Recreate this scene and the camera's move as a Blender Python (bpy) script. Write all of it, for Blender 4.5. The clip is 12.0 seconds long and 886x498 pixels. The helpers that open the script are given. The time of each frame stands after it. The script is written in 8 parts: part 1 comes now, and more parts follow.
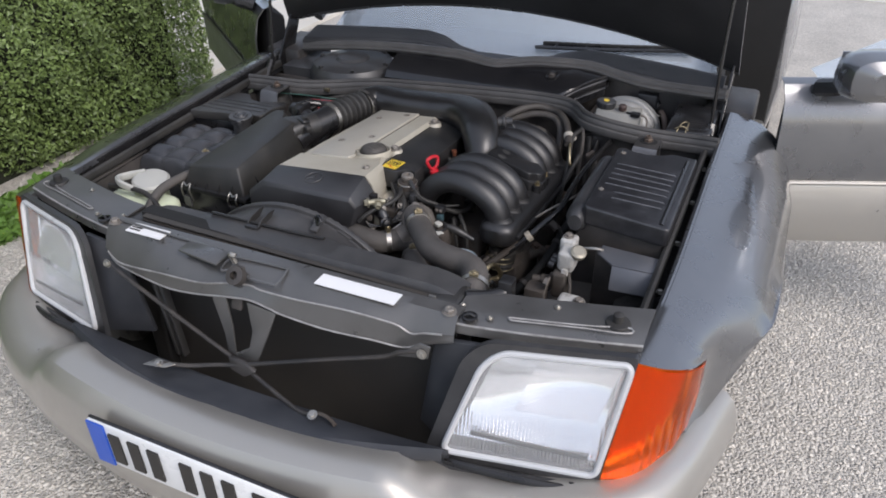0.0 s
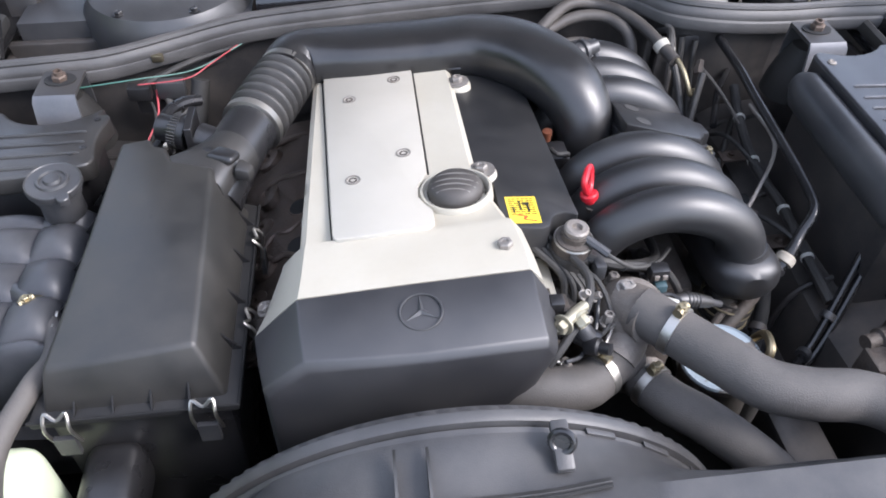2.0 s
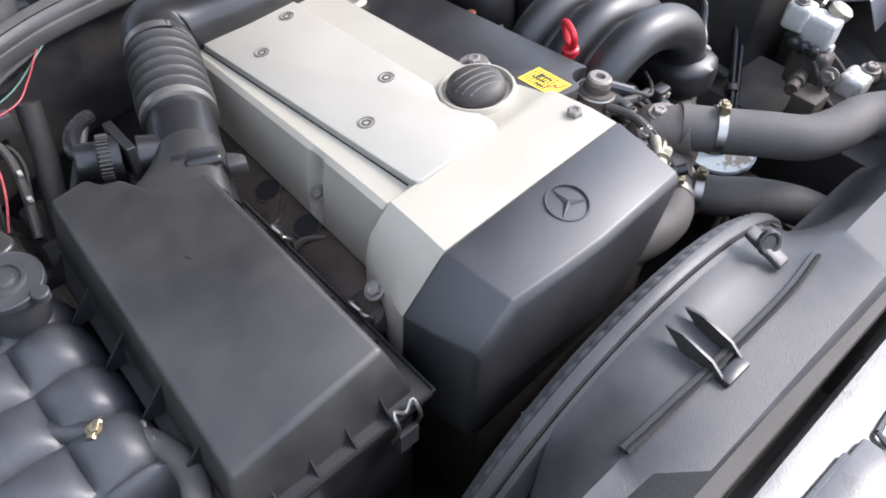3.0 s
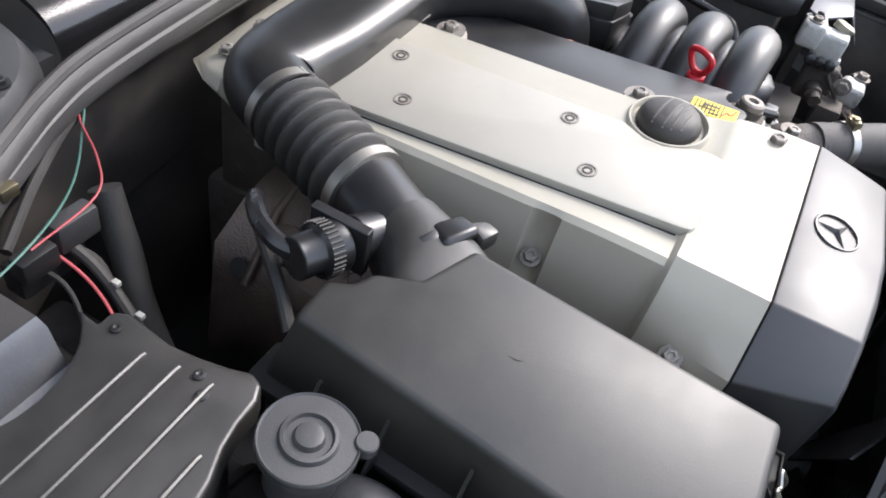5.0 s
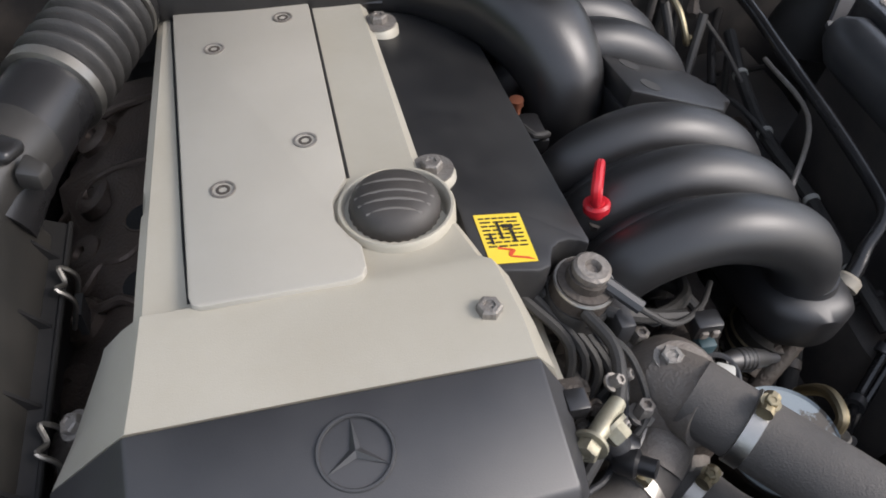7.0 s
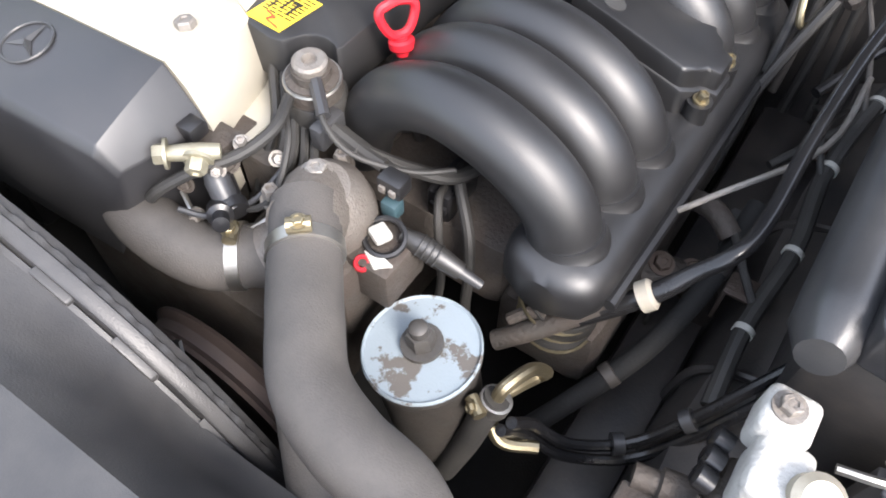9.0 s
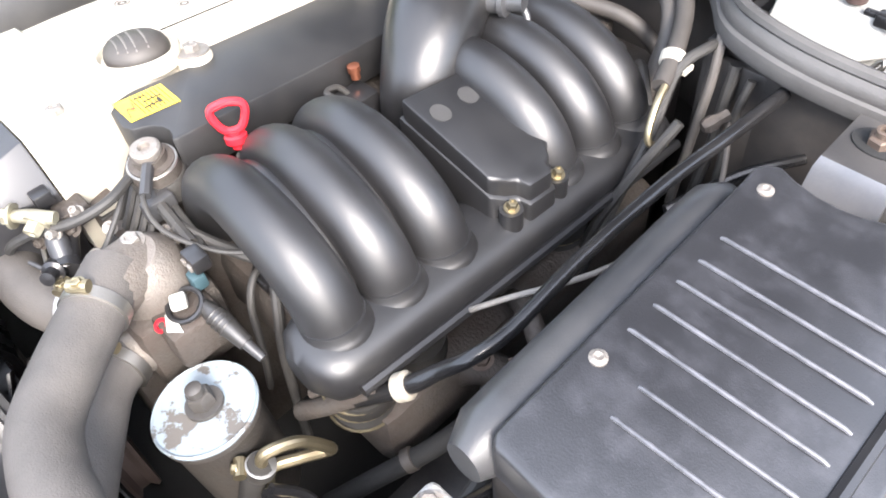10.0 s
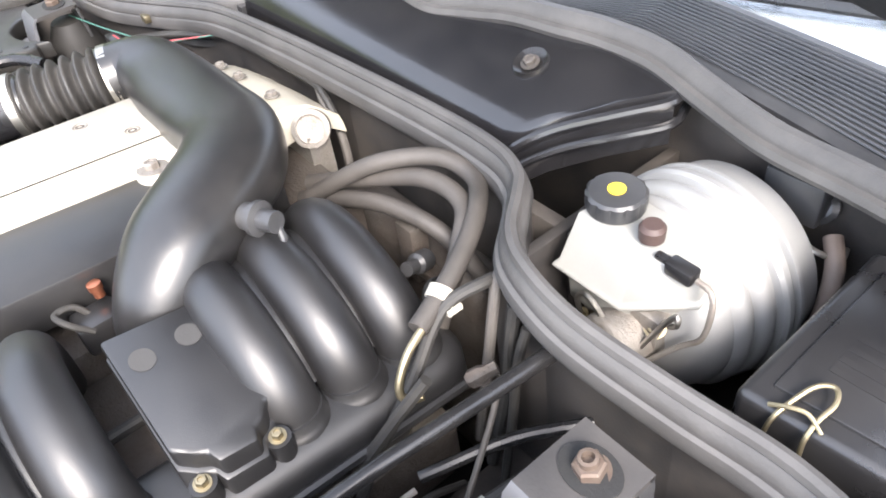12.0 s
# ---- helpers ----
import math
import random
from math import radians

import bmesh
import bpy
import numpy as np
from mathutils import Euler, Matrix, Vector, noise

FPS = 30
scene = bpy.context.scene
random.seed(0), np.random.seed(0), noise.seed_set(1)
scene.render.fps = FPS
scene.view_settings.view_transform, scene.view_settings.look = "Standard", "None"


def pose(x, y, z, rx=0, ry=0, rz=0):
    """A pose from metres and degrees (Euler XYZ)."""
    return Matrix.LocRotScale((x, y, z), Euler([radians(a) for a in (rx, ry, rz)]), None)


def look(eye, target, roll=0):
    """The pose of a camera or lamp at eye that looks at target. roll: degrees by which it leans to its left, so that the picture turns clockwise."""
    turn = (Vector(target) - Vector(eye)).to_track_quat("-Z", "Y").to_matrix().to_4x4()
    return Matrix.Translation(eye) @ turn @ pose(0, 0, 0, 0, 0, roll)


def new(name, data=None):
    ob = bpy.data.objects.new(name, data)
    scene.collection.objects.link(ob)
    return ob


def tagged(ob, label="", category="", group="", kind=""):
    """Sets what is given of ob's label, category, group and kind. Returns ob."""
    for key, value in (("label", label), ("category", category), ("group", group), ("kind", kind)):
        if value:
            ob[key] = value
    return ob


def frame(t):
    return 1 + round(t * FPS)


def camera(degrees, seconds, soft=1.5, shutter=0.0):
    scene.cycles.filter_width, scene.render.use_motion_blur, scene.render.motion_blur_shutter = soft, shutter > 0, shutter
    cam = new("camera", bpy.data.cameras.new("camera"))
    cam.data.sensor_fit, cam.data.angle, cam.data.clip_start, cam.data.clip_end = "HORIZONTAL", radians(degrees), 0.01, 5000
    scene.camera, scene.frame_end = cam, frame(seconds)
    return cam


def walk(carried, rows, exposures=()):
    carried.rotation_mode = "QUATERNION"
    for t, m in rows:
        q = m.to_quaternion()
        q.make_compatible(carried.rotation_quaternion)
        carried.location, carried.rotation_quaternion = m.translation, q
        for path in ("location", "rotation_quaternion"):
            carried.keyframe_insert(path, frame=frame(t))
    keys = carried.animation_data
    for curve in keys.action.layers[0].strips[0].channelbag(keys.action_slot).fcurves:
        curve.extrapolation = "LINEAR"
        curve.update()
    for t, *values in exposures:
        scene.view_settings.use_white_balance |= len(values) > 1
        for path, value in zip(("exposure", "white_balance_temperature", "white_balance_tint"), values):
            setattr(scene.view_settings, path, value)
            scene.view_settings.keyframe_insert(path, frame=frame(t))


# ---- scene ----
cam = camera(61.4, 12.0, soft=1.8)
METRES, EYE, TILT, LEAN, TURN = 4.5, 1.642, -33.0, 0.0, 25.0
ROWS = [
    (0.0, 0.0, 0.0, 0.0, 0.0, 0.0, -0.0),
    (0.5, -0.0183, 0.0691, 0.0241, -2.73, -2.25, 1.1),
    (1.0, -0.0558, 0.1349, 0.0487, -10.33, -6.35, 8.51),
    (1.5, -0.0891, 0.1883, 0.0727, -18.89, -11.12, 11.34),
    (2.0, -0.1263, 0.249, 0.0955, -27.69, -15.69, 15.47),
    (2.5, -0.1611, 0.2896, 0.1096, -45.5, -24.83, 23.69),
    (4.5, -0.2152, 0.425, 0.1734, -94.32, -47.45, 26.39),
    (5.0, -0.191, 0.4322, 0.1676, -86.44, -42.66, 22.36),
    (5.5, -0.1568, 0.4144, 0.1482, -75.35, -36.48, 21.03),
    (6.0, -0.1413, 0.3855, 0.1279, -67.35, -33.15, 20.15),
    (6.5, -0.1251, 0.3404, 0.1072, -51.89, -27.39, 19.13),
    (8.5, -0.0106, 0.2897, 0.0668, -1.56, -21.86, -4.62),
    (9.0, 0.0202, 0.2756, 0.0627, 7.59, -22.66, -5.45),
    (9.5, 0.0573, 0.2705, 0.0666, 15.27, -22.17, -8.43),
    (10.0, 0.0862, 0.2803, 0.0782, 19.16, -18.72, -7.46),
    (10.5, 0.1081, 0.3026, 0.091, 22.83, -15.66, -7.91),
    (11.0, 0.1222, 0.3197, 0.0998, 26.51, -15.46, -8.66),
    (11.5, 0.1311, 0.3302, 0.1078, 26.37, -14.99, -7.99),
    (12.0, 0.1346, 0.3371, 0.1156, 24.86, -13.7, -8.18),
]
EXPOSURES = [(0.0, -0.22, 6450, 14), (0.5, 0.36, 6350, 15), (0.8, 0.66, 6250, 15), (1.5, 1.0, 6050, 16), (2.5, 1.2, 6200, 15), (4.5, 0.97, 6350, 14), (5.0, 0.95, 6450, 13), (6.0, 0.44, 6600, 13), (6.5, 0.22, 6600, 13), (8.5, 1.0, 6600, 13), (9.5, 1.98, 6600, 13), (10.5, 2.25, 6650, 13), (11.5, 2.26, 6650, 13), (12.0, 2.1, 6700, 13)]
walk(cam, [(t, pose(0.8775, -0.956, EYE, TILT, LEAN, TURN) @ pose(METRES * x, METRES * y, METRES * z, 90 + pitch, roll, yaw)) for t, x, y, z, yaw, pitch, roll in ROWS], EXPOSURES)

# ---- world and sun: a bright, hazy sky ----
world = bpy.data.worlds.new("world")
scene.world = world
world.use_nodes = True
wn = world.node_tree.nodes
sky = wn.new("ShaderNodeTexSky")
sky.sky_type, sky.sun_disc = "NISHITA", False
sky.sun_elevation, sky.sun_rotation = radians(42), radians(115)
sky.air_density, sky.dust_density, sky.ozone_density = 1.0, 2.0, 1.2
wn["Background"].inputs["Strength"].default_value = 0.15
world.node_tree.links.new(sky.outputs[0], wn["Background"].inputs["Color"])
# thin even cloud over the blue
cloud, both = wn.new("ShaderNodeBackground"), wn.new("ShaderNodeAddShader")
cloud.inputs["Color"].default_value, cloud.inputs["Strength"].default_value = (0.92, 0.96, 1.0, 1), 0.55
world.node_tree.links.new(wn["Background"].outputs[0], both.inputs[0])
world.node_tree.links.new(cloud.outputs[0], both.inputs[1])
world.node_tree.links.new(both.outputs[0], wn["World Output"].inputs["Surface"])
sun = new("sun", bpy.data.lights.new("sun", "SUN"))
sun.data.energy, sun.data.angle, sun.data.color = 2.2, radians(22), (1.0, 0.97, 0.93)
sun.matrix_basis = look((0, 0, 0), (-0.72, 0.34, -0.72))


# ---- materials ----
def surf(name, color, rough=0.5, metal=0.0, vary=0.2, scale=14.0, bump=0.1, grain=350.0, dust=None, dust_amount=0.3, dust_scale=7.0, coat=0.0, random_piece=0.0, rough_vary=0.12, bump_distance=0.002, edge=(0.38, 0.72), spec=0.5):
    m = bpy.data.materials.new(name)
    m.use_nodes = True
    n, k = m.node_tree.nodes, m.node_tree.links
    b = n["Principled BSDF"]
    tc = n.new("ShaderNodeTexCoord")
    n1, n2 = n.new("ShaderNodeTexNoise"), n.new("ShaderNodeTexNoise")
    n1.inputs["Scale"].default_value, n1.inputs["Detail"].default_value = scale, 6
    n2.inputs["Scale"].default_value, n2.inputs["Detail"].default_value = grain, 3
    for x in (n1, n2):
        k.new(tc.outputs["Object"], x.inputs["Vector"])
    lo, hi = [tuple(min(1, c * f) for c in color) + (1,) for f in (1 - vary, 1 + vary)]
    mix = n.new("ShaderNodeMix")
    mix.data_type = "RGBA"
    mix.inputs["A"].default_value, mix.inputs["B"].default_value = lo, hi
    add = n.new("ShaderNodeMath")
    add.operation = "MULTIPLY_ADD"
    add.inputs[1].default_value = 0.35
    k.new(n2.outputs["Fac"], add.inputs[0])
    sub = n.new("ShaderNodeMath")
    sub.operation = "MULTIPLY_ADD"
    sub.inputs[1].default_value, sub.inputs[2].default_value = 1.6, -0.45
    k.new(n1.outputs["Fac"], sub.inputs[0])
    k.new(sub.outputs[0], add.inputs[2])
    k.new(add.outputs[0], mix.inputs["Factor"])
    out = mix.outputs["Result"]
    if random_piece:
        oi, hs = n.new("ShaderNodeObjectInfo"), n.new("ShaderNodeHueSaturation")
        mr = n.new("ShaderNodeMapRange")
        mr.inputs["To Min"].default_value, mr.inputs["To Max"].default_value = 1 - random_piece, 1 + random_piece
        k.new(oi.outputs["Random"], mr.inputs["Value"])
        k.new(mr.outputs[0], hs.inputs["Value"])
        k.new(out, hs.inputs["Color"])
        out = hs.outputs[0]
    rm = n.new("ShaderNodeMapRange")
    rm.inputs["To Min"].default_value, rm.inputs["To Max"].default_value = max(0.02, rough - rough_vary), min(1, rough + rough_vary)
    k.new(n1.outputs["Fac"], rm.inputs["Value"])
    rough_out = rm.outputs[0]
    if dust:
        n3 = n.new("ShaderNodeTexNoise")
        n3.inputs["Scale"].default_value, n3.inputs["Detail"].default_value, n3.inputs["Roughness"].default_value = dust_scale, 9, 0.68
        k.new(tc.outputs["Object"], n3.inputs["Vector"])
        ramp = n.new("ShaderNodeMapRange")
        ramp.inputs["From Min"].default_value, ramp.inputs["From Max"].default_value = edge
        ramp.inputs["To Max"].default_value = dust_amount
        k.new(n3.outputs["Fac"], ramp.inputs["Value"])
        d = n.new("ShaderNodeMix")
        d.data_type = "RGBA"
        d.inputs["B"].default_value = (*dust, 1)
        k.new(out, d.inputs["A"])
        k.new(ramp.outputs[0], d.inputs["Factor"])
        out = d.outputs["Result"]
        r2 = n.new("ShaderNodeMix")
        r2.inputs["B"].default_value = 0.85
        k.new(rough_out, r2.inputs["A"])
        k.new(ramp.outputs[0], r2.inputs["Factor"])
        rough_out = r2.outputs["Result"]
    k.new(out, b.inputs["Base Color"])
    k.new(rough_out, b.inputs["Roughness"])
    b.inputs["Metallic"].default_value, b.inputs["Coat Weight"].default_value = metal, coat
    b.inputs["Coat Roughness"].default_value, b.inputs["Specular IOR Level"].default_value = 0.08, spec
    if bump:
        bp = n.new("ShaderNodeBump")
        bp.inputs["Strength"].default_value, bp.inputs["Distance"].default_value = bump, bump_distance
        k.new(n2.outputs["Fac"], bp.inputs["Height"])
        k.new(bp.outputs[0], b.inputs["Normal"])
    return m


DUST = (0.24, 0.22, 0.19)
PLASTIC = surf("black_plastic", (0.012, 0.012, 0.0133), 0.29, dust=DUST, dust_amount=0.04, bump=0.06, grain=1100, spec=0.6)
PLASTIC_DUSTY = surf("dusty_plastic", (0.015, 0.0148, 0.0148), 0.41, dust=(0.25, 0.22, 0.18), dust_amount=0.09, bump=0.08, grain=1000, spec=0.85)
PLASTIC_GREY = surf("grey_plastic", (0.030, 0.031, 0.034), 0.36, dust=DUST, dust_amount=0.10, bump=0.10, grain=800, spec=0.6)
GLOSS_BLACK = surf("satin_black_paint", (0.010, 0.010, 0.011), 0.2, dust=DUST, dust_amount=0.04, bump=0.06, grain=500, rough_vary=0.08)
MANIFOLD = surf("manifold_plastic", (0.0095, 0.0095, 0.0105), 0.46, dust=DUST, dust_amount=0.03, bump=0.08, grain=900, rough_vary=0.08, spec=0.85)
RUBBER = surf("rubber", (0.018, 0.0175, 0.017), 0.6, dust=DUST, dust_amount=0.14, bump=0.2, grain=500)
HOSE = surf("hose_rubber", (0.060, 0.055, 0.051), 0.66, dust=(0.28, 0.25, 0.22), dust_amount=0.22, bump=0.3, grain=600, scale=20)
SEAL = surf("seal_rubber", (0.055, 0.053, 0.052), 0.5, dust=(0.25, 0.235, 0.22), dust_amount=0.14, bump=0.2, grain=400)
PLATE_SILVER = surf("silver_plate_paint", (0.41, 0.388, 0.338), 0.42, metal=0.05, vary=0.06, dust=(0.30, 0.27, 0.22), dust_amount=0.22, bump=0.2, grain=1500, scale=11)
SILVER = surf("silver_cover_paint", (0.445, 0.418, 0.35), 0.42, metal=0.12, vary=0.05, dust=(0.33, 0.28, 0.20), dust_amount=0.3, bump=0.18, grain=1200, scale=9)
ALLOY = surf("cast_alloy", (0.27, 0.255, 0.235), 0.55, metal=0.6, dust=(0.16, 0.12, 0.09), dust_amount=0.6, bump=0.6, grain=350, dust_scale=22)
DIRTY_ALLOY = surf("grimy_casting", (0.085, 0.076, 0.067), 0.65, metal=0.4, dust=(0.07, 0.05, 0.04), dust_amount=0.8, bump=0.7, grain=260, dust_scale=25)
STEEL = surf("zinc_steel", (0.44, 0.425, 0.395), 0.38, metal=1.0, dust=(0.25, 0.2, 0.15), dust_amount=0.3, grain=400)
BRASS = surf("yellow_zinc", (0.32, 0.28, 0.19), 0.45, metal=1.0, dust=(0.25, 0.18, 0.1), dust_amount=0.3)
CHROME = surf("chrome", (0.8, 0.8, 0.8), 0.1, metal=1.0, vary=0.03, bump=0.0)
RUST = surf("rusty_heat_shield", (0.088, 0.070, 0.060), 0.38, metal=0.6, dust=(0.19, 0.14, 0.11), dust_amount=0.6, bump=0.5, dust_scale=16)
RUSTY_BOLT = surf("rusty_bolt", (0.11, 0.080, 0.064), 0.6, metal=0.5, dust=(0.19, 0.155, 0.125), dust_amount=0.5, dust_scale=80)
BAY_PAINT = surf("bay_paint", (0.034, 0.033, 0.034), 0.4, metal=0.2, dust=(0.13, 0.11, 0.092), dust_amount=0.6, bump=0.1)
SUPPORT_PAINT = surf("support_paint", (0.135, 0.133, 0.130), 0.3, metal=0.55, dust=(0.13, 0.125, 0.12), dust_amount=0.45, bump=0.08, coat=0.3)
PAINT = surf("metallic_grey_paint", (0.20, 0.205, 0.215), 0.27, metal=0.85, vary=0.04, dust=(0.35, 0.33, 0.3), dust_amount=0.1, bump=0.05, grain=1500, coat=1.0)
CLADDING = surf("cladding_paint", (0.42, 0.405, 0.375), 0.33, metal=0.6, vary=0.04, dust=(0.33, 0.3, 0.26), dust_amount=0.2, bump=0.05, grain=1500, coat=0.6)
WHITE_PLASTIC = surf("white_plastic", (0.42, 0.42, 0.39), 0.4, vary=0.05, dust=(0.45, 0.42, 0.34), dust_amount=0.25, bump=0.05)
TANK_PLASTIC = surf("milky_tank_plastic", (0.62, 0.68, 0.50), 0.45, vary=0.1, bump=0.05)
RED = surf("red_plastic", (0.48, 0.016, 0.026), 0.35, vary=0.1, bump=0.03)
YELLOW = surf("yellow_label", (0.80, 0.58, 0.04), 0.45, vary=0.08, dust=(0.5, 0.35, 0.1), dust_amount=0.3, bump=0.0)
INK = surf("label_ink", (0.022, 0.02, 0.018), 0.5, vary=0.1, bump=0.0)
RED_INK = surf("red_ink", (0.6, 0.08, 0.03), 0.5, vary=0.1, bump=0.0)
PAPER = surf("white_sticker", (0.80, 0.80, 0.80), 0.5, vary=0.03, bump=0.0)
BLUE = surf("plate_blue", (0.02, 0.09, 0.48), 0.35, vary=0.05, bump=0.0)
PLATE_WHITE = surf("plate_white", (0.78, 0.79, 0.79), 0.3, vary=0.03, bump=0.0)
FILTER_BLUE = surf("chipped_blue_paint", (0.24, 0.285, 0.315), 0.45, vary=0.06, dust=(0.11, 0.10, 0.09), dust_amount=1.0, dust_scale=26, bump=0.2, edge=(0.53, 0.57))
BOOSTER = surf("zinc_booster", (0.30, 0.305, 0.305), 0.5, metal=0.3, vary=0.08, dust=(0.4, 0.36, 0.3), dust_amount=0.25, bump=0.05)
COPPER = surf("copper", (0.50, 0.19, 0.11), 0.4, metal=0.9)
FINS = surf("radiator_fins", (0.062, 0.057, 0.052), 0.6, metal=0.3, dust=(0.06, 0.05, 0.04), dust_amount=0.4)
TYRE = surf("tyre_rubber", (0.02, 0.02, 0.02), 0.8, dust=DUST, dust_amount=0.3)
LEATHER = surf("tan_leather", (0.30, 0.20, 0.12), 0.5, bump=0.2)
CLOTH = surf("dark_lining", (0.012, 0.012, 0.012), 0.85, bump=0.3, grain=300)
GREEN_WIRE = surf("green_wire", (0.05, 0.14, 0.115), 0.5)
PINK_WIRE = surf("red_wire", (0.42, 0.07, 0.08), 0.5)


def glassy(name, color, rough, transmission=1.0, ior=1.5):
    m = bpy.data.materials.new(name)
    m.use_nodes = True
    b = m.node_tree.nodes["Principled BSDF"]
    b.inputs["Base Color"].default_value, b.inputs["Roughness"].default_value = (*color, 1), rough
    b.inputs["Transmission Weight"].default_value, b.inputs["IOR"].default_value = transmission, ior
    return m


def fluted(m, scale, strength, below):
    """Vertical ribs moulded into a lamp's glass."""
    n, k = m.node_tree.nodes, m.node_tree.links
    tc, w, bp = n.new("ShaderNodeTexCoord"), n.new("ShaderNodeTexWave"), n.new("ShaderNodeBump")
    w.wave_type, w.bands_direction = "BANDS", "X"
    w.inputs["Scale"].default_value, w.inputs["Distortion"].default_value = scale, 0.0
    bp.inputs["Strength"].default_value, bp.inputs["Distance"].default_value = strength, 0.003
    k.new(tc.outputs["Object"], w.inputs["Vector"])
    sep, mr, mul = n.new("ShaderNodeSeparateXYZ"), n.new("ShaderNodeMapRange"), n.new("ShaderNodeMath")
    k.new(tc.outputs["Object"], sep.inputs[0])
    mr.inputs["From Min"].default_value, mr.inputs["From Max"].default_value = below + 0.01, below - 0.01
    k.new(sep.outputs["Z"], mr.inputs["Value"])
    mul.operation = "MULTIPLY"
    k.new(w.outputs["Fac"], mul.inputs[0])
    k.new(mr.outputs[0], mul.inputs[1])
    k.new(mul.outputs[0], bp.inputs["Height"])
    k.new(bp.outputs[0], n["Principled BSDF"].inputs["Normal"])
    return m


# bluish, part-opaque and high index: the sky's reflection is partly put into the colour
GLASS = glassy("windscreen_glass", (0.74, 0.82, 0.90), 0.02, 0.75, 1.8)
LENS = fluted(glassy("lamp_glass", (0.95, 0.96, 0.97), 0.05, 0.86, 1.3), 48.0, 0.5, 0.62)
AMBER = fluted(glassy("amber_lens", (0.92, 0.19, 0.008), 0.06, 0.9, 1.3), 26.0, 0.5, 0.62)
# bright edge line: worn paint, plus the crease highlight as colour
WORN_LIT_EDGE = surf("worn_lit_edge", (0.42, 0.41, 0.40), 0.45, metal=0.5, dust=(0.15, 0.14, 0.13), dust_amount=0.8, dust_scale=20)
WASH = surf("green_wash_tank", (0.34, 0.40, 0.19), 0.4, vary=0.12, bump=0.05)
MIRROR = surf("reflector", (0.86, 0.87, 0.88), 0.14, metal=1.0, vary=0.02, bump=0.0)


# ---- mesh helpers ----
def part(name, bm, material, parent, label="", smooth=35):
    me = bpy.data.meshes.new(name)
    bmesh.ops.recalc_face_normals(bm, faces=bm.faces)
    bm.to_mesh(me)
    bm.free()
    me.materials.append(material)
    for p in me.polygons:
        p.use_smooth = True
    me.set_sharp_from_angle(angle=radians(smooth))
    ob = new(name, me)
    if parent:
        ob.parent = parent
        if parent.type == "EMPTY":
            ob.matrix_parent_inverse = Matrix.Translation(parent.location).inverted()
    return tagged(ob, label)


def thing(name, at, label, category, group="", kind=""):
    ob = new(name)
    ob.empty_display_size = 0.05
    ob.location = at
    return tagged(ob, label, category, group, kind)


def single(name, bm, material, label, category, group="", kind="", smooth=35):
    return tagged(part(name, bm, material, None, "", smooth), label, category, group, kind)


def V(*a):
    return Vector(a)


def hexa(bm, low, top):
    """A six-sided block from four lower and four upper corners, both counter-clockwise."""
    a, b = [bm.verts.new(p) for p in low], [bm.verts.new(p) for p in top]
    bm.faces.new(a[::-1]), bm.faces.new(b)
    for i in range(4):
        bm.faces.new((a[i], a[(i + 1) % 4], b[(i + 1) % 4], b[i]))


def box(bm, x0, x1, y0, y1, z0, z1):
    hexa(bm, [(x0, y0, z0), (x1, y0, z0), (x1, y1, z0), (x0, y1, z0)], [(x0, y0, z1), (x1, y0, z1), (x1, y1, z1), (x0, y1, z1)])


def loft(bm, rings, cap=True, closed=True):
    rows = [[bm.verts.new(p) for p in r] for r in rings]
    n = len(rows[0])
    for a, b in zip(rows, rows[1:]):
        for i in range(n if closed else n - 1):
            j = (i + 1) % n
            bm.faces.new((a[i], a[j], b[j], b[i]))
    if cap and closed:
        bm.faces.new(rows[0][::-1]), bm.faces.new(rows[-1])
    return rows


def soften(bm, width, segments=2, angle=30, sharp=170):
    bm.normal_update()
    bmesh.ops.remove_doubles(bm, verts=bm.verts, dist=1e-5)
    bmesh.ops.recalc_face_normals(bm, faces=bm.faces)
    edges = [e for e in bm.edges if len(e.link_faces) == 2 and e.calc_face_angle(0) > radians(angle)]
    bmesh.ops.bevel(bm, geom=edges, offset=width, segments=segments, profile=0.5, affect="EDGES", clamp_overlap=True)
    return bm


def new_box(x0, x1, y0, y1, z0, z1, w=0.004, segments=2):
    bm = bmesh.new()
    box(bm, x0, x1, y0, y1, z0, z1)
    return soften(bm, w, segments)


def frame_of(d):
    d = Vector(d).normalized()
    side = d.orthogonal().normalized()
    return side, d.cross(side)


def curve(points, n=6):
    """Points of a smooth line through the given ones."""
    p = [Vector(q) for q in points]
    p = [2 * p[0] - p[1]] + p + [2 * p[-1] - p[-2]]
    out = []
    for i in range(1, len(p) - 2):
        a, b, c, d = p[i - 1:i + 3]
        for s in range(n):
            t = s / n
            out.append(0.5 * (2 * b + (c - a) * t + (2 * a - 5 * b + 4 * c - d) * t * t + (3 * b - a - 3 * c + d) * t ** 3))
    return out + [p[-2]]


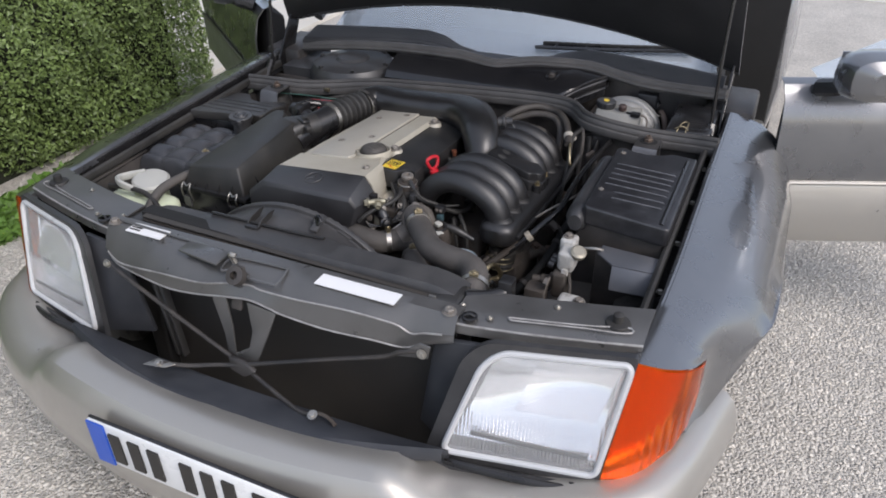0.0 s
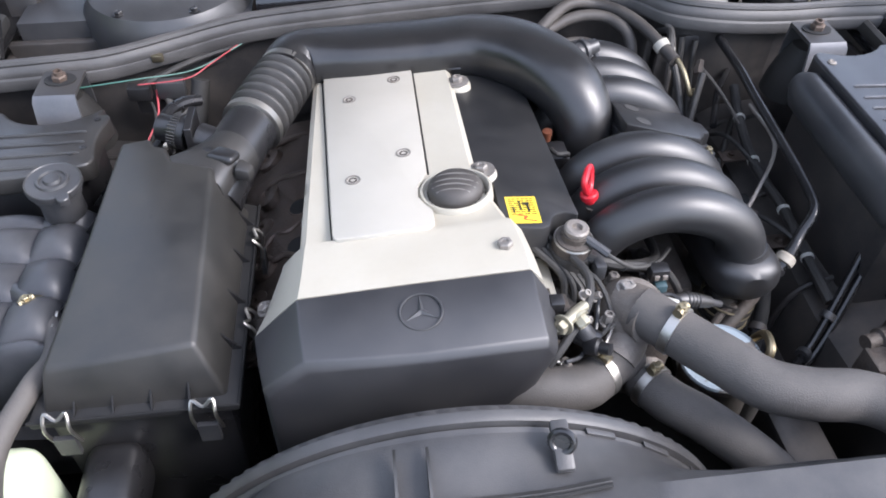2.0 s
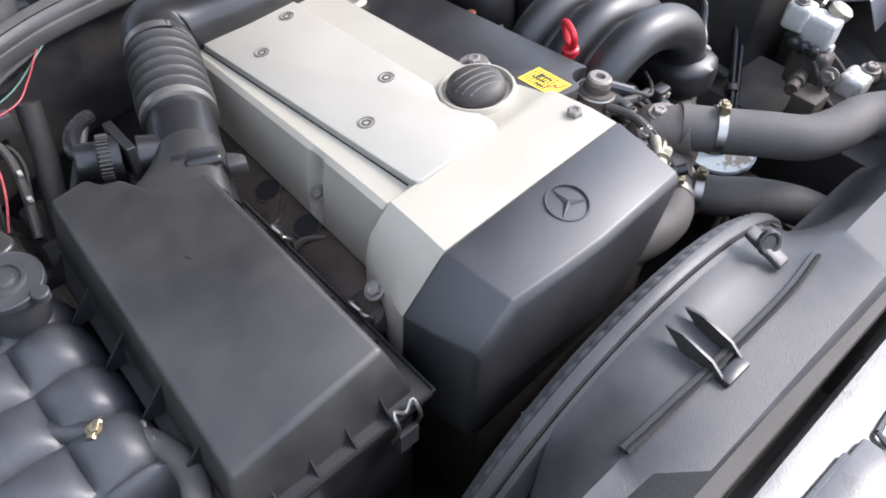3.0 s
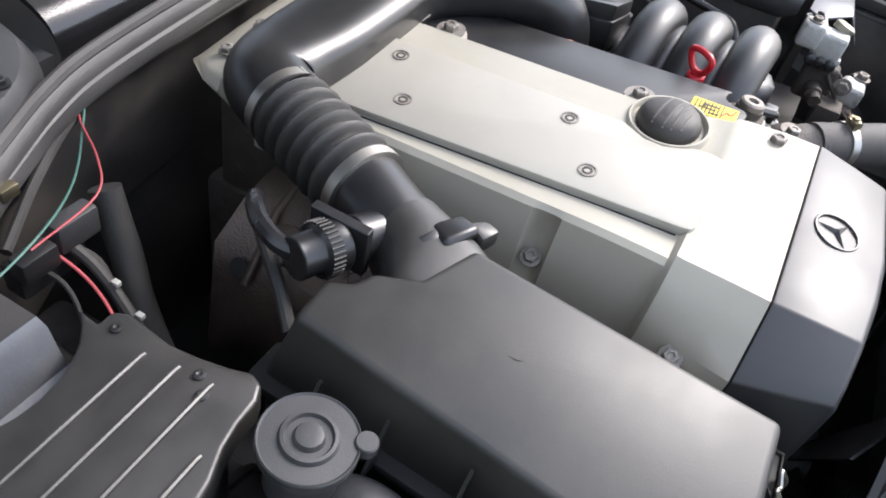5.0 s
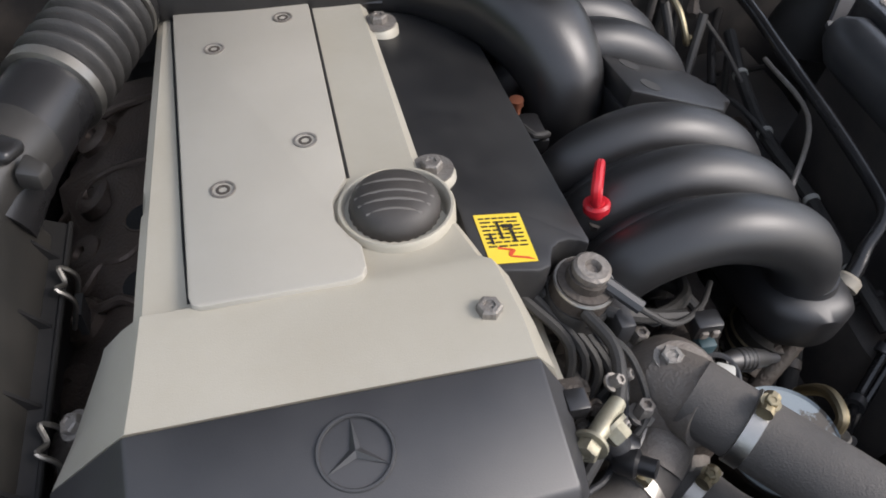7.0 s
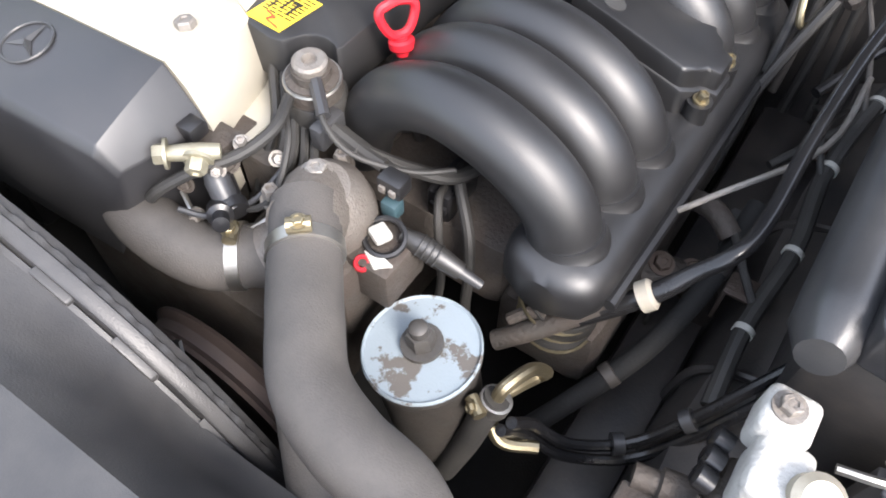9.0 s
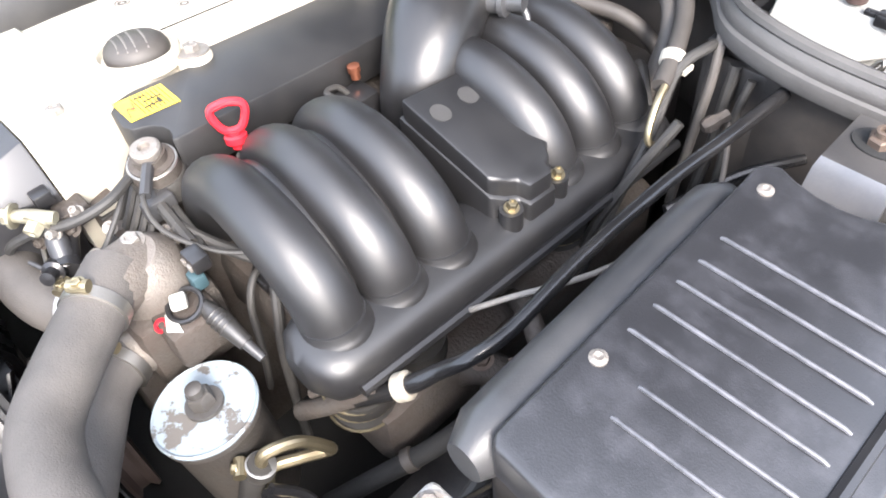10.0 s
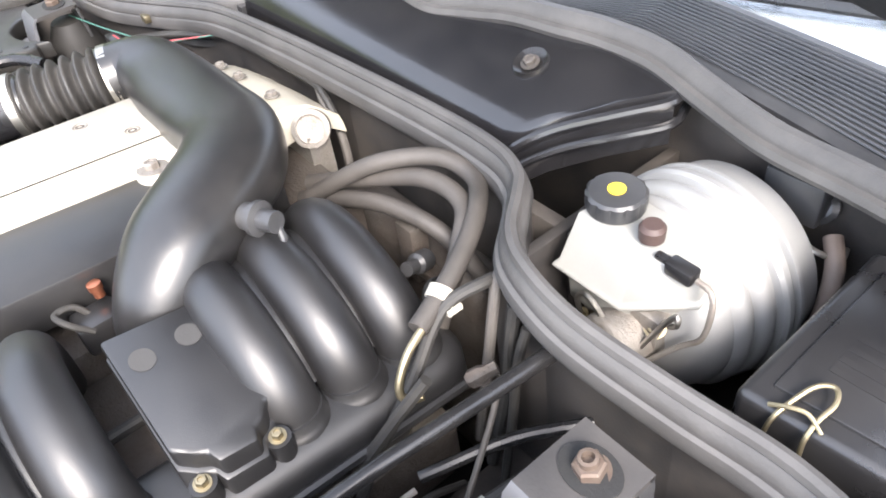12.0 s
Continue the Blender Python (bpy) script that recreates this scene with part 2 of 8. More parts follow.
def tube(bm, points, r, seg=12, n=6, cap=True, flat=1.0, up=None, wave=None):
    """A pipe along a smooth line; r is one radius or one for each point; flat squeezes it along up."""
    line = curve(points, n) if n > 1 else [Vector(p) for p in points]
    if isinstance(r, (int, float)):
        radii = [r] * len(line)
    else:
        radii = [v.x for v in curve([(q, 0, 0) for q in r], n)]
    rings, side = [], None
    for i, p in enumerate(line):
        d = (line[min(i + 1, len(line) - 1)] - line[max(i - 1, 0)]).normalized()
        if up is not None:
            side = d.cross(Vector(up)).normalized()
        elif side is None:
            side = d.orthogonal().normalized()
        else:
            side = (side - d * side.dot(d)).normalized()
        other = side.cross(d)
        k = radii[i] * (wave(i) if wave else 1)
        rings.append([p + k * (math.cos(a) * side + flat * math.sin(a) * other) for a in (2 * math.pi * j / seg for j in range(seg))])
    loft(bm, rings, cap)
    return bm


def new_tube(points, r, seg=12, n=6, **k):
    return tube(bmesh.new(), points, r, seg, n, **k)


def lathe(bm, profile, at, d=(0, 0, 1), seg=24, cap=True):
    """Turns a profile of (radius, height) round the axis d at a point."""
    s, o = frame_of(d)
    d, at = Vector(d).normalized(), Vector(at)
    rings = [[at + d * h + max(r, 1e-4) * (math.cos(a) * s + math.sin(a) * o) for a in (2 * math.pi * j / seg for j in range(seg))] for r, h in profile]
    loft(bm, rings, cap)
    return bm


def new_lathe(profile, at, d=(0, 0, 1), seg=24):
    return lathe(bmesh.new(), profile, at, d, seg)


def hexbolt(bm, at, r, d=(0, 0, 1), h=None, washer=1.45):
    h = h or r * 0.9
    lathe(bm, [(r * washer, 0), (r * washer, h * 0.25)], at, d, 20)
    lathe(bm, [(r, h * 0.25), (r, h * 0.95), (r * 0.86, h * 1.1), (0.5 * r, h * 1.12), (0.42 * r, h * 0.95), (0, h * 0.95)], at, d, 6)
    return bm


def torus(bm, at, R, r, d=(0, 0, 1), seg=24, ring=8):
    s, o = frame_of(d)
    at = Vector(at)
    line = [at + R * (math.cos(a) * s + math.sin(a) * o) for a in (2 * math.pi * j / seg for j in range(seg))]
    d = Vector(d).normalized()
    rows = []
    for p in line:
        w = (p - at).normalized()
        rows.append([bm.verts.new(p + r * (math.cos(a) * w + math.sin(a) * d)) for a in (2 * math.pi * j / ring for j in range(ring))])
    for i in range(seg):
        a, b = rows[i], rows[(i + 1) % seg]
        for j in range(ring):
            bm.faces.new((a[j], a[(j + 1) % ring], b[(j + 1) % ring], b[j]))
    return bm


def slab(outline, height, w=0.003, segments=2):
    """A plate: an outline of (x, y, z) corners drawn out along height."""
    bm = bmesh.new()
    h = Vector(height)
    a = [bm.verts.new(p) for p in outline]
    b = [bm.verts.new(Vector(p) + h) for p in outline]
    n = len(a)
    bm.faces.new(a[::-1]), bm.faces.new(b)
    for i in range(n):
        bm.faces.new((a[i], a[(i + 1) % n], b[(i + 1) % n], b[i]))
    return soften(bm, w, segments) if w else bm


def sheet(grid, thick, up=(0, 0, 1)):
    """A thick skin over a grid of points."""
    bm = bmesh.new()
    u = Vector(up) * thick
    top = [[bm.verts.new(p) for p in row] for row in grid]
    low = [[bm.verts.new(Vector(p) - u) for p in row] for row in grid]
    r, c = len(grid), len(grid[0])
    for i in range(r - 1):
        for j in range(c - 1):
            bm.faces.new((top[i][j], top[i][j + 1], top[i + 1][j + 1], top[i + 1][j]))
            bm.faces.new((low[i][j], low[i + 1][j], low[i + 1][j + 1], low[i][j + 1]))
    rim = [(0, j) for j in range(c)] + [(i, c - 1) for i in range(1, r)] + [(r - 1, j) for j in range(c - 2, -1, -1)] + [(i, 0) for i in range(r - 2, 0, -1)]
    for (i, j), (k, l) in zip(rim, rim[1:] + rim[:1]):
        bm.faces.new((top[i][j], low[i][j], low[k][l], top[k][l]))
    return bm


def join(*meshes):
    out = bmesh.new()
    for b in meshes:
        me = bpy.data.meshes.new("join")
        b.to_mesh(me)
        b.free()
        out.from_mesh(me)
        bpy.data.meshes.remove(me)
    return out


def rounded(x0, x1, y0, y1, r, z, n=4):
    pts = []
    for cx, cy, a0 in ((x1 - r, y0 + r, -90), (x1 - r, y1 - r, 0), (x0 + r, y1 - r, 90), (x0 + r, y0 + r, 180)):
        for i in range(n + 1):
            a = radians(a0 + 90 * i / n)
            pts.append((cx + r * math.cos(a), cy + r * math.sin(a), z))
    return pts


def shaped(bm, m):
    bmesh.ops.transform(bm, matrix=m, verts=bm.verts)
    return bm


def several(name, meshes, material, parent, label=""):
    """Each mesh as a part of its own."""
    return [part(name, b, material, parent, label) for b in meshes]

# ---- ground, hedge and surroundings ----
def gravel_material():
    m = surf("gravel", (0.58, 0.545, 0.49), 0.85, vary=0.2, scale=3, bump=0.0)
    n, k = m.node_tree.nodes, m.node_tree.links
    b = n["Principled BSDF"]
    old = b.inputs["Base Color"].links[0].from_socket
    tc, vo = n.new("ShaderNodeTexCoord"), n.new("ShaderNodeTexVoronoi")
    vo.inputs["Scale"].default_value = 125
    k.new(tc.outputs["Object"], vo.inputs["Vector"])
    hs, mr = n.new("ShaderNodeHueSaturation"), n.new("ShaderNodeMapRange")
    sep = n.new("ShaderNodeSeparateColor")
    k.new(vo.outputs["Color"], sep.inputs[0])
    mr.inputs["To Min"].default_value, mr.inputs["To Max"].default_value = 0.82, 1.15
    k.new(sep.outputs[0], mr.inputs["Value"])
    k.new(mr.outputs[0], hs.inputs["Value"])
    k.new(old, hs.inputs["Color"])
    k.new(hs.outputs[0], b.inputs["Base Color"])
    bp = n.new("ShaderNodeBump")
    bp.invert = True
    bp.inputs["Strength"].default_value, bp.inputs["Distance"].default_value = 0.9, 0.012
    k.new(vo.outputs["Distance"], bp.inputs["Height"])
    k.new(bp.outputs[0], b.inputs["Normal"])
    return m


def island_random(m, spread):
    n, k = m.node_tree.nodes, m.node_tree.links
    b = n["Principled BSDF"]
    old = b.inputs["Base Color"].links[0].from_socket
    g, mr, hs = n.new("ShaderNodeNewGeometry"), n.new("ShaderNodeMapRange"), n.new("ShaderNodeHueSaturation")
    mr.inputs["To Min"].default_value, mr.inputs["To Max"].default_value = 1 - spread, 1 + spread
    k.new(g.outputs["Random Per Island"], mr.inputs["Value"])
    k.new(mr.outputs[0], hs.inputs["Value"])
    k.new(old, hs.inputs["Color"])
    k.new(hs.outputs[0], b.inputs["Base Color"])
    return m


GRAVEL = gravel_material()
STONE = island_random(surf("gravel_stone", (0.60, 0.565, 0.505), 0.8, vary=0.15, bump=0.3, grain=300), 0.2)
LEAF = island_random(surf("hedge_leaf", (0.145, 0.205, 0.06), 0.45, vary=0.25, scale=5, bump=0.0), 0.4)
GRASS = island_random(surf("grass_blade", (0.10, 0.19, 0.035), 0.5, vary=0.25, scale=4, bump=0.0), 0.4)
PALE = surf("pale_paving", (0.55, 0.53, 0.48), 0.85, vary=0.12, scale=2, bump=0.3, grain=80)


def raw(name, verts, faces, material, smooth=False):
    me = bpy.data.meshes.new(name)
    me.from_pydata(verts.reshape(-1, 3).tolist(), [], faces.tolist())
    me.materials.append(material)
    if smooth:
        for p in me.polygons:
            p.use_smooth = True
    return new(name, me)


gm = bmesh.new()
box(gm, -150, 150, -150, 150, -0.3, 0.0)
tagged(part("ground", gm, GRAVEL, None), "pale grey gravel of the yard", "ground", kind="structure")
rng = np.random.default_rng(3)


def scatter_stones(count, areas):
    """Pebbles: squashed, jittered octahedra on the ground."""
    w = np.array([(a[1] - a[0]) * (a[3] - a[2]) for a in areas])
    pick = rng.choice(len(areas), count, p=w / w.sum())
    ar = np.array(areas)[pick]
    x = ar[:, 0] + rng.random(count) * (ar[:, 1] - ar[:, 0])
    y = ar[:, 2] + rng.random(count) * (ar[:, 3] - ar[:, 2])
    r = 0.003 + 0.005 * rng.random(count) ** 2
    base = np.array([(1, 0, 0), (0.3, 0.95, 0.1), (-0.8, 0.6, 0), (-0.8, -0.6, 0.1), (0.3, -0.95, 0), (0.1, 0, 1), (0, 0, -1)])
    f = []
    for i in range(5):
        f += [(i, (i + 1) % 5, 5), ((i + 1) % 5, i, 6)]
    f = np.array(f)
    a = rng.random(count) * 6.283
    v = base[None] * (0.75 + 0.5 * rng.random((count, 7, 1)))
    c, s = np.cos(a)[:, None], np.sin(a)[:, None]
    st = 0.7 + 0.6 * rng.random((count, 1))
    vx, vy, vz = v[..., 0] * st, v[..., 1], v[..., 2] * 0.6
    out = np.stack([(vx * c - vy * s) * r[:, None] + x[:, None], (vx * s + vy * c) * r[:, None] + y[:, None], vz * r[:, None] + 0.2 * r[:, None]], -1)
    faces = (f[None] + (np.arange(count) * 7)[:, None, None]).reshape(-1, 3)
    return raw("gravel_stones", out, faces, STONE)


tagged(scatter_stones(60000, [(0.9, 2.6, 0.2, 3.6), (-2.0, 0.2, -0.9, 0.6)]), "loose pale pebbles of the gravel yard", "gravel", kind="stuff")

pv = new_box(-9, -2.35, 2.55, 9, -0.05, 0.03, 0.01)
tagged(part("pavement", pv, PALE, None), "pale stone paving beside the yard", "pavement", kind="structure")
pv = new_box(-2.2, 30, 6.2, 40, -0.05, 0.012, 0.005)
tagged(part("road", pv, PALE, None), "pale sandy drive behind the car", "road", kind="structure")


def leaves(count, sampler, size, spread, name, material, lean=0.5):
    p, nrm = sampler(count)
    a = rng.normal(size=(count, 3)) * spread + nrm
    a /= np.linalg.norm(a, axis=1)[:, None]
    t = np.cross(a, rng.normal(size=(count, 3)))
    t /= np.linalg.norm(t, axis=1)[:, None]
    b = np.cross(a, t)
    s = (size * (0.6 + 0.8 * rng.random(count)))[:, None]
    v = np.stack([p - t * s, p + b * s * 0.5 + a * s * 0.12, p + t * s, p - b * s * 0.5 + a * s * 0.12], 1)
    i = (np.arange(count) * 4)[:, None]
    f = np.concatenate([i + np.array([[0, 1, 2]]), i + np.array([[0, 2, 3]])], 0)
    return raw(name, v, f, material)


HX0, HX1, HY0, HY1, HH = -3.4, -2.12, -1.6, 2.4, 1.75


def hedge_skin(n):
    """Points on the hedge's bulging sides, ends and top."""
    side = rng.choice(4, n, p=[0.55, 0.17, 0.2, 0.08])
    u, w = rng.random(n), rng.random(n)
    p, nn = np.zeros((n, 3)), np.zeros((n, 3))
    for k, (fn, nv) in enumerate([
        (lambda u, w: (np.full_like(u, HX1), HY0 + u * (HY1 - HY0), 0.04 + w * (HH - 0.04)), (1, 0, 0.15)),
        (lambda u, w: (HX0 + u * (HX1 - HX0), np.full_like(u, HY1), 0.04 + w * (HH - 0.04)), (0, 1, 0.15)),
        (lambda u, w: (HX0 + u * (HX1 - HX0), HY0 + w * (HY1 - HY0), np.full_like(u, HH)), (0, 0, 1)),
        (lambda u, w: (HX0 + u * (HX1 - HX0), np.full_like(u, HY0), 0.04 + w * (HH - 0.04)), (0, -1, 0.15)),
    ]):
        q = side == k
        p[q] = np.stack(fn(u[q], w[q]), -1)
        nn[q] = nv
    lump = 0.05 * np.sin(p[:, 1] * 5.1 + p[:, 2] * 3.0) + 0.05 * np.sin(p[:, 2] * 7.3 - p[:, 1] * 2.2) + 0.03 * np.sin(p[:, 1] * 17 + p[:, 2] * 13)
    foot = np.clip(0.12 - p[:, 2], 0, 1) * 0.8
    p += nn * (lump - foot - 0.11 * rng.random(n) ** 1.5)[:, None]
    corner = np.clip(p[:, 1] - (HY1 - 0.25), 0, 1)
    p[:, 0] -= corner * corner * 1.6 * (p[:, 0] > HX1 - 0.5)
    return p, nn


hedge = thing("hedge", (-2.76, 0.3, 0), "dense clipped green box hedge beside the yard", "hedge")
# near-black core: the shade between the leaves, put into colour
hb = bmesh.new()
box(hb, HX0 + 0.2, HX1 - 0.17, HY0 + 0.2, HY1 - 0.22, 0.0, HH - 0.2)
part("shade_core", hb, surf("hedge_shade", (0.012, 0.014, 0.006), 0.9), hedge)
lv = leaves(170000, hedge_skin, 0.0108, 0.8, "foliage", LEAF)
lv.parent, lv.matrix_parent_inverse = hedge, Matrix.Translation(hedge.location).inverted()


def grass_skin(n):
    p = np.zeros((n, 3))
    p[:, 1] = -1.6 + rng.random(n) * 3.9
    p[:, 0] = -2.15 + rng.random(n) ** 0.8 * (0.36 + 0.05 * np.sin(p[:, 1] * 9))
    p[:, 2] = 0.03 * rng.random(n)
    return p, np.tile((0.4, 0.1, 0.3), (n, 1))


tagged(leaves(9000, grass_skin, 0.03, 0.9, "grass", GRASS), "strip of short green grass along the hedge", "grass", kind="stuff")

# ---- the car's shell ----
car = thing("car", (0, 1, 0), "grey metallic roadster with its bonnet and doors open", "car")


def top_z(y):
    return 0.750 + 0.02 * min(1, max(0, (y - 0.1) / 0.5)) + 0.025 * max(0, (y - 0.6) / 0.6)


def arch_z(y, centre=0.50, r=0.338):
    d = r * r - (y - centre) ** 2
    return 0.31 + math.sqrt(d) if d > 0.002 else 0.26


def fender(s):
    rows = []
    for i in range(38):
        y = 0.105 + (1.20 - 0.105) * i / 37
        z, low = top_z(y), arch_z(y)
        q = min(1, max(0, (y - 0.10) / 0.42))
        w = 0.888 + 0.096 * (1 - (1 - q) ** 2) - 0.03 * max(0, (y - 0.95) / 0.25)
        m = w - 0.836
        pts = [(0.774, z - 0.02), (0.777, z - 0.004), (0.784, z + 0.001), (0.797, z - 0.001), (0.815, z - 0.007), (0.836 + m * 0.24, z - 0.021), (0.836 + m * 0.56, z - 0.048),
               (0.836 + m * 0.84, z - 0.084), (w, z - 0.118)]
        for j in range(1, 5):
            a = pts[8]
            pts.append((a[0] + (0.006 if j < 3 else 0.0), a[1] + (low - a[1]) * j / 4))
        k = max(0, 1 - (y - 0.105) / 0.34) ** 1.3
        row = []
        for j, (x, zz) in enumerate(pts):
            if j < 8:
                # the nose follows the indicator's upper edge
                xf = (0.768, 0.769, 0.772, 0.790, 0.815, 0.840, 0.862, 0.8765)[j]
                w = 2 / math.pi * math.asin(min(1, max(0, (xf - 0.766) / 0.110)))
                f = (xf, 0.084 + 0.135 * (1 - math.cos(w * math.pi / 2)), 0.747 - 0.062 * w ** 1.5 - (0.016 if j == 0 else 0.0))
            else:
                drop = (j - 7) / 5
                f = (0.8775 - 0.012 * drop ** 2, 0.219 - 0.05 * drop ** 2, 0.684 - 0.14 * drop)
            row.append((s * (x + (f[0] - x) * k), y + (f[1] - 0.105) * k, zz + (f[2] - zz) * k))
        rows.append(row)
    bm = sheet(rows, 0.006, (s, 0, 0))
    return bm


for s in (1, -1):
    part("fender", fender(s), PAINT, car, "grey metallic front wing")
    gut = [[(s * x, y, top_z(y) + d) for x, d in ((0.735, -0.05), (0.757, -0.05), (0.763, -0.046), (0.768, -0.012), (0.7745, -0.006), (0.7745, -0.02))] for y in (0.105, 0.3, 0.5, 0.7, 0.9, 1.1, 1.2)]
    part("gutter", sheet(gut, 0.003, (0, 0, 1)), GLOSS_BLACK, car, "black rain gutter of the bay")
    # drain channel and inner wing
    bm = bmesh.new()
    box(bm, min(s * 0.735, s * 0.75), max(s * 0.735, s * 0.75), 0.1, 1.2, 0.34, 0.715)
    box(bm, min(s * 0.58, s * 0.738), max(s * 0.58, s * 0.738), 0.2, 0.9, 0.3, 0.52)
    part("inner_wing", soften(bm, 0.004), BAY_PAINT, car, "dark painted inner wing of the bay")
    bm = new_tube([(s * 0.742, 0.12, top_z(0.1) - 0.03), (s * 0.744, 0.6, top_z(0.6) - 0.03), (s * 0.746, 1.15, top_z(1.15) - 0.03)], 0.009, 8, 3, flat=1.5, up=(0, 0, 1))
    part("wing_seal", bm, RUBBER, car, "black rubber sealing strip")
    several("wing_bolt", [hexbolt(bmesh.new(), (s * 0.757, y, top_z(y) - 0.047), 0.006) for y in (0.2, 0.36, 0.55, 0.74, 0.92, 1.08)], STEEL, car)
    bm = bmesh.new()
    box(bm, min(s * 0.40, s * 0.47), max(s * 0.40, s * 0.47), 0.1, 1.1, 0.40, 0.49)
    part("chassis_rail", soften(bm, 0.012), BAY_PAINT, car, "dark painted chassis rail")
    house = [[(s * (x + 0.004 * math.sin(23 * y)), y, z + 0.02 * max(0, y - 0.75)) for x, z in ((0.468, 0.46), (0.476, 0.535), (0.492, 0.572), (0.53, 0.592), (0.60, 0.60))] for y in (0.40, 0.5, 0.6, 0.7, 0.8, 0.9, 1.0)]
    wh = part("wheel_house", sheet(house, 0.004, (0, 0, 1)), BAY_PAINT, car, "dusty dark painted wheel house")
    several("pressed_bead", [new_tube([Vector(q) + V(0, 0.05, 0.001) for q in row], 0.005, 8, 3) for row in house[1:-1:2]], BAY_PAINT, wh)
    # wheel
    for wy in (0.50, 3.015):
        w = part("wheel", new_lathe([(0.20, -0.10), (0.30, -0.11), (0.318, -0.085), (0.318, 0.085), (0.30, 0.11), (0.20, 0.10)], (s * 0.765, wy, 0.318), (1, 0, 0), 48), TYRE, car, "black tyre")
        rim = new_lathe([(0.205, -0.1), (0.205, 0.085), (0.19, 0.095), (0.17, 0.06), (0.06, 0.07), (0.05, 0.08), (0.0, 0.08)], (s * 0.765, wy, 0.318), (s, 0, 0), 32)
        for j in range(8):
            a = 2 * math.pi * j / 8
            lathe(rim, [(0.022, 0.06), (0.022, 0.09)], (s * 0.765, wy + 0.12 * math.cos(a), 0.318 + 0.12 * math.sin(a)), (s, 0, 0), 10)
        part("rim", rim, STEEL, w, "silver alloy rim")

# floor of the bay, added near-black so that the depth stays dark
part("undertray", new_box(-0.73, 0.73, -0.1, 1.2, 0.2, 0.23), CLOTH, car)


def along(points, n):
    return curve([(x, y, 0) for x, y in points], n)


def bumper():
    plan = along([(-0.935, 0.34), (-0.885, 0.12), (-0.81, -0.03), (-0.62, -0.155), (-0.32, -0.235), (0, -0.262), (0.32, -0.235), (0.62, -0.155), (0.81, -0.03), (0.885, 0.12), (0.935, 0.34)], 10)
    prof = [(0.13, 0.548), (0.075, 0.574), (0.035, 0.584), (0.008, 0.575), (-0.010, 0.55), (-0.024, 0.50), (-0.028, 0.43), (-0.012, 0.34), (0.035, 0.28), (0.12, 0.26)]
    rings = []
    for i, p in enumerate(plan):
        d = (plan[min(i + 1, len(plan) - 1)] - plan[max(i - 1, 0)]).normalized()
        nin = V(-d.y, d.x, 0)
        # lower below the lamps than below the grille
        drop = 0.062 * min(1, max(0, (abs(p.x) - 0.425) / 0.07))
        rings.append([p + nin * a + V(0, 0, z - drop * max(0, (z - 0.40) / 0.184)) for a, z in prof])
    bm = bmesh.new()
    loft(bm, rings, True, True)
    return bm


part("bumper", bumper(), CLADDING, car, "warm grey painted front bumper")
# dark apron between the bumper and the opening
rows = []
for i in range(13):
    x = -0.47 + 0.94 * i / 12
    yf, yr = -0.205 + 0.48 * x * x, -0.100 + 0.10 * x * x
    rows.append([(x, yf, 0.560)] + [(x, yf + (yr - yf) * j / 4, 0.574 - 0.016 * (j / 4) ** 1.2 - 0.004 * math.sin(9 * x + j)) for j in range(1, 5)] + [(x, yr + 0.012, 0.545), (x, yr + 0.02, 0.40)])
part("grille_apron", sheet(rows, 0.012), surf("apron_plastic", (0.028, 0.031, 0.038), 0.55, dust=DUST, dust_amount=0.08), car, "dark blue-grey plastic apron")

# number plate with bars for its characters
plate = part("number_plate", slab([(-0.215, -0.296, 0.446), (0.309, -0.296, 0.446), (0.309, -0.296, 0.558), (-0.215, -0.296, 0.558)], (0, 0.006, 0), 0.002), PLATE_WHITE, car, "white number plate with a blue band")
for x0, x1 in ((-0.214, -0.170), (0.264, 0.308)):
    part("blue_band", slab([(x0, -0.3005, 0.447), (x1, -0.3005, 0.447), (x1, -0.3005, 0.557), (x0, -0.3005, 0.557)], (0, 0.004, 0), 0), BLUE, plate)
for x in (-0.148, -0.098, -0.048, 0.032, 0.082, 0.132, 0.202, 0.237):
    part("bar", slab([(x - 0.014, -0.3005, 0.463), (x + 0.014, -0.3005, 0.463), (x + 0.014, -0.3005, 0.540), (x - 0.014, -0.3005, 0.540)], (0, 0.004, 0), 0), INK, plate)
part("plate_holder", slab([(-0.218, -0.291, 0.442), (0.312, -0.291, 0.442), (0.312, -0.291, 0.560), (-0.218, -0.291, 0.560)], (0, 0.008, 0), 0.003), PLASTIC, plate)


def patch(a, b, c, d, bulge, n=8, m=6, out=(0, -1, 0)):
    """A bowed skin between four corners: a, b along the top, d, c along the bottom."""
    a, b, c, d, o = Vector(a), Vector(b), Vector(c), Vector(d), Vector(out)
    rows = []
    for j in range(m + 1):
        v = j / m
        rows.append([(a.lerp(b, i / n)).lerp(d.lerp(c, i / n), v) + o * bulge * (1 - (2 * v - 1) ** 2) * (0.5 + 0.5 * (1 - (2 * i / n - 1) ** 2)) for i in range(n + 1)])
    return rows


def lens_point(k, u, v, bulge):
    """A point on the bowed skin between four corners, u across and v downwards."""
    a, b, c, d = [Vector(q) for q in k]
    return a.lerp(b, u).lerp(d.lerp(c, u), v) + V(0, -bulge * (1 - (2 * v - 1) ** 2) * (0.5 + 0.5 * (1 - (2 * u - 1) ** 2)), 0)


def lens_limit(v, top, low):
    """How far a rounded corner cuts into a lamp's side at height v."""
    for w, r in ((v, top), (1 - v, low)):
        if w < 1.25 * r:
            return r * (1 - math.cos(math.asin(1 - w / (1.25 * r))))
    return 0.0


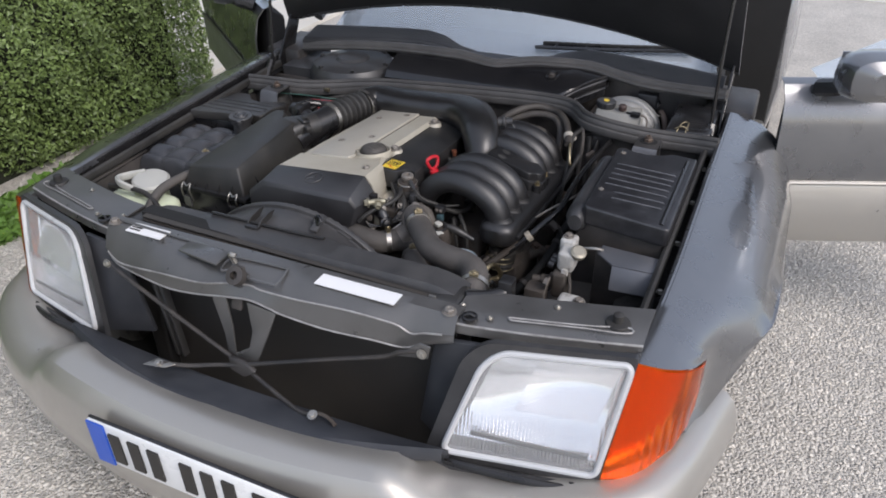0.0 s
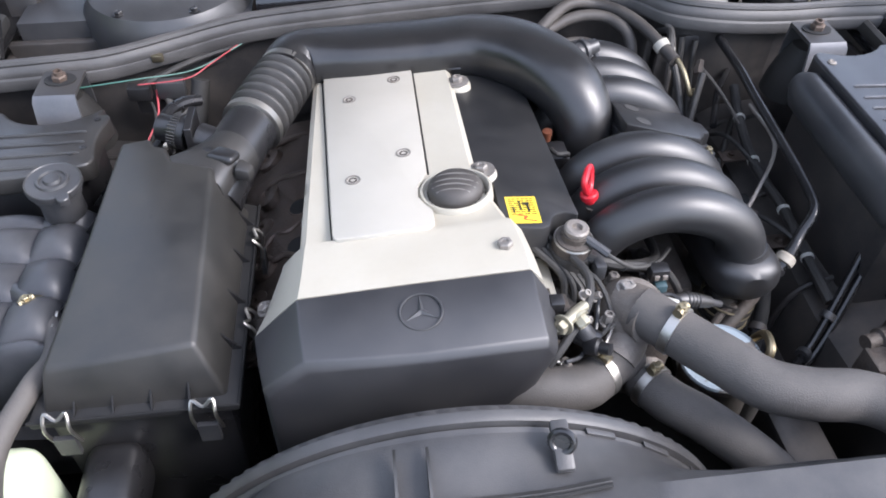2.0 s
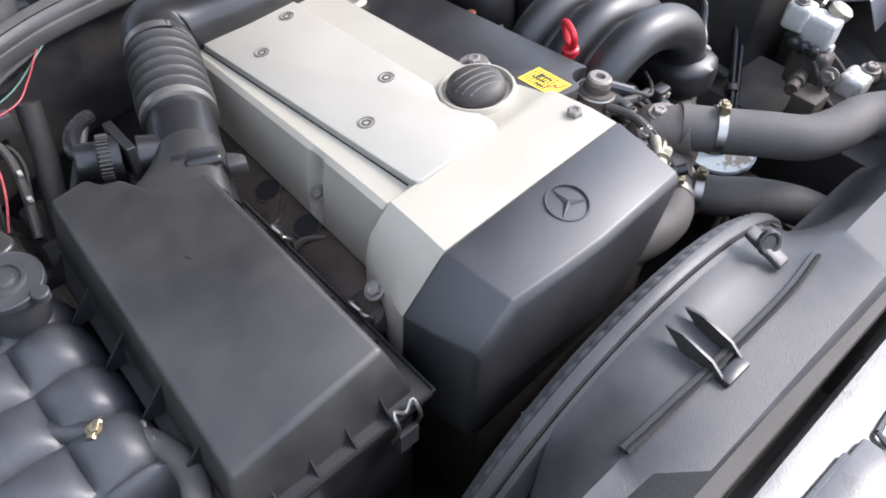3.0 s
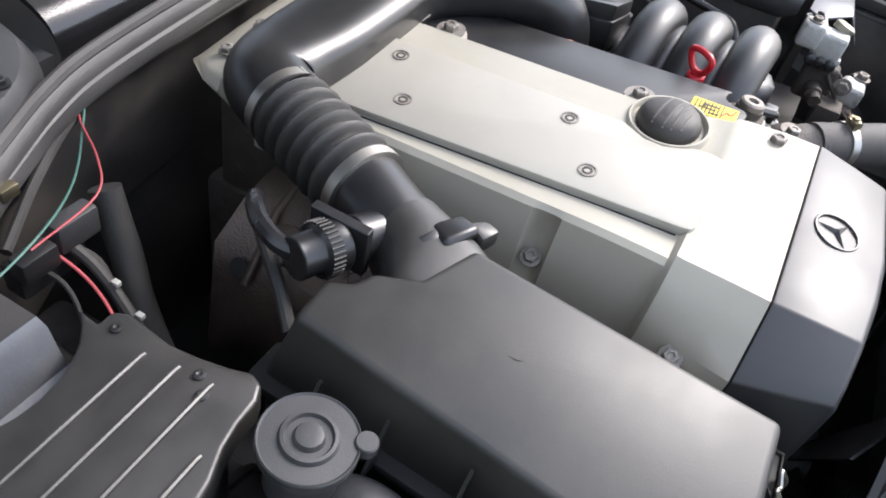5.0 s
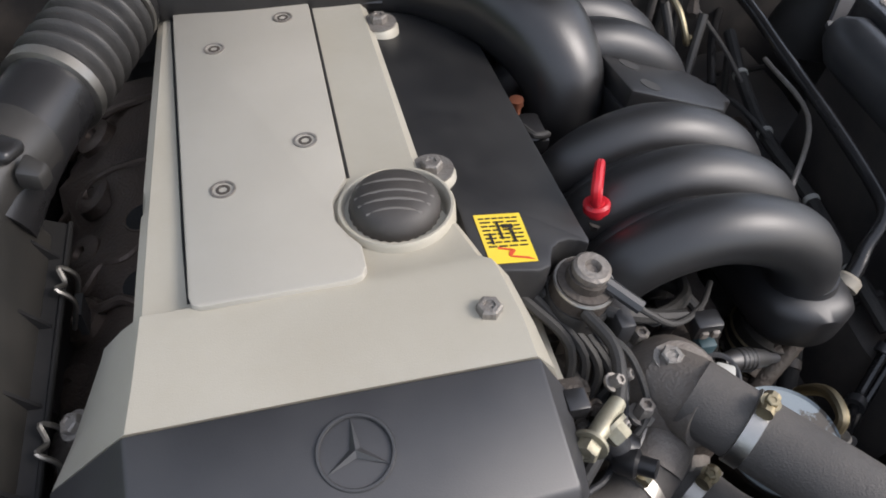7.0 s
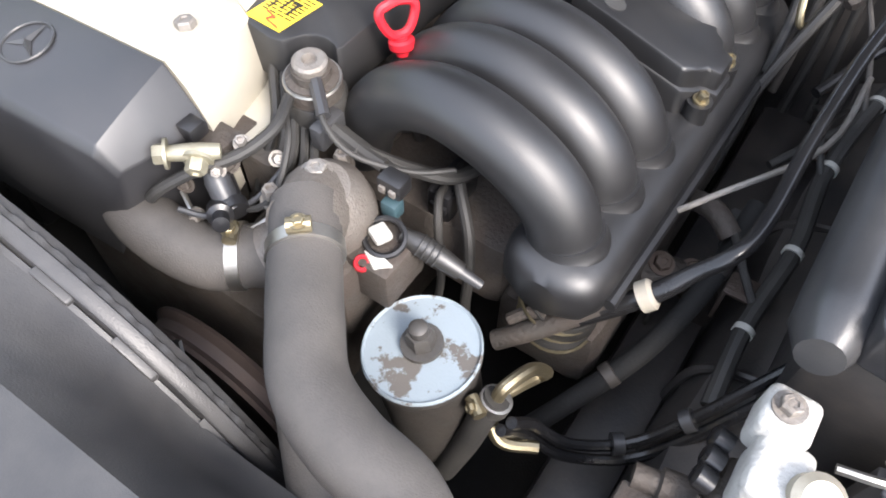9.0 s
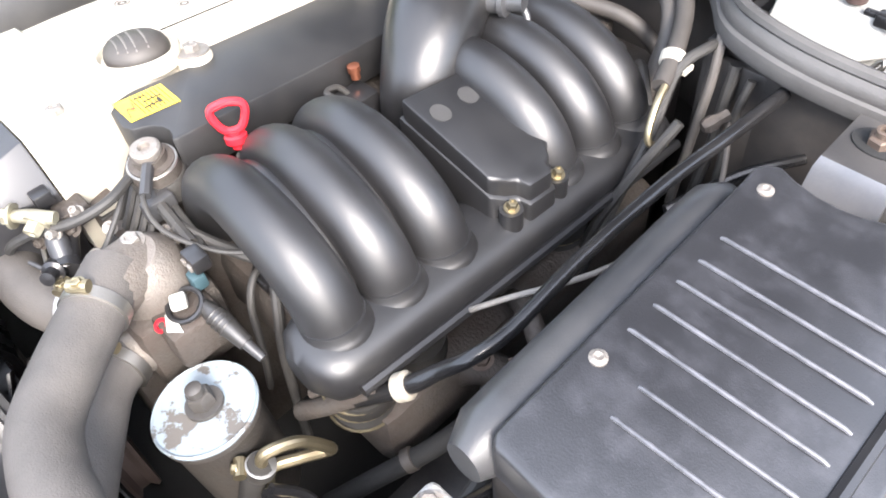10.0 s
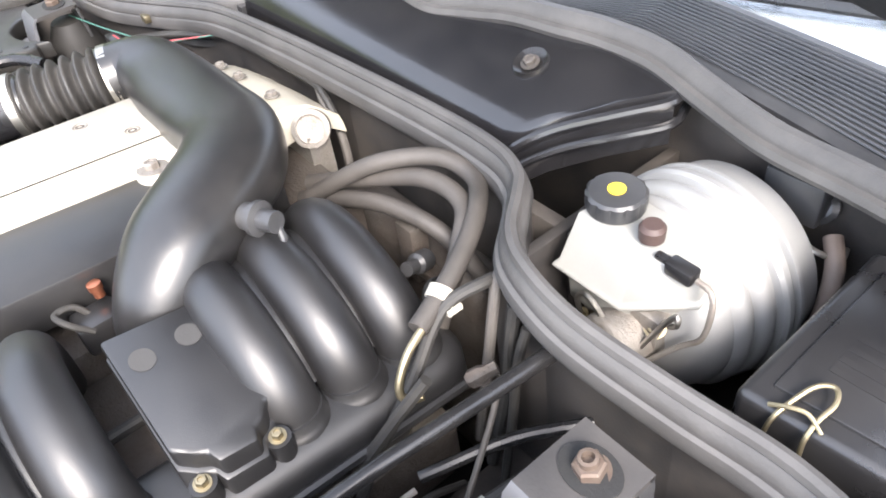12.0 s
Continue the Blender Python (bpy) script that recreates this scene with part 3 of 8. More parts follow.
def lens_grid(k, bulge, radii, n=10, m=12):
    rows = []
    for j in range(m + 1):
        v = 0.5 - 0.5 * math.cos(math.pi * j / m)
        a, b = lens_limit(v, radii[0], radii[3]), 1 - lens_limit(v, radii[1], radii[2])
        rows.append([lens_point(k, a + (b - a) * i / n, v, bulge) for i in range(n + 1)])
    return rows


def lens_outline(k, bulge, radii, n=7):
    """The rounded rim of a lamp, clockwise from the upper inner corner."""
    uv = []
    for i, r in enumerate(radii):
        for j in range(n):
            e, f = 1 - math.cos(math.pi / 2 * j / (n - 1)), 1 - math.sin(math.pi / 2 * j / (n - 1))
            q = 1.25 * r
            uv.append(((r * e, q * f), (1 - r * f, q * e), (1 - r * e, 1 - q * f), (r * f, 1 - q * e))[i])
    pts = [lens_point(k, u, v, bulge) for u, v in uv]
    return pts + pts[:1]


RIM_GREY = surf("lamp_rim_plastic", (0.50, 0.51, 0.52), 0.3, vary=0.05, bump=0.0)
for s in (1, -1):
    corners = [(s * 0.515, 0.018, 0.738), (s * 0.764, 0.078, 0.742), (s * 0.735, 0.005, 0.522), (s * 0.450, -0.055, 0.526)]
    radii = (0.17, 0.06, 0.05, 0.07)
    lamp = part("headlight", sheet(lens_grid(corners, 0.012, radii), 0.005, (0, -1, 0)), LENS, car, "large clear headlight glass")
    lamp.visible_shadow = False
    part("reflector", sheet(patch((s * 0.525, 0.045, 0.722), (s * 0.752, 0.095, 0.728), (s * 0.725, 0.03, 0.535), (s * 0.462, -0.02, 0.54), -0.055), 0.003, (0, -1, 0)), MIRROR, lamp, "silvered reflector")
    part("inner_reflector", sheet(patch((s * 0.60, 0.055, 0.715), (s * 0.745, 0.09, 0.72), (s * 0.72, 0.04, 0.62), (s * 0.57, 0.01, 0.62), -0.03), 0.003, (0, -1, 0)), CHROME, lamp, "bright high-beam bowl")
    part("lens_bar", new_tube([(s * 0.50, -0.03, 0.572), (s * 0.60, -0.012, 0.566), (s * 0.715, 0.012, 0.556)], 0.005, 8, 3), PLASTIC_GREY, lamp)
    edge = lens_outline(corners, 0.012, radii)
    part("lens_rim", new_tube(edge, 0.0065, 8, 1), RIM_GREY, lamp, "pale rim moulded round the glass")
    wide = [(s * 0.480, 0.010, 0.757), (s * 0.772, 0.084, 0.757), (s * 0.743, 0.001, 0.503), (s * 0.412, -0.064, 0.505)]
    outer = lens_outline(wide, 0.010, (0.17, 0.03, 0.03, 0.05))
    part("lamp_frame", sheet([outer, [p + V(0, 0.002, 0) for p in edge]], 0.014, (0, -1, 0)), surf("lamp_frame_paint", (0.03, 0.031, 0.034), 0.4, dust=DUST, dust_amount=0.12), lamp, "dark grey lamp surround")
    sill = [V(s * 0.412, -0.070, 0.500), V(s * 0.55, -0.048, 0.496), V(s * 0.745, -0.004, 0.492), V(s * 0.78, 0.012, 0.490)]
    part("lower_trim", new_tube(sill, 0.011, 10, 5, flat=1.4, up=(0, 0, 1)), PLASTIC_GREY, lamp, "dark rubber strip below the lamp")
    arm = new_tube([(s * 0.46, -0.065, 0.512), (s * 0.6, -0.055, 0.515), (s * 0.70, -0.03, 0.506)], 0.008, 8, 4)
    lathe(arm, [(0.012, -0.012), (0.012, 0.012)], (s * 0.70, -0.03, 0.503), (0, 1, 0), 12)
    part("lamp_wiper", arm, PLASTIC, lamp, "small headlight wiper arm")
    back = slab([(s * 0.44, 0.10, 0.525), (s * 0.74, 0.15, 0.525), (s * 0.765, 0.18, 0.735), (s * 0.51, 0.14, 0.735)], (0, 0.05, 0), 0.004)
    part("lamp_housing", back, PLASTIC, lamp)
    rows = []
    for j in range(7):
        v = j / 6
        row = []
        for i in range(9):
            u = i / 8
            reach = math.sqrt(max(0.04, 1 - max(0, v - 0.15) ** 2 * 1.25))
            w = u * reach
            x = 0.766 + 0.110 * math.sin(w * math.pi / 2) - 0.022 * v * (1 - w)
            y = 0.080 + 0.135 * (1 - math.cos(w * math.pi / 2)) - 0.076 * v * (1 - w)
            z = 0.744 - 0.062 * w ** 1.5 - v * (0.226 - 0.02 * w)
            row.append((s * x, y, z))
        rows.append(row)
    ind = part("indicator", sheet(rows, 0.004, (s * 0.5, -0.85, 0)), AMBER, car, "orange indicator lens")
    ind.visible_shadow = False
    shell = [[(p[0] - s * 0.02, p[1] + 0.025, p[2]) for p in row] for row in rows]
    part("indicator_reflector", sheet(shell, 0.003, (s * 0.7, -0.7, 0)), MIRROR, ind)

# doors, swung open
def door(s, swing, back):
    h = V(s * 0.895, back, 0)
    d = V(s * math.sin(radians(swing)), math.cos(radians(swing)), 0)
    nrm = V(s * math.cos(radians(swing)), -math.sin(radians(swing)), 0)
    rows = []
    prof = [(0.425, 0.0), (0.44, 0.028), (0.47, 0.040), (0.625, 0.040), (0.635, 0.034), (0.645, 0.034), (0.70, 0.038), (0.80, 0.034), (0.87, 0.018), (0.905, -0.012), (0.912, -0.04)]
    for i in range(13):
        q = h + d * (1.12 * i / 12 + 0.01)
        rows.append([q + nrm * o + V(0, 0, z) for z, o in prof])
    top = part("door", sheet(rows, 0.006, nrm), PAINT, car, "open door in grey metallic paint")
    low = [[p + nrm * 0.004 for p in r[:5]] for r in rows]
    part("door_cladding", sheet(low, 0.004, nrm), CLADDING, top, "warm grey lower cladding")
    bm = new_tube([h + d * 0.015 + nrm * 0.042 + V(0, 0, 0.637), h + d * 1.12 + nrm * 0.042 + V(0, 0, 0.637)], 0.007, 8, 1)
    part("trim_strip", bm, STEEL, top)
    a, b = h + d * 0.05 - nrm * 0.10, h + d * 1.13 - nrm * 0.10
    ins = bmesh.new()
    hexa(ins, [h + d * 0.05 + V(0, 0, 0.435), h + d * 1.12 + V(0, 0, 0.435), b + V(0, 0, 0.44), a + V(0, 0, 0.44)], [h + d * 0.05 - nrm * 0.03 + V(0, 0, 0.9), h + d * 1.12 - nrm * 0.03 + V(0, 0, 0.9), b + V(0, 0, 0.86), a + V(0, 0, 0.86)])
    part("door_lining", soften(ins, 0.015), CLOTH, top)
    g = [[h + d * (0.12 + 0.85 * i / 6) - nrm * (0.05 + 0.02 * j) + V(0, 0, 0.90 + 0.30 * min(1, 0.02 + i / 4.5) * j / 4) for j in range(5)] for i in range(7)]
    pane = part("door_glass", sheet(g, 0.004, nrm), GLASS, top, "frameless side window in the same bluish glass")
    pane.visible_shadow = False
    m = bmesh.new()
    c = h + d * 0.20 + nrm * 0.11 + V(0, 0, 0.965)
    rings = []
    for u, k in ((-0.05, 0.45), (-0.03, 0.85), (0.01, 1.0), (0.045, 0.98), (0.055, 0.9)):
        rings.append([c - nrm * u + k * (d * 0.105 * math.copysign(abs(math.cos(t)) ** 0.6, math.cos(t)) + V(0, 0, 0.062 * math.copysign(abs(math.sin(t)) ** 0.6, math.sin(t)))) for t in (2 * math.pi * j / 20 for j in range(20))])
    loft(m, rings)
    mir = part("door_mirror", m, PAINT, top, "grey painted door mirror housing")
    part("mirror_foot", new_tube([h + d * 0.1 + V(0, 0, 0.90), h + d * 0.13 + nrm * 0.06 + V(0, 0, 0.925), c], 0.024, 10, 4), PLASTIC, mir)
    part("mirror_glass", sheet([[c - nrm * 0.057 + d * 0.09 * x + V(0, 0, 0.05 * z) for z in (-1, 0, 1)] for x in (-1, 0, 1)], 0.002, nrm), CHROME, mir)


door(1, 68.6, 1.16)
door(-1, 51, 1.27)

# raised bonnet
rows, lining = [], []
LEAN_BACK = radians(70)
for i in range(11):
    u = i / 10
    row, row2 = [], []
    for j in range(15):
        w = 2 * j / 14 - 1
        x = w * (0.775 - 0.05 * u)
        crown = 0.085 * (1 - w * w)
        y, z = 1.30 + 0.05 * (1 - w * w), 0.875 + crown * 1.2
        up, out = V(0, -math.cos(LEAN_BACK), math.sin(LEAN_BACK)), V(0, math.sin(LEAN_BACK), math.cos(LEAN_BACK))
        p = V(x, y, z) + up * (1.22 * u) + out * (0.04 * (1 - w * w) * u)
        row.append(p)
        row2.append(p - out * (0.045 if 0 < j < 14 and 0 < i < 10 else 0.012) + up * (0.02 if i == 0 else 0))
    rows.append(row)
    lining.append(row2)
NB = V(0, math.sin(LEAN_BACK), math.cos(LEAN_BACK))
hood = part("bonnet", sheet(rows, 0.006, NB), PAINT, car, "raised bonnet in grey metallic paint")
part("bonnet_lining", sheet(lining, 0.01, NB), surf("bonnet_lining", (0.02, 0.02, 0.021), 0.5, bump=0.3, grain=120), hood, "black insulation on the bonnet's underside")
for s in (1, -1):
    bm = new_tube([(s * 0.74, 1.10, 0.77), (s * 0.735, 1.13, 1.0), (s * 0.735, 1.16, 1.18)], 0.005, 8, 3)
    tube(bm, [(s * 0.742, 1.06, 0.74), (s * 0.74, 1.10, 0.79)], 0.013, 8, 1)
    part("bonnet_strut", bm, GLOSS_BLACK, hood, "gas strut of the bonnet")
    part("hinge", slab([(s * 0.755, 1.14, 0.74), (s * 0.755, 1.24, 0.74), (s * 0.755, 1.32, 0.90), (s * 0.755, 1.28, 0.93)], (s * 0.008, 0, 0), 0.002), GLOSS_BLACK, hood)

# added near-black panel: hides the rear body and stands for the cabin's shade
part("cabin_dark_panel", new_box(-0.86, 0.86, 2.29, 2.312, 0.27, 0.90, 0.01), CLOTH, car, "near-black panel added behind the seats for the cabin's shade")

# windscreen, dashboard and cabin
g = []
for i in range(9):
    w = 2 * i / 8 - 1
    g.append([(w * (0.70 - 0.14 * j / 5), 1.335 + 0.12 * (w * w) + 0.62 * j / 5, 0.822 + 0.43 * j / 5 - 0.012 * (j / 5 - 0.5) ** 2) for j in range(6)])
ws = part("windscreen", sheet(g, 0.005, (0, -0.54, 0.84)), GLASS, car, "windscreen with a bluish haze for the sky's reflection")
ws.visible_shadow = False
for s in (1, -1):
    part("pillar", new_tube([(s * 0.74, 1.40, 0.87), (s * 0.66, 1.80, 1.13), (s * 0.58, 2.12, 1.29)], 0.028, 10, 4), PAINT, ws)
part("screen_header", new_tube([(-0.58, 2.12, 1.285), (0, 2.03, 1.295), (0.58, 2.12, 1.285)], 0.03, 10, 4), PAINT, ws)
dash = bmesh.new()
loft(dash, [[(x, 1.52, 0.70), (x, 1.50, 0.86), (x, 1.66, 0.90), (x, 1.84, 0.86), (x, 1.84, 0.60)] for x in (-0.70, -0.35, 0, 0.35, 0.70)])
part("dashboard", soften(dash, 0.02), CLOTH, car, "dark dashboard")
for s in (1, -1):
    seat = bmesh.new()
    box(seat, s * 0.36 - 0.25, s * 0.36 + 0.25, 2.05, 2.55, 0.30, 0.50)
    hexa(seat, [(s * 0.36 - 0.25, 2.5, 0.45), (s * 0.36 + 0.25, 2.5, 0.45), (s * 0.36 + 0.25, 2.65, 0.45), (s * 0.36 - 0.25, 2.65, 0.45)], [(s * 0.36 - 0.2, 2.72, 1.08), (s * 0.36 + 0.2, 2.72, 1.08), (s * 0.36 + 0.2, 2.80, 1.08), (s * 0.36 - 0.2, 2.80, 1.08)])
    part("seat", soften(seat, 0.04, 3), LEATHER, car, "tan leather seat")
part("cabin_floor", new_box(-0.72, 0.72, 1.2, 3.0, 0.22, 0.28), CLOTH, car)
bm = bmesh.new()
sect = lambda y, w, z: [(-w, y, 0.27), (-w - 0.02, y, 0.5), (-w, y, z - 0.08), (-w + 0.1, y, z), (w - 0.1, y, z), (w, y, z - 0.08), (w + 0.02, y, 0.5), (w, y, 0.27)]
loft(bm, [sect(2.32, 0.86, 0.90), sect(2.6, 0.88, 0.92), sect(3.0, 0.89, 0.93), sect(3.6, 0.85, 0.92), sect(3.95, 0.78, 0.86), sect(4.12, 0.68, 0.55)])
part("rear_body", soften(bm, 0.02), PAINT, car, "grey metallic rear body")
for s in (1, -1):
    part("sill", new_box(min(s * 0.72, s * 0.86), max(s * 0.72, s * 0.86), 1.16, 2.36, 0.24, 0.36, 0.02), CLADDING, car)
    part("door_pillar", new_box(min(s * 0.70, s * 0.84), max(s * 0.70, s * 0.84), 1.2, 1.42, 0.3, 0.80, 0.015), BAY_PAINT, car)
top = []
for i in range(9):
    w = 2 * i / 8 - 1
    top.append([(w * (0.58 - 0.02 * abs(j - 2)), 2.10 + 0.22 * j, 1.29 + 0.04 * (1 - w * w) - (0.012 * (j - 1.5) ** 2 if j < 5 else 0.13 + 0.10 * (j - 4.6))) for j in range(8)])
part("roof", sheet(top, 0.01), PAINT, car, "grey removable hard top")

# firewall, plenum and cowl
for w in ((-0.74, 0.40, 1.112, 1.13, 0.23, 0.735), (0.0, 0.75, 1.29, 1.305, 0.23, 0.828), (0.376, 0.39, 1.03, 1.29, 0.23, 0.74), (0.392, 0.75, 1.008, 1.018, 0.23, 0.74), (0.392, 0.75, 1.02, 1.288, 0.45, 0.47)):
    part("firewall", new_box(*w, 0.003), BAY_PAINT, car, "dark painted firewall")

def cowl_z(y):
    return float(np.interp(y, (1.13, 1.138, 1.147, 1.16, 1.18, 1.21, 1.26, 1.29), (0.770, 0.786, 0.796, 0.804, 0.812, 0.824, 0.840, 0.848)))


rows = []
for i in range(33):
    x = -0.31 + 0.712 * i / 32
    f = max(0, (x - 0.285) / 0.115)
    yf = 1.135 + 0.118 * f ** 0.9
    g = max(0, (-0.22 - x) / 0.09)
    row = [(x, yf - 0.006, cowl_z(yf) - 0.055 - 0.01 * g), (x, yf - 0.002, cowl_z(yf) - 0.012), (x, yf, cowl_z(yf) - 0.002)]
    for k, y in enumerate((1.138, 1.147, 1.16, 1.18, 1.21, 1.235, 1.26, 1.29)):
        q = max(y, yf + 0.005 * (k + 1))
        row.append((x, q, cowl_z(min(q, 1.29)) + 0.004 * math.sin(min(1, f * 3) * math.pi) - 0.006 * f))
    rows.append(row)
GLOSSY = surf("glossy_cover_plastic", (0.010, 0.010, 0.0115), 0.16, dust=DUST, dust_amount=0.03, bump=0.06, grain=500, rough_vary=0.06, spec=0.7)
cowl = part("plenum_cover", sheet(rows, 0.008), GLOSSY, car, "glossy black plenum cover")
bm = new_lathe([(0.022, -0.006), (0.02, 0.0), (0.013, -0.004), (0.0, -0.004)], (0.24, 1.214, 0.830), (0, -0.35, 1), 20)
part("screw_dimple", bm, GLOSS_BLACK, cowl)
part("screw", hexbolt(bmesh.new(), (0.24, 1.214, 0.827), 0.0075, (0, -0.35, 1)), BAY_PAINT, cowl)
RIM = [(0.275, 1.128, 0.745), (0.290, 1.134, 0.778), (0.321, 1.170, 0.799), (0.373, 1.214, 0.818), (0.403, 1.250, 0.826), (0.400, 1.278, 0.834)]
part("cover_rim", new_tube([(x + 0.004, y - 0.006, z - 0.022) for x, y, z in RIM], 0.005, 8, 4), GLOSSY, cowl)
rim = new_tube(RIM, 0.0055, 8, 4)
part("cover_rim", rim, GLOSSY, cowl)
# left plenum part: recirculation housing with a domed lid
bm = new_lathe([(0.15, 0.70), (0.15, 0.765), (0.135, 0.79), (0.10, 0.80), (0.06, 0.80), (0.05, 0.808), (0.0, 0.81)], (-0.47, 1.20, 0), (0, 0, 1), 36)
box(bm, -0.72, -0.32, 1.13, 1.32, 0.66, 0.765)
lid = part("heater_box_lid", bm, PLASTIC_GREY, car, "dusty grey plastic heater box")
several("lid_screw", [hexbolt(bmesh.new(), (-0.47 + 0.125 * math.cos(radians(a)), 1.20 + 0.125 * math.sin(radians(a)), 0.792), 0.007) for a in range(0, 360, 60)], PLASTIC, lid)

SEAL_LINE = [(-0.745, 0.975, 0.757), (-0.64, 0.985, 0.757), (-0.545, 1.005, 0.753), (-0.45, 1.050, 0.752), (-0.375, 1.080, 0.756), (-0.299, 1.096, 0.761), (-0.15, 1.104, 0.769), (-0.006, 1.106, 0.777), (0.199, 1.106, 0.787), (0.301, 1.103, 0.788), (0.348, 1.090, 0.785), (0.375, 1.063, 0.785), (0.402, 1.030, 0.784), (0.440, 1.008, 0.784), (0.51, 0.995, 0.780), (0.603, 1.002, 0.771), (0.691, 1.008, 0.769), (0.775, 0.987, 0.779)]
bm = new_tube([(x, y, z) for x, y, z in SEAL_LINE], 0.0125, 10, 6, flat=1.25, up=(0, 0, 1))
tube(bm, [(x, y, z + 0.017) for x, y, z in SEAL_LINE], 0.007, 8, 6)
tube(bm, [(x - 0.004, y - 0.010, z - 0.014) for x, y, z in SEAL_LINE], 0.008, 8, 6, flat=1.6, up=(0, 0, 1))
part("firewall_seal", bm, SEAL, car, "dusty grey rubber firewall seal")
bm = bmesh.new()
loft(bm, [[p + V(0, 0.006, -0.2), p + V(0, 0.014, -0.2), p + V(0, 0.014, -0.02), p + V(0, 0.006, -0.02)] for p in curve(SEAL_LINE, 4)])
part("seal_flange", bm, BAY_PAINT, car)

SECOND = [(-0.70, 1.25, 0.803), (-0.5, 1.25, 0.828), (-0.30, 1.25, 0.843), (-0.10, 1.25, 0.845), (-0.03, 1.246, 0.840), (0.04, 1.241, 0.834), (0.10, 1.252, 0.840), (0.17, 1.266, 0.849), (0.233, 1.273, 0.851), (0.29, 1.281, 0.851), (0.36, 1.282, 0.848), (0.432, 1.268, 0.838), (0.512, 1.251, 0.831), (0.608, 1.242, 0.830), (0.76, 1.20, 0.845)]
bm = new_tube(SECOND, 0.014, 10, 6, flat=1.1, up=(0, 0, 1))
tube(bm, [(x, y - 0.012, z - 0.006) for x, y, z in SECOND], 0.009, 8, 6)
part("cowl_seal", bm, SEAL, car, "dusty grey rubber cowl seal")
# ventilation grille below the windscreen
rows = []
for i in range(21):
    x = -0.70 + 1.44 * i / 20
    c = 0.05 * (x / 0.72) ** 2
    e = min(1, max(0, (0.26 - abs(x - 0.03)) / 0.14))
    g = 0.028 * e
    rows.append([(x, 1.312 - c * 1.6, 0.852 - c * 0.55 - g), (x, 1.320 - c * 1.6, 0.856 - c * 0.55 - g), (x, 1.385 - c - 0.058 * e, 0.872 - c * 0.4 - g - 0.012 * e), (x, 1.392 - c - 0.058 * e, 0.872 - c * 0.4 - g - 0.014 * e)])
grille = part("cowl_grille", sheet(rows, 0.01), PLASTIC_GREY, car, "grey ribbed air intake grille")
bm = bmesh.new()
for j in range(15):
    v = 0.05 + 0.90 * j / 14
    line = [Vector(r[1]).lerp(Vector(r[2]), v) + V(0, 0, 0.002) for r in rows]
    tube(bm, line, 0.0012, 5, 1)
part("grille_ribs", bm, PLASTIC_GREY, grille)
bm = bmesh.new()
box(bm, 0.482, 0.502, 1.312, 1.336, 0.838, 0.853)
part("nozzle_slot", soften(bm, 0.002), CLOTH, grille)
bm = new_tube([(0.13, 1.372, 0.858), (0.36, 1.405, 0.866), (0.62, 1.470, 0.872)], 0.0065, 8, 4)
tube(bm, [(0.15, 1.395, 0.866), (0.38, 1.425, 0.872), (0.64, 1.490, 0.876)], 0.004, 6, 4, flat=2.4, up=(0, 0, 1))
for j in range(5):
    tube(bm, [(0.19 + 0.10 * j, 1.380 + 0.019 * j, 0.862 + 0.003 * j), (0.20 + 0.10 * j, 1.402 + 0.019 * j, 0.868 + 0.002 * j)], 0.004, 6, 1)
part("wiper", bm, PLASTIC, car, "black windscreen wiper")

# radiator support and front opening
LIP = [(-0.435, 0.022, 0.722), (-0.400, 0.008, 0.710), (-0.359, 0.0, 0.706), (-0.24, -0.012, 0.723), (-0.12, -0.018, 0.735), (-0.055, -0.012, 0.749), (0.0, -0.006, 0.755), (0.035, -0.010, 0.754), (0.12, -0.010, 0.756), (0.222, 0.0, 0.756), (0.30, 0.011, 0.747), (0.330, 0.016, 0.740), (0.356, 0.020, 0.726), (0.385, 0.023, 0.734), (0.44, 0.030, 0.740)]
LOWER = [(-0.435, 0.026, 0.714), (-0.40, 0.010, 0.699), (-0.355, 0.0, 0.695), (-0.229, -0.020, 0.696), (-0.143, -0.025, 0.706), (-0.05, -0.026, 0.725), (0.011, -0.025, 0.733), (0.06, -0.026, 0.727), (0.091, -0.025, 0.720), (0.184, -0.020, 0.711), (0.279, -0.005, 0.705), (0.344, 0.010, 0.696), (0.39, 0.020, 0.714), (0.44, 0.028, 0.728)]
LIP, LOWER = curve(LIP, 5), curve(LOWER, 5)


def edge_at(line, x):
    return V(x, float(np.interp(x, [p[0] for p in line], [p[1] for p in line])), float(np.interp(x, [p[0] for p in line], [p[2] for p in line])))


rows = []
for i in range(47):
    x = -0.435 + 0.875 * i / 46
    a, b = edge_at(LOWER, x), edge_at(LIP, x)
    c = b.lerp(V(x, 0.050, 0.772), 0.35) + V(0, 0, 0.006)
    # a shallow pressed dip beside the latch
    dip = 0.006 * math.exp(-((x + 0.115) / 0.02) ** 2)
    rows.append([a + V(0, 0.010, -0.005), a + V(0, 0.002, -0.002), a, a.lerp(b, 0.12) + V(0, -0.001, 0.0), a.lerp(b, 0.85) + V(0, 0.001, 0), b, b.lerp(c, 0.12) + V(0, 0.001, 0.001), c - V(0, 0, dip), V(x, 0.050, 0.772), V(x, 0.083, 0.772), V(x, 0.088, 0.75)])
support = part("radiator_support", sheet(rows, 0.004), SUPPORT_PAINT, car, "dark grey pressed steel radiator support")
part("sticker", sheet([[(x, y, 0.7745 + 0.0005) for y in (0.03, 0.066)] for x in (0.135, 0.315)], 0.002), PAPER, support, "blank white paper sticker")
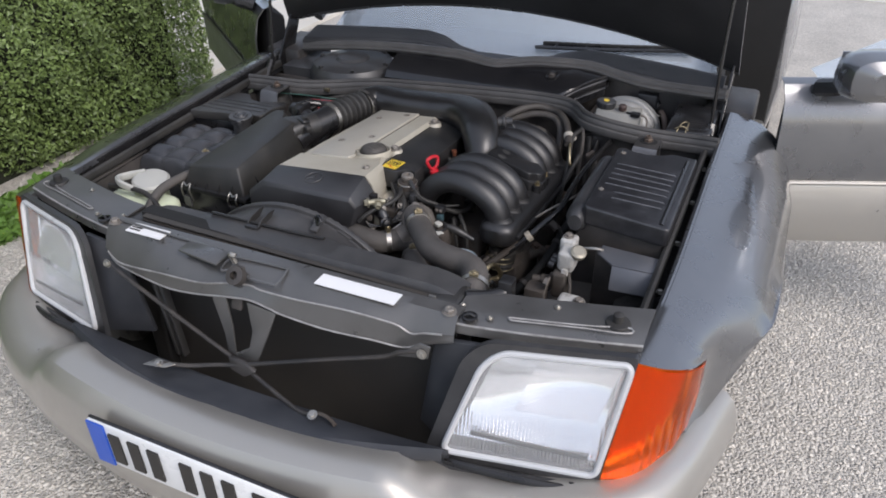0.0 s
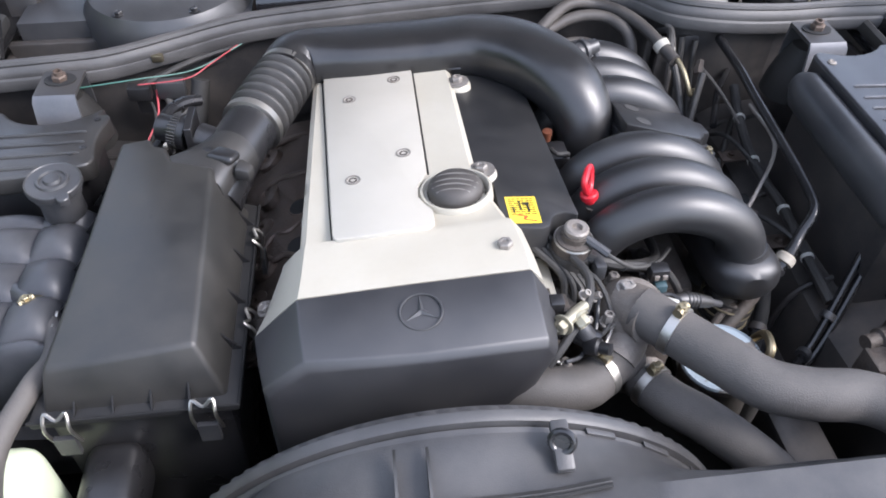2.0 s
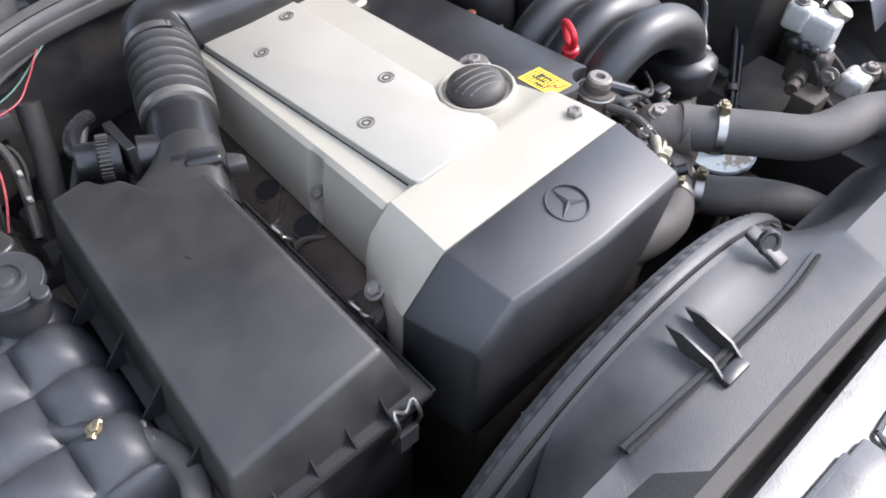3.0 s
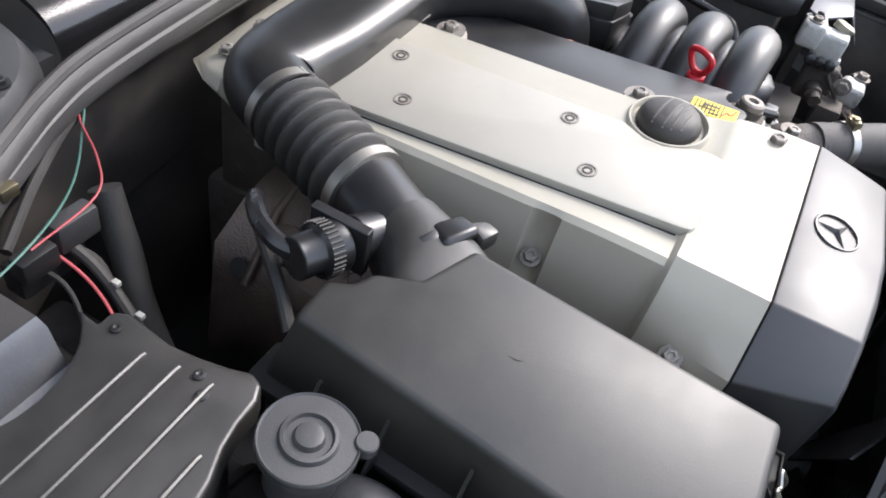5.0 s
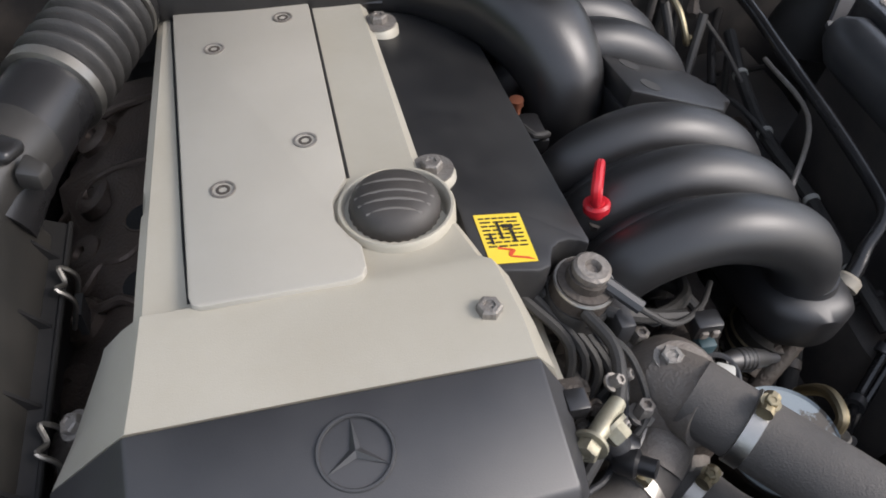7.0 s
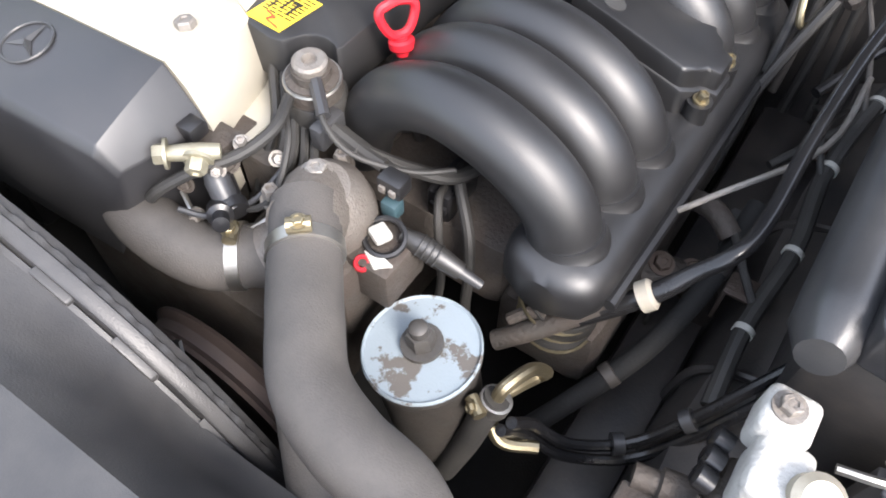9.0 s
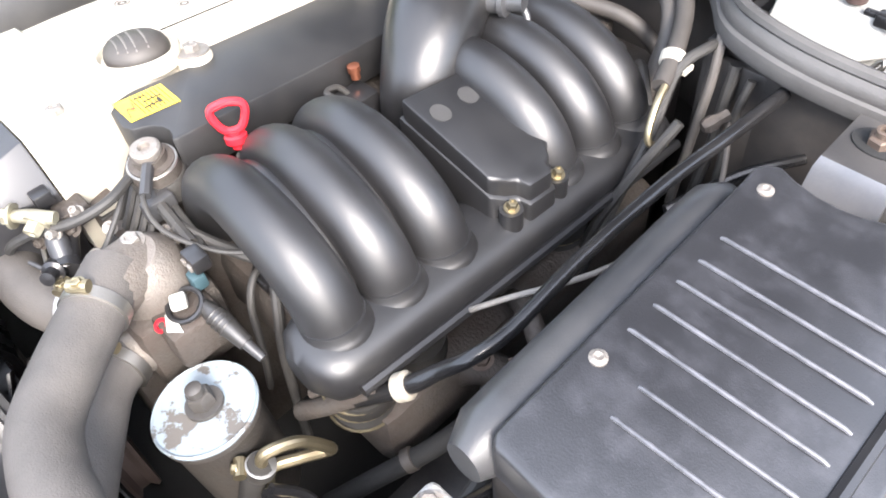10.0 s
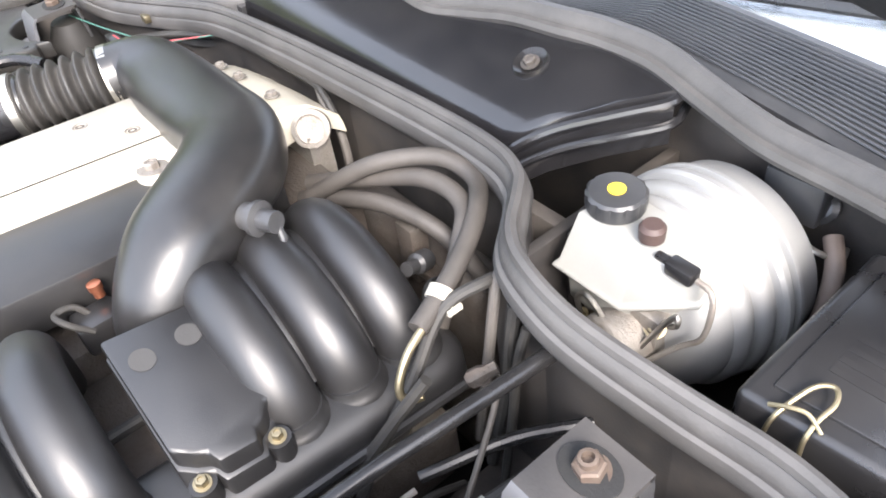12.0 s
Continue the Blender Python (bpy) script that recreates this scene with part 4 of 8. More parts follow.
st = part("service_sticker", sheet([[(x, y, 0.7745) for y in (0.035, 0.07)] for x in (-0.37, -0.27)], 0.002), PAPER, support, "small white printed sticker")
for j in range(3):
    part("printed_bar", slab([(-0.365, 0.042 + 0.009 * j, 0.7755), (-0.335, 0.042 + 0.009 * j, 0.7755), (-0.335, 0.046 + 0.009 * j, 0.7755), (-0.365, 0.046 + 0.009 * j, 0.7755)], (0, 0, 0.001), 0), INK, st)
bm = new_tube([(-0.070, 0.044, 0.775), (-0.01, 0.048, 0.775), (0.05, 0.050, 0.775), (0.060, 0.044, 0.775), (0.066, 0.0, 0.773), (0.058, -0.006, 0.772), (0.0, -0.006, 0.772), (-0.006, 0.004, 0.772), (-0.05, 0.003, 0.772), (-0.068, -0.004, 0.772), (-0.078, 0.02, 0.773), (-0.070, 0.044, 0.775)], 0.0028, 6, 3)
part("pressed_rim", bm, SUPPORT_PAINT, support)
part("pressed_rim", new_tube([(-0.43, 0.064, 0.776), (-0.30, 0.058, 0.777), (-0.11, 0.052, 0.777)], 0.003, 6, 3), SUPPORT_PAINT, support)
part("raised_flange", slab([(-0.20, 0.015, 0.772), (-0.085, 0.0, 0.774), (-0.085, 0.05, 0.774), (-0.20, 0.055, 0.772)], (0, 0, 0.006), 0.004), SUPPORT_PAINT, support)
part("worn_lit_lip", new_tube([p + V(0, -0.001, 0.0) for p in LIP[2:-2]], 0.0022, 7, 1), WORN_LIT_EDGE, support, "worn lip of the support with a painted highlight")
part("worn_lit_lip", new_tube([p + V(0, -0.001, 0.0) for p in LOWER[3:-6]], 0.0022, 6, 1), WORN_LIT_EDGE, support)
latch = part("bonnet_latch", new_lathe([(0.020, 0), (0.020, 0.016), (0.009, 0.018), (0.009, 0.004), (0, 0.004)], (-0.025, -0.005, 0.768), (0, -0.8, 0.7), 24), BAY_PAINT, support)
part("latch_arm", slab([(-0.040, -0.03, 0.70), (-0.012, -0.03, 0.70), (-0.014, 0.002, 0.785), (-0.038, 0.002, 0.785)], (0, 0.008, 0.002), 0.003), BAY_PAINT, latch)
bm = new_tube([(-0.06, 0.03, 0.772), (-0.063, 0.026, 0.79), (-0.056, 0.018, 0.80), (-0.046, 0.02, 0.798)], 0.006, 8, 4)
part("latch_hook", bm, STEEL, latch)
strap = slab([(-0.092, -0.026, 0.72), (-0.052, -0.026, 0.722), (-0.046, -0.030, 0.65), (-0.030, -0.052, 0.60), (-0.030, -0.056, 0.575), (-0.050, -0.052, 0.582), (-0.071, -0.030, 0.668)], (0, 0.005, 0), 0.002)
part("centre_strap", strap, SUPPORT_PAINT, support, "flared upright strap before the radiator")
strap = slab([(0.002, -0.026, 0.725), (0.074, -0.026, 0.718), (0.052, -0.036, 0.66), (0.024, -0.052, 0.59), (0.012, -0.056, 0.575), (-0.030, -0.056, 0.575), (-0.030, -0.052, 0.60), (0.002, -0.044, 0.618), (0.012, -0.036, 0.66)], (0, 0.005, 0), 0.002)
part("centre_strap", strap, SUPPORT_PAINT, support)
for x in (-0.345, -0.327):
    part("guide_post", slab([(x, 0.060, 0.40), (x + 0.010, 0.060, 0.40), (x + 0.004, 0.045, 0.70), (x - 0.006, 0.045, 0.70)], (0, 0.02, 0), 0.002), SUPPORT_PAINT, support, "thin grey upright before the radiator")
bm = new_tube([(-0.40, -0.006, 0.704), (-0.36, -0.012, 0.686), (-0.20, -0.036, 0.640), (-0.010, -0.062, 0.585), (0.03, -0.072, 0.576), (0.12, -0.098, 0.566), (0.165, -0.112, 0.566), (0.206, -0.118, 0.574)], 0.0048, 8, 4)
tube(bm, [(0.40, -0.012, 0.722), (0.345, -0.014, 0.702), (0.31, -0.015, 0.680), (0.2, -0.032, 0.648), (0.0, -0.066, 0.590), (-0.06, -0.078, 0.578), (-0.12, -0.105, 0.576), (-0.165, -0.128, 0.586)], 0.0048, 8, 4)
brace = part("cross_brace", bm, BAY_PAINT, support, "thin dark steel cross brace")
part("brace_hub", slab([(-0.040, -0.066, 0.596), (0.002, -0.070, 0.600), (0.034, -0.074, 0.586), (0.010, -0.082, 0.570), (-0.030, -0.078, 0.578)], (0, 0.010, 0.002), 0.003), BAY_PAINT, brace)
part("end_plate", slab([(0.335, -0.014, 0.690), (0.405, -0.014, 0.705), (0.412, -0.014, 0.735), (0.39, -0.014, 0.738)], (0, 0.005, 0), 0.002), SUPPORT_PAINT, brace)
part("end_plate", slab([(-0.20, -0.148, 0.5845), (-0.15, -0.138, 0.5845), (-0.135, -0.120, 0.5845), (-0.185, -0.120, 0.5845)], (0, 0, 0.003), 0.001), STEEL, brace)
part("end_ring", new_tube([(0.196, -0.117, 0.578), (0.222, -0.112, 0.579), (0.245, -0.117, 0.577), (0.258, -0.124, 0.575)], 0.003, 8, 4, flat=1.4, up=(0, 1, 0)), DIRTY_ALLOY, brace)
several("brace_bolt", [hexbolt(bmesh.new(), p, 0.007, d) for p, d in (((-0.402, -0.010, 0.704), (0, -1, 0.2)), ((0.396, -0.018, 0.718), (0, -1, 0.2)), ((0.206, -0.122, 0.580), (0, -0.4, 1)), ((-0.170, -0.134, 0.588), (0, -0.2, 1)))], STEEL, brace)
for s in (1, -1):
    a = slab([(s * 0.36, 0.03, 0.49), (s * 0.45, -0.03, 0.51), (s * 0.505, 0.03, 0.735), (s * 0.40, 0.03, 0.72)], (0, 0.012, 0), 0.003)
    part("side_panel", a, surf("side_panel_plastic", (0.024, 0.027, 0.034), 0.5, dust=DUST, dust_amount=0.1), car, "dark grey plastic panel beside the lamp")
    rows = []
    for i in range(11):
        x = 0.425 + 0.345 * i / 10
        yf = 0.045 + 0.075 * (i / 10) ** 1.3
        rows.append([(s * x, yf - 0.004, 0.742), (s * x, yf, 0.757), (s * x, yf + 0.01, 0.763), (s * x, yf + 0.05, 0.767), (s * x, yf + 0.105, 0.767), (s * x, yf + 0.11, 0.74)])
    pan = part("lamp_panel", sheet(rows, 0.004), SUPPORT_PAINT, car, "grey steel panel above the headlight")
    part("worn_lit_lip", new_tube([r[1] for r in rows], 0.0026, 7, 2), WORN_LIT_EDGE, pan)
    bm = new_tube([(s * x, y, 0.769) for x, y in ((0.533, 0.082), (0.60, 0.098), (0.665, 0.114), (0.720, 0.124), (0.745, 0.134), (0.742, 0.146), (0.722, 0.143), (0.683, 0.128), (0.61, 0.108), (0.533, 0.090), (0.528, 0.085), (0.533, 0.082))], 0.0018, 6, 2)
    part("pressed_rib", bm, WORN_LIT_EDGE, pan)
    bm = new_lathe([(0.024, 0), (0.022, 0.004), (0.012, 0.005)], (s * 0.715, 0.155, 0.767), (0, 0, 1), 20)
    lathe(bm, [(0.010, 0), (0.010, 0.02), (0.007, 0.022), (0, 0.022)], (s * 0.715, 0.155, 0.767), (0, 0, 1), 12)
    part("rubber_stop", bm, RUBBER, pan)
    bm = hexbolt(bmesh.new(), (s * 0.42, 0.055, 0.772), 0.010)
    part("panel_fixing", bm, ALLOY, pan)
    bm = new_lathe([(0.015, 0), (0.015, 0.005), (0.011, 0.006), (0.010, 0.002), (0, 0.002)], (s * 0.459, 0.060, 0.767), (0, 0, 1), 18)
    tube(bm, [(s * 0.448, 0.057, 0.770), (s * 0.459, 0.060, 0.777), (s * 0.470, 0.063, 0.770)], 0.003, 8, 3)
    part("plastic_plug", bm, PLASTIC, pan, "black plastic plug")
    several("panel_screw", [hexbolt(bmesh.new(), (s * x, y, 0.768), 0.0045) for x, y in ((0.432, 0.090), (0.495, 0.072), (0.60, 0.155))], STEEL, pan)
car.location.x += 0.0144
car.rotation_euler = (0, radians(-1.1), 0)

# ---- radiator and fan shroud ----
rad = thing("radiator", (0, 0.12, 0.25), "dark radiator with black plastic tanks and fine fins", "radiator")
bm = bmesh.new()
box(bm, -0.40, 0.375, 0.108, 0.148, 0.26, 0.70)
part("core", bm, FINS, rad, "dusty finned core")
several("cooling_tube", [new_box(-0.385, 0.36, 0.100, 0.116, 0.705 + 0.0095 * j, 0.709 + 0.0095 * j, 0.001, 1) for j in range(7)], FINS, rad)
part("upper_frame", new_box(-0.40, 0.375, 0.114, 0.15, 0.70, 0.768, 0.003), CLOTH, rad)
part("side_tank", new_box(0.362, 0.425, 0.085, 0.165, 0.27, 0.772, 0.014, 3), PLASTIC_DUSTY, rad, "black plastic side tank")
part("strap", new_box(0.356, 0.372, 0.092, 0.099, 0.70, 0.775, 0.002), STEEL, rad)
part("side_tank", new_box(-0.445, -0.385, 0.085, 0.165, 0.27, 0.752, 0.014, 3), PLASTIC_DUSTY, rad)
bm = new_tube([(0.42, 0.13, 0.765), (0.46, 0.15, 0.765), (0.49, 0.17, 0.772)], 0.014, 10, 4)
box(bm, 0.475, 0.503, 0.16, 0.19, 0.755, 0.80)
part("mounting_clip", soften(bm, 0.003), PLASTIC, rad)

SHROUD = surf("shroud_plastic", (0.036, 0.036, 0.038), 0.42, spec=0.55, dust=DUST, dust_amount=0.14, bump=0.15, grain=600)
shroud = thing("fan_shroud", (-0.05, 0.2, 0.25), "dusty black plastic fan shroud over the radiator", "fan shroud")
C, R = V(-0.060, 0, 0.461), 0.333


def arch(x):
    """Height of the arch that bulges the panel's rear edge."""
    return 0.461 + math.sqrt(max(0, 0.324 ** 2 - (x + 0.06) ** 2))


rows = []
for i in range(49):
    x = -0.415 + 0.83 * i / 48
    t = 0.012 * (x / 0.4)
    e = 0.02 * max(0, (abs(x) - 0.33) / 0.085) ** 2
    zc = 0.774 + t - e
    za = max(arch(x), zc - 0.12)
    ym = float(np.interp(x, (-0.415, -0.36, -0.33, -0.25, -0.23), (0.165, 0.185, 0.196, 0.236, 0.25)))
    rows.append([(x, 0.108, 0.750 + t), (x, 0.110, 0.765 + t - e), (x, 0.118, 0.774 + t - e), (x, min(ym - 0.004, 0.172), zc + 0.002), (x, min(ym - 0.003, 0.188), zc + max(0, za - zc) * 0.25 + min(0, za - zc) * 0.2), (x, min(ym - 0.002, 0.208), zc + (za - zc) * 0.65), (x, min(ym - 0.001, 0.226), zc + (za - zc) * 0.95), (x, min(ym, 0.238), za - 0.001)])
part("top_panel", sheet(rows, 0.004), SHROUD, shroud)
ringrows = []
for i in range(241):
    a = radians(-50 + 280 * i / 240)
    tooth = 0.0045 if i % 3 == 0 else 0.0
    ringrows.append([C + V(math.cos(a) * (R + o), y, math.sin(a) * (R + o)) for o, y in ((-0.024, 0.222), (-0.010, 0.234), (-0.009, 0.240), (-0.012, 0.2415), (-0.003, 0.243), (-0.001, 0.246), (-0.001, 0.254), (-0.004, 0.2555), (-0.004 - tooth, 0.260), (-0.010, 0.261), (-0.013, 0.267))])
part("fan_ring", sheet(ringrows, 0.004, (0, 0, 0.5)), SHROUD, shroud, "toothed ring round the fan")
bm = bmesh.new()
box(bm, -0.41, 0.37, 0.13, 0.22, 0.26, 0.60)
part("back_panel", bm, PLASTIC, shroud)
for x in (-0.128, -0.098):
    part("rib", slab([(x, 0.152, 0.774), (x, 0.172, 0.788), (x, 0.205, 0.794), (x, 0.222, 0.790), (x, 0.20, 0.774)], (0.0028, 0, 0), 0), PLASTIC_DUSTY, shroud)
part("tab", new_box(-0.129, -0.094, 0.150, 0.164, 0.770, 0.779, 0.003), PLASTIC, shroud)
rim = new_tube([(-0.24, 0.176, 0.770), (-0.11, 0.172, 0.776), (0.0, 0.172, 0.778), (0.065, 0.178, 0.778)], 0.004, 6, 4)
part("moulded_edge", rim, PLASTIC_DUSTY, shroud)
# near-black tube on the panel stands for the shade in the slit
part("slit", new_tube([(-0.24, 0.1715, 0.7725), (-0.11, 0.1675, 0.7785), (0.0, 0.1675, 0.7805), (0.065, 0.1735, 0.7805)], 0.0022, 6, 4), CLOTH, shroud)
bm = torus(bmesh.new(), (0.026, 0.212, 0.795), 0.0105, 0.0034, (-0.35, -0.75, 0.45), 26, 9)
lathe(bm, [(0.0075, -0.004), (0.0075, 0.001), (0.0, 0.001)], (0.026, 0.212, 0.795), (-0.35, -0.75, 0.45), 18)
part("screw_cap", bm, PLASTIC, shroud)
part("screw_boss", slab([(0.018, 0.19, 0.776), (0.036, 0.19, 0.776), (0.036, 0.235, 0.79), (0.018, 0.235, 0.79)], (0, 0, 0.008), 0.003), SHROUD, shroud)
several("edge_step", [slab([(x, 0.236, arch(x) - 0.002), (x + 0.032, 0.236, arch(x + 0.032) - 0.002), (x + 0.032, 0.252, arch(x + 0.032) - 0.004), (x, 0.252, arch(x) - 0.004)], (0, 0, 0.006), 0.002) for x in (0.06, 0.125, 0.19)], SHROUD, shroud)
bm = new_lathe([(0.05, 0), (0.05, 0.03), (0.03, 0.04), (0, 0.04)], (-0.06, 0.235, 0.461), (0, 1, 0), 24)
fan = part("fan", bm, PLASTIC, shroud, "black plastic fan")
for j in range(9):
    t = 2 * math.pi * j / 9
    d, e = V(math.cos(t), 0, math.sin(t)), V(-math.sin(t), 0.55, math.cos(t)).normalized()
    at = V(-0.06, 0.255, 0.461)
    bm = bmesh.new()
    hexa(bm, [at + d * 0.04 - e * 0.02, at + d * 0.28 - e * 0.045, at + d * 0.28 + e * 0.045, at + d * 0.04 + e * 0.02], [at + d * 0.04 - e * 0.02 + V(0, 0.003, 0), at + d * 0.28 - e * 0.045 + V(0, 0.003, 0), at + d * 0.28 + e * 0.045 + V(0, 0.003, 0), at + d * 0.04 + e * 0.02 + V(0, 0.003, 0)])
    part("blade", bm, PLASTIC, fan)


# ---- engine ----
def E(x, y, d=0.0):
    """A point on the sloping top of the engine, raised by d."""
    return V(x, y, 0.79 + 0.11 * (x + 0.09) - 0.08 * (y - 0.65) + d)


UPE = V(-0.11, 0.08, 1).normalized()
engine = thing("engine", (-0.08, 0.65, 0.25), "straight-six engine with a silver cam cover and black front cover", "engine")


def cover_ring(y, xl, xr, drop, dent=0.0, low=0.62, slope=0.018):
    a, b, m = E(xl, y, -drop), E(xr, y, -drop), E(-0.09, y, -drop + 0.001)
    return [(xl - 0.021, y, low + 0.052), (xl - 0.021 + dent * 0.6, y, a.z - 0.066), (xl - slope + dent * 0.65, y, a.z - 0.030), (xl - 0.0135 + dent * 0.08, y, a.z - 0.007), (xl - 0.007, y, a.z - 0.002), tuple(m), (xr, y, b.z), (xr + 0.008, y, b.z - 0.008), (xr + 0.012, y, b.z - 0.05), (xr + 0.014, y, low)]


rings = [
    [(-0.272, 0.411, 0.64), (-0.270, 0.411, 0.735), (-0.250, 0.411, 0.757), (-0.234, 0.411, 0.775), (-0.217, 0.411, 0.7922), (-0.09, 0.411, 0.8045), (0.034, 0.411, 0.8145), (0.05, 0.411, 0.796), (0.066, 0.411, 0.755), (0.070, 0.411, 0.68)],
    [(-0.262, 0.445, 0.655), (-0.261, 0.445, 0.731), (-0.245, 0.445, 0.757), (-0.231, 0.445, 0.775), (-0.214, 0.445, 0.7905), (-0.09, 0.445, 0.8035), (0.034, 0.445, 0.8135), (0.046, 0.445, 0.80), (0.056, 0.445, 0.755), (0.06, 0.445, 0.68)],
    [(-0.249, 0.488, 0.668), (-0.249, 0.488, 0.729), (-0.241, 0.488, 0.757), (-0.227, 0.488, 0.775), (-0.2115, 0.488, 0.7885), (-0.09, 0.488, 0.8025), (0.030, 0.488, 0.811), (0.040, 0.488, 0.80), (0.046, 0.488, 0.755), (0.05, 0.488, 0.66)],
    [(-0.246, 0.4975, 0.668), (-0.246, 0.4975, 0.728), (-0.2395, 0.4975, 0.757), (-0.225, 0.4975, 0.775), (-0.211, 0.4975, 0.7885), (-0.09, 0.4975, 0.802), (0.028, 0.4975, 0.810), (0.036, 0.4975, 0.80), (0.042, 0.4975, 0.755), (0.044, 0.4975, 0.66)],
]
for y, d in ((0.503, 0), (0.54, 0), (0.58, 0), (0.604, 0), (0.605, 0.007), (0.6075, 0.015), (0.6115, 0.0225), (0.619, 0.026), (0.6265, 0.0225), (0.6305, 0.015), (0.633, 0.007), (0.635, 0), (0.67, 0), (0.75, 0), (0.83, 0), (0.90, 0), (0.96, 0)):
    rings.append(cover_ring(y, -0.204 + 0.02 * (y - 0.5), float(np.interp(y, (0.503, 0.535, 0.555), (0.020, 0.014, -0.004))), 0.003 + 0.003 * max(0, 0.56 - y) / 0.06, d))
bm = bmesh.new()
loft(bm, rings)
REAR = [[(x, y, max(z, lo) - d) for x, yy, z in cover_ring(y, xl, 0.014, 0.006)] for y, d, lo, xl in ((0.945, 0.0, 0.69, -0.19), (0.985, -0.004, 0.70, -0.194), (1.0, -0.008, 0.725, -0.210), (1.022, -0.008, 0.728, -0.205), (1.045, -0.002, 0.735, -0.19), (1.062, 0.010, 0.738, -0.175), (1.085, 0.03, 0.74, -0.15))]
cover = part("cam_cover", bm, SILVER, engine, "silver-grey painted cam cover, slightly stained", smooth=30)

rear = bmesh.new()
loft(rear, REAR)
rc_ = part("rear_cover", rear, SILVER, engine, "silver rear end of the cam cover", smooth=40)
several("bolt", [hexbolt(bmesh.new(), E(x, 1.022, 0.004), 0.007, UPE) for x in (-0.185, -0.125, -0.03)], ALLOY, rc_)
CAP = V(-0.028, 0.562, 0)
outline = [(-0.170, 0.492), (-0.070, 0.492), (-0.062, 0.495), (-0.0585, 0.503), (-0.0585, 0.524)]
for a in range(-55, -306, -25):
    outline.append((CAP.x + 0.046 * math.cos(radians(a - 65)), CAP.y + 0.046 * math.sin(radians(a - 65))) if a - 65 > -250 else None)
outline = [o for o in outline if o and o[0] < -0.0582]
outline += [(-0.0585, 0.60), (-0.0555, 0.905), (-0.192, 0.905), (-0.178, 0.503), (-0.176, 0.495)]
bm = slab([E(x, y, -0.012) for x, y in outline], UPE * 0.0158, 0.0016, 2)
plate = part("cover_plate", bm, PLATE_SILVER, engine, "silver screwed-down ignition cover plate", smooth=30)
groove = bmesh.new()
line = [E(-0.1805, 0.506, -0.0062), E(-0.1835, 0.56, -0.0040), E(-0.196, 0.91, -0.0035)]
tube(groove, line, 0.0011, 6, 1)
part("seam", groove, CLOTH, plate)
part("seam", new_tube([E(-0.0575, 0.605, -0.0028), E(-0.0545, 0.905, -0.0028)], 0.0016, 6, 1), CLOTH, plate)
for x, y in ((-0.0855, 0.8595), (-0.154, 0.8156), (-0.0855, 0.6536), (-0.153, 0.6075)):
    b = new_lathe([(0.0098, 0.0), (0.0098, 0.0014), (0.0080, 0.0015), (0.0074, -0.0012), (0.0, -0.0012)], E(x, y, 0.0037), UPE, 24)
    sc = part("screw_seat", b, ALLOY, plate)
    part("screw", new_lathe([(0.0056, 0), (0.0056, 0.0018), (0.0033, 0.0019), (0.003, 0.0004), (0, 0.0004)], E(x, y, 0.0026), UPE, 16), DIRTY_ALLOY, sc)

# oil filler: collar and ribbed cap
bm = new_lathe([(0.0455, -0.014), (0.0450, 0.000), (0.0435, 0.0028), (0.0415, 0.0028), (0.0395, 0.0), (0.0375, -0.010), (0.034, -0.012)], E(CAP.x, CAP.y), UPE, 36)
part("filler_collar", bm, SILVER, engine)
bm = bmesh.new()
rings = []
for r, h, knurl in ((0.0345, -0.008, 0), (0.0345, 0.006, 0.0006), (0.034, 0.011, 0.0004), (0.0315, 0.0165, 0), (0.0265, 0.0205, 0), (0.0185, 0.023, 0), (0.009, 0.0243, 0), (0.0, 0.0246, 0)):
    s, o = frame_of(UPE)
    rings.append([E(CAP.x, CAP.y, -0.007) + UPE * h + max(1e-4, r + (knurl if j % 2 else -knurl)) * (math.cos(a) * s + math.sin(a) * o) for j, a in enumerate(2 * math.pi * q / 64 for q in range(64))])
loft(bm, rings)
CAP_PLASTIC = surf("cap_plastic", (0.034, 0.031, 0.029), 0.5, dust=(0.16, 0.14, 0.12), dust_amount=0.25, bump=0.15, grain=800)
cap = part("oil_filler_cap", bm, CAP_PLASTIC, engine, "dusty black oil filler cap with a raised grip")
ax, ay = V(0.98, -0.18, 0.12).normalized(), V(0.18, 0.98, -0.06).normalized()
def dome(u, v):
    """A point on the cap's dome."""
    q = math.hypot(u, v) / 0.0315
    return E(CAP.x, CAP.y, -0.007) + UPE * (0.0248 - 0.0083 * q ** 2.2) + ax * u + ay * v


# lighter ridges carry the highlights on the cap as colour
CAP_HIGHLIGHT = surf("cap_highlight_plastic", (0.12, 0.112, 0.104), 0.5, dust=(0.2, 0.18, 0.15), dust_amount=0.3, bump=0.1)
for o, w in ((-0.021, 0.020), (-0.0125, 0.026), (-0.004, 0.029), (0.0085, 0.028)):
    part("grip_ridge", new_tube([dome(w * k / 4, o + 0.002 * (1 - (k / 4) ** 2)) for k in range(-4, 5)], 0.0013, 6, 2), CAP_HIGHLIGHT, cap)
part("grip", new_tube([dome(0.026 * k / 4, 0.0) - UPE * 0.0055 for k in range(-4, 5)], [0.009, 0.0125, 0.014, 0.0145, 0.0145, 0.0145, 0.014, 0.0125, 0.009], 16, 2, flat=0.42, up=tuple(UPE)), CAP_PLASTIC, cap)

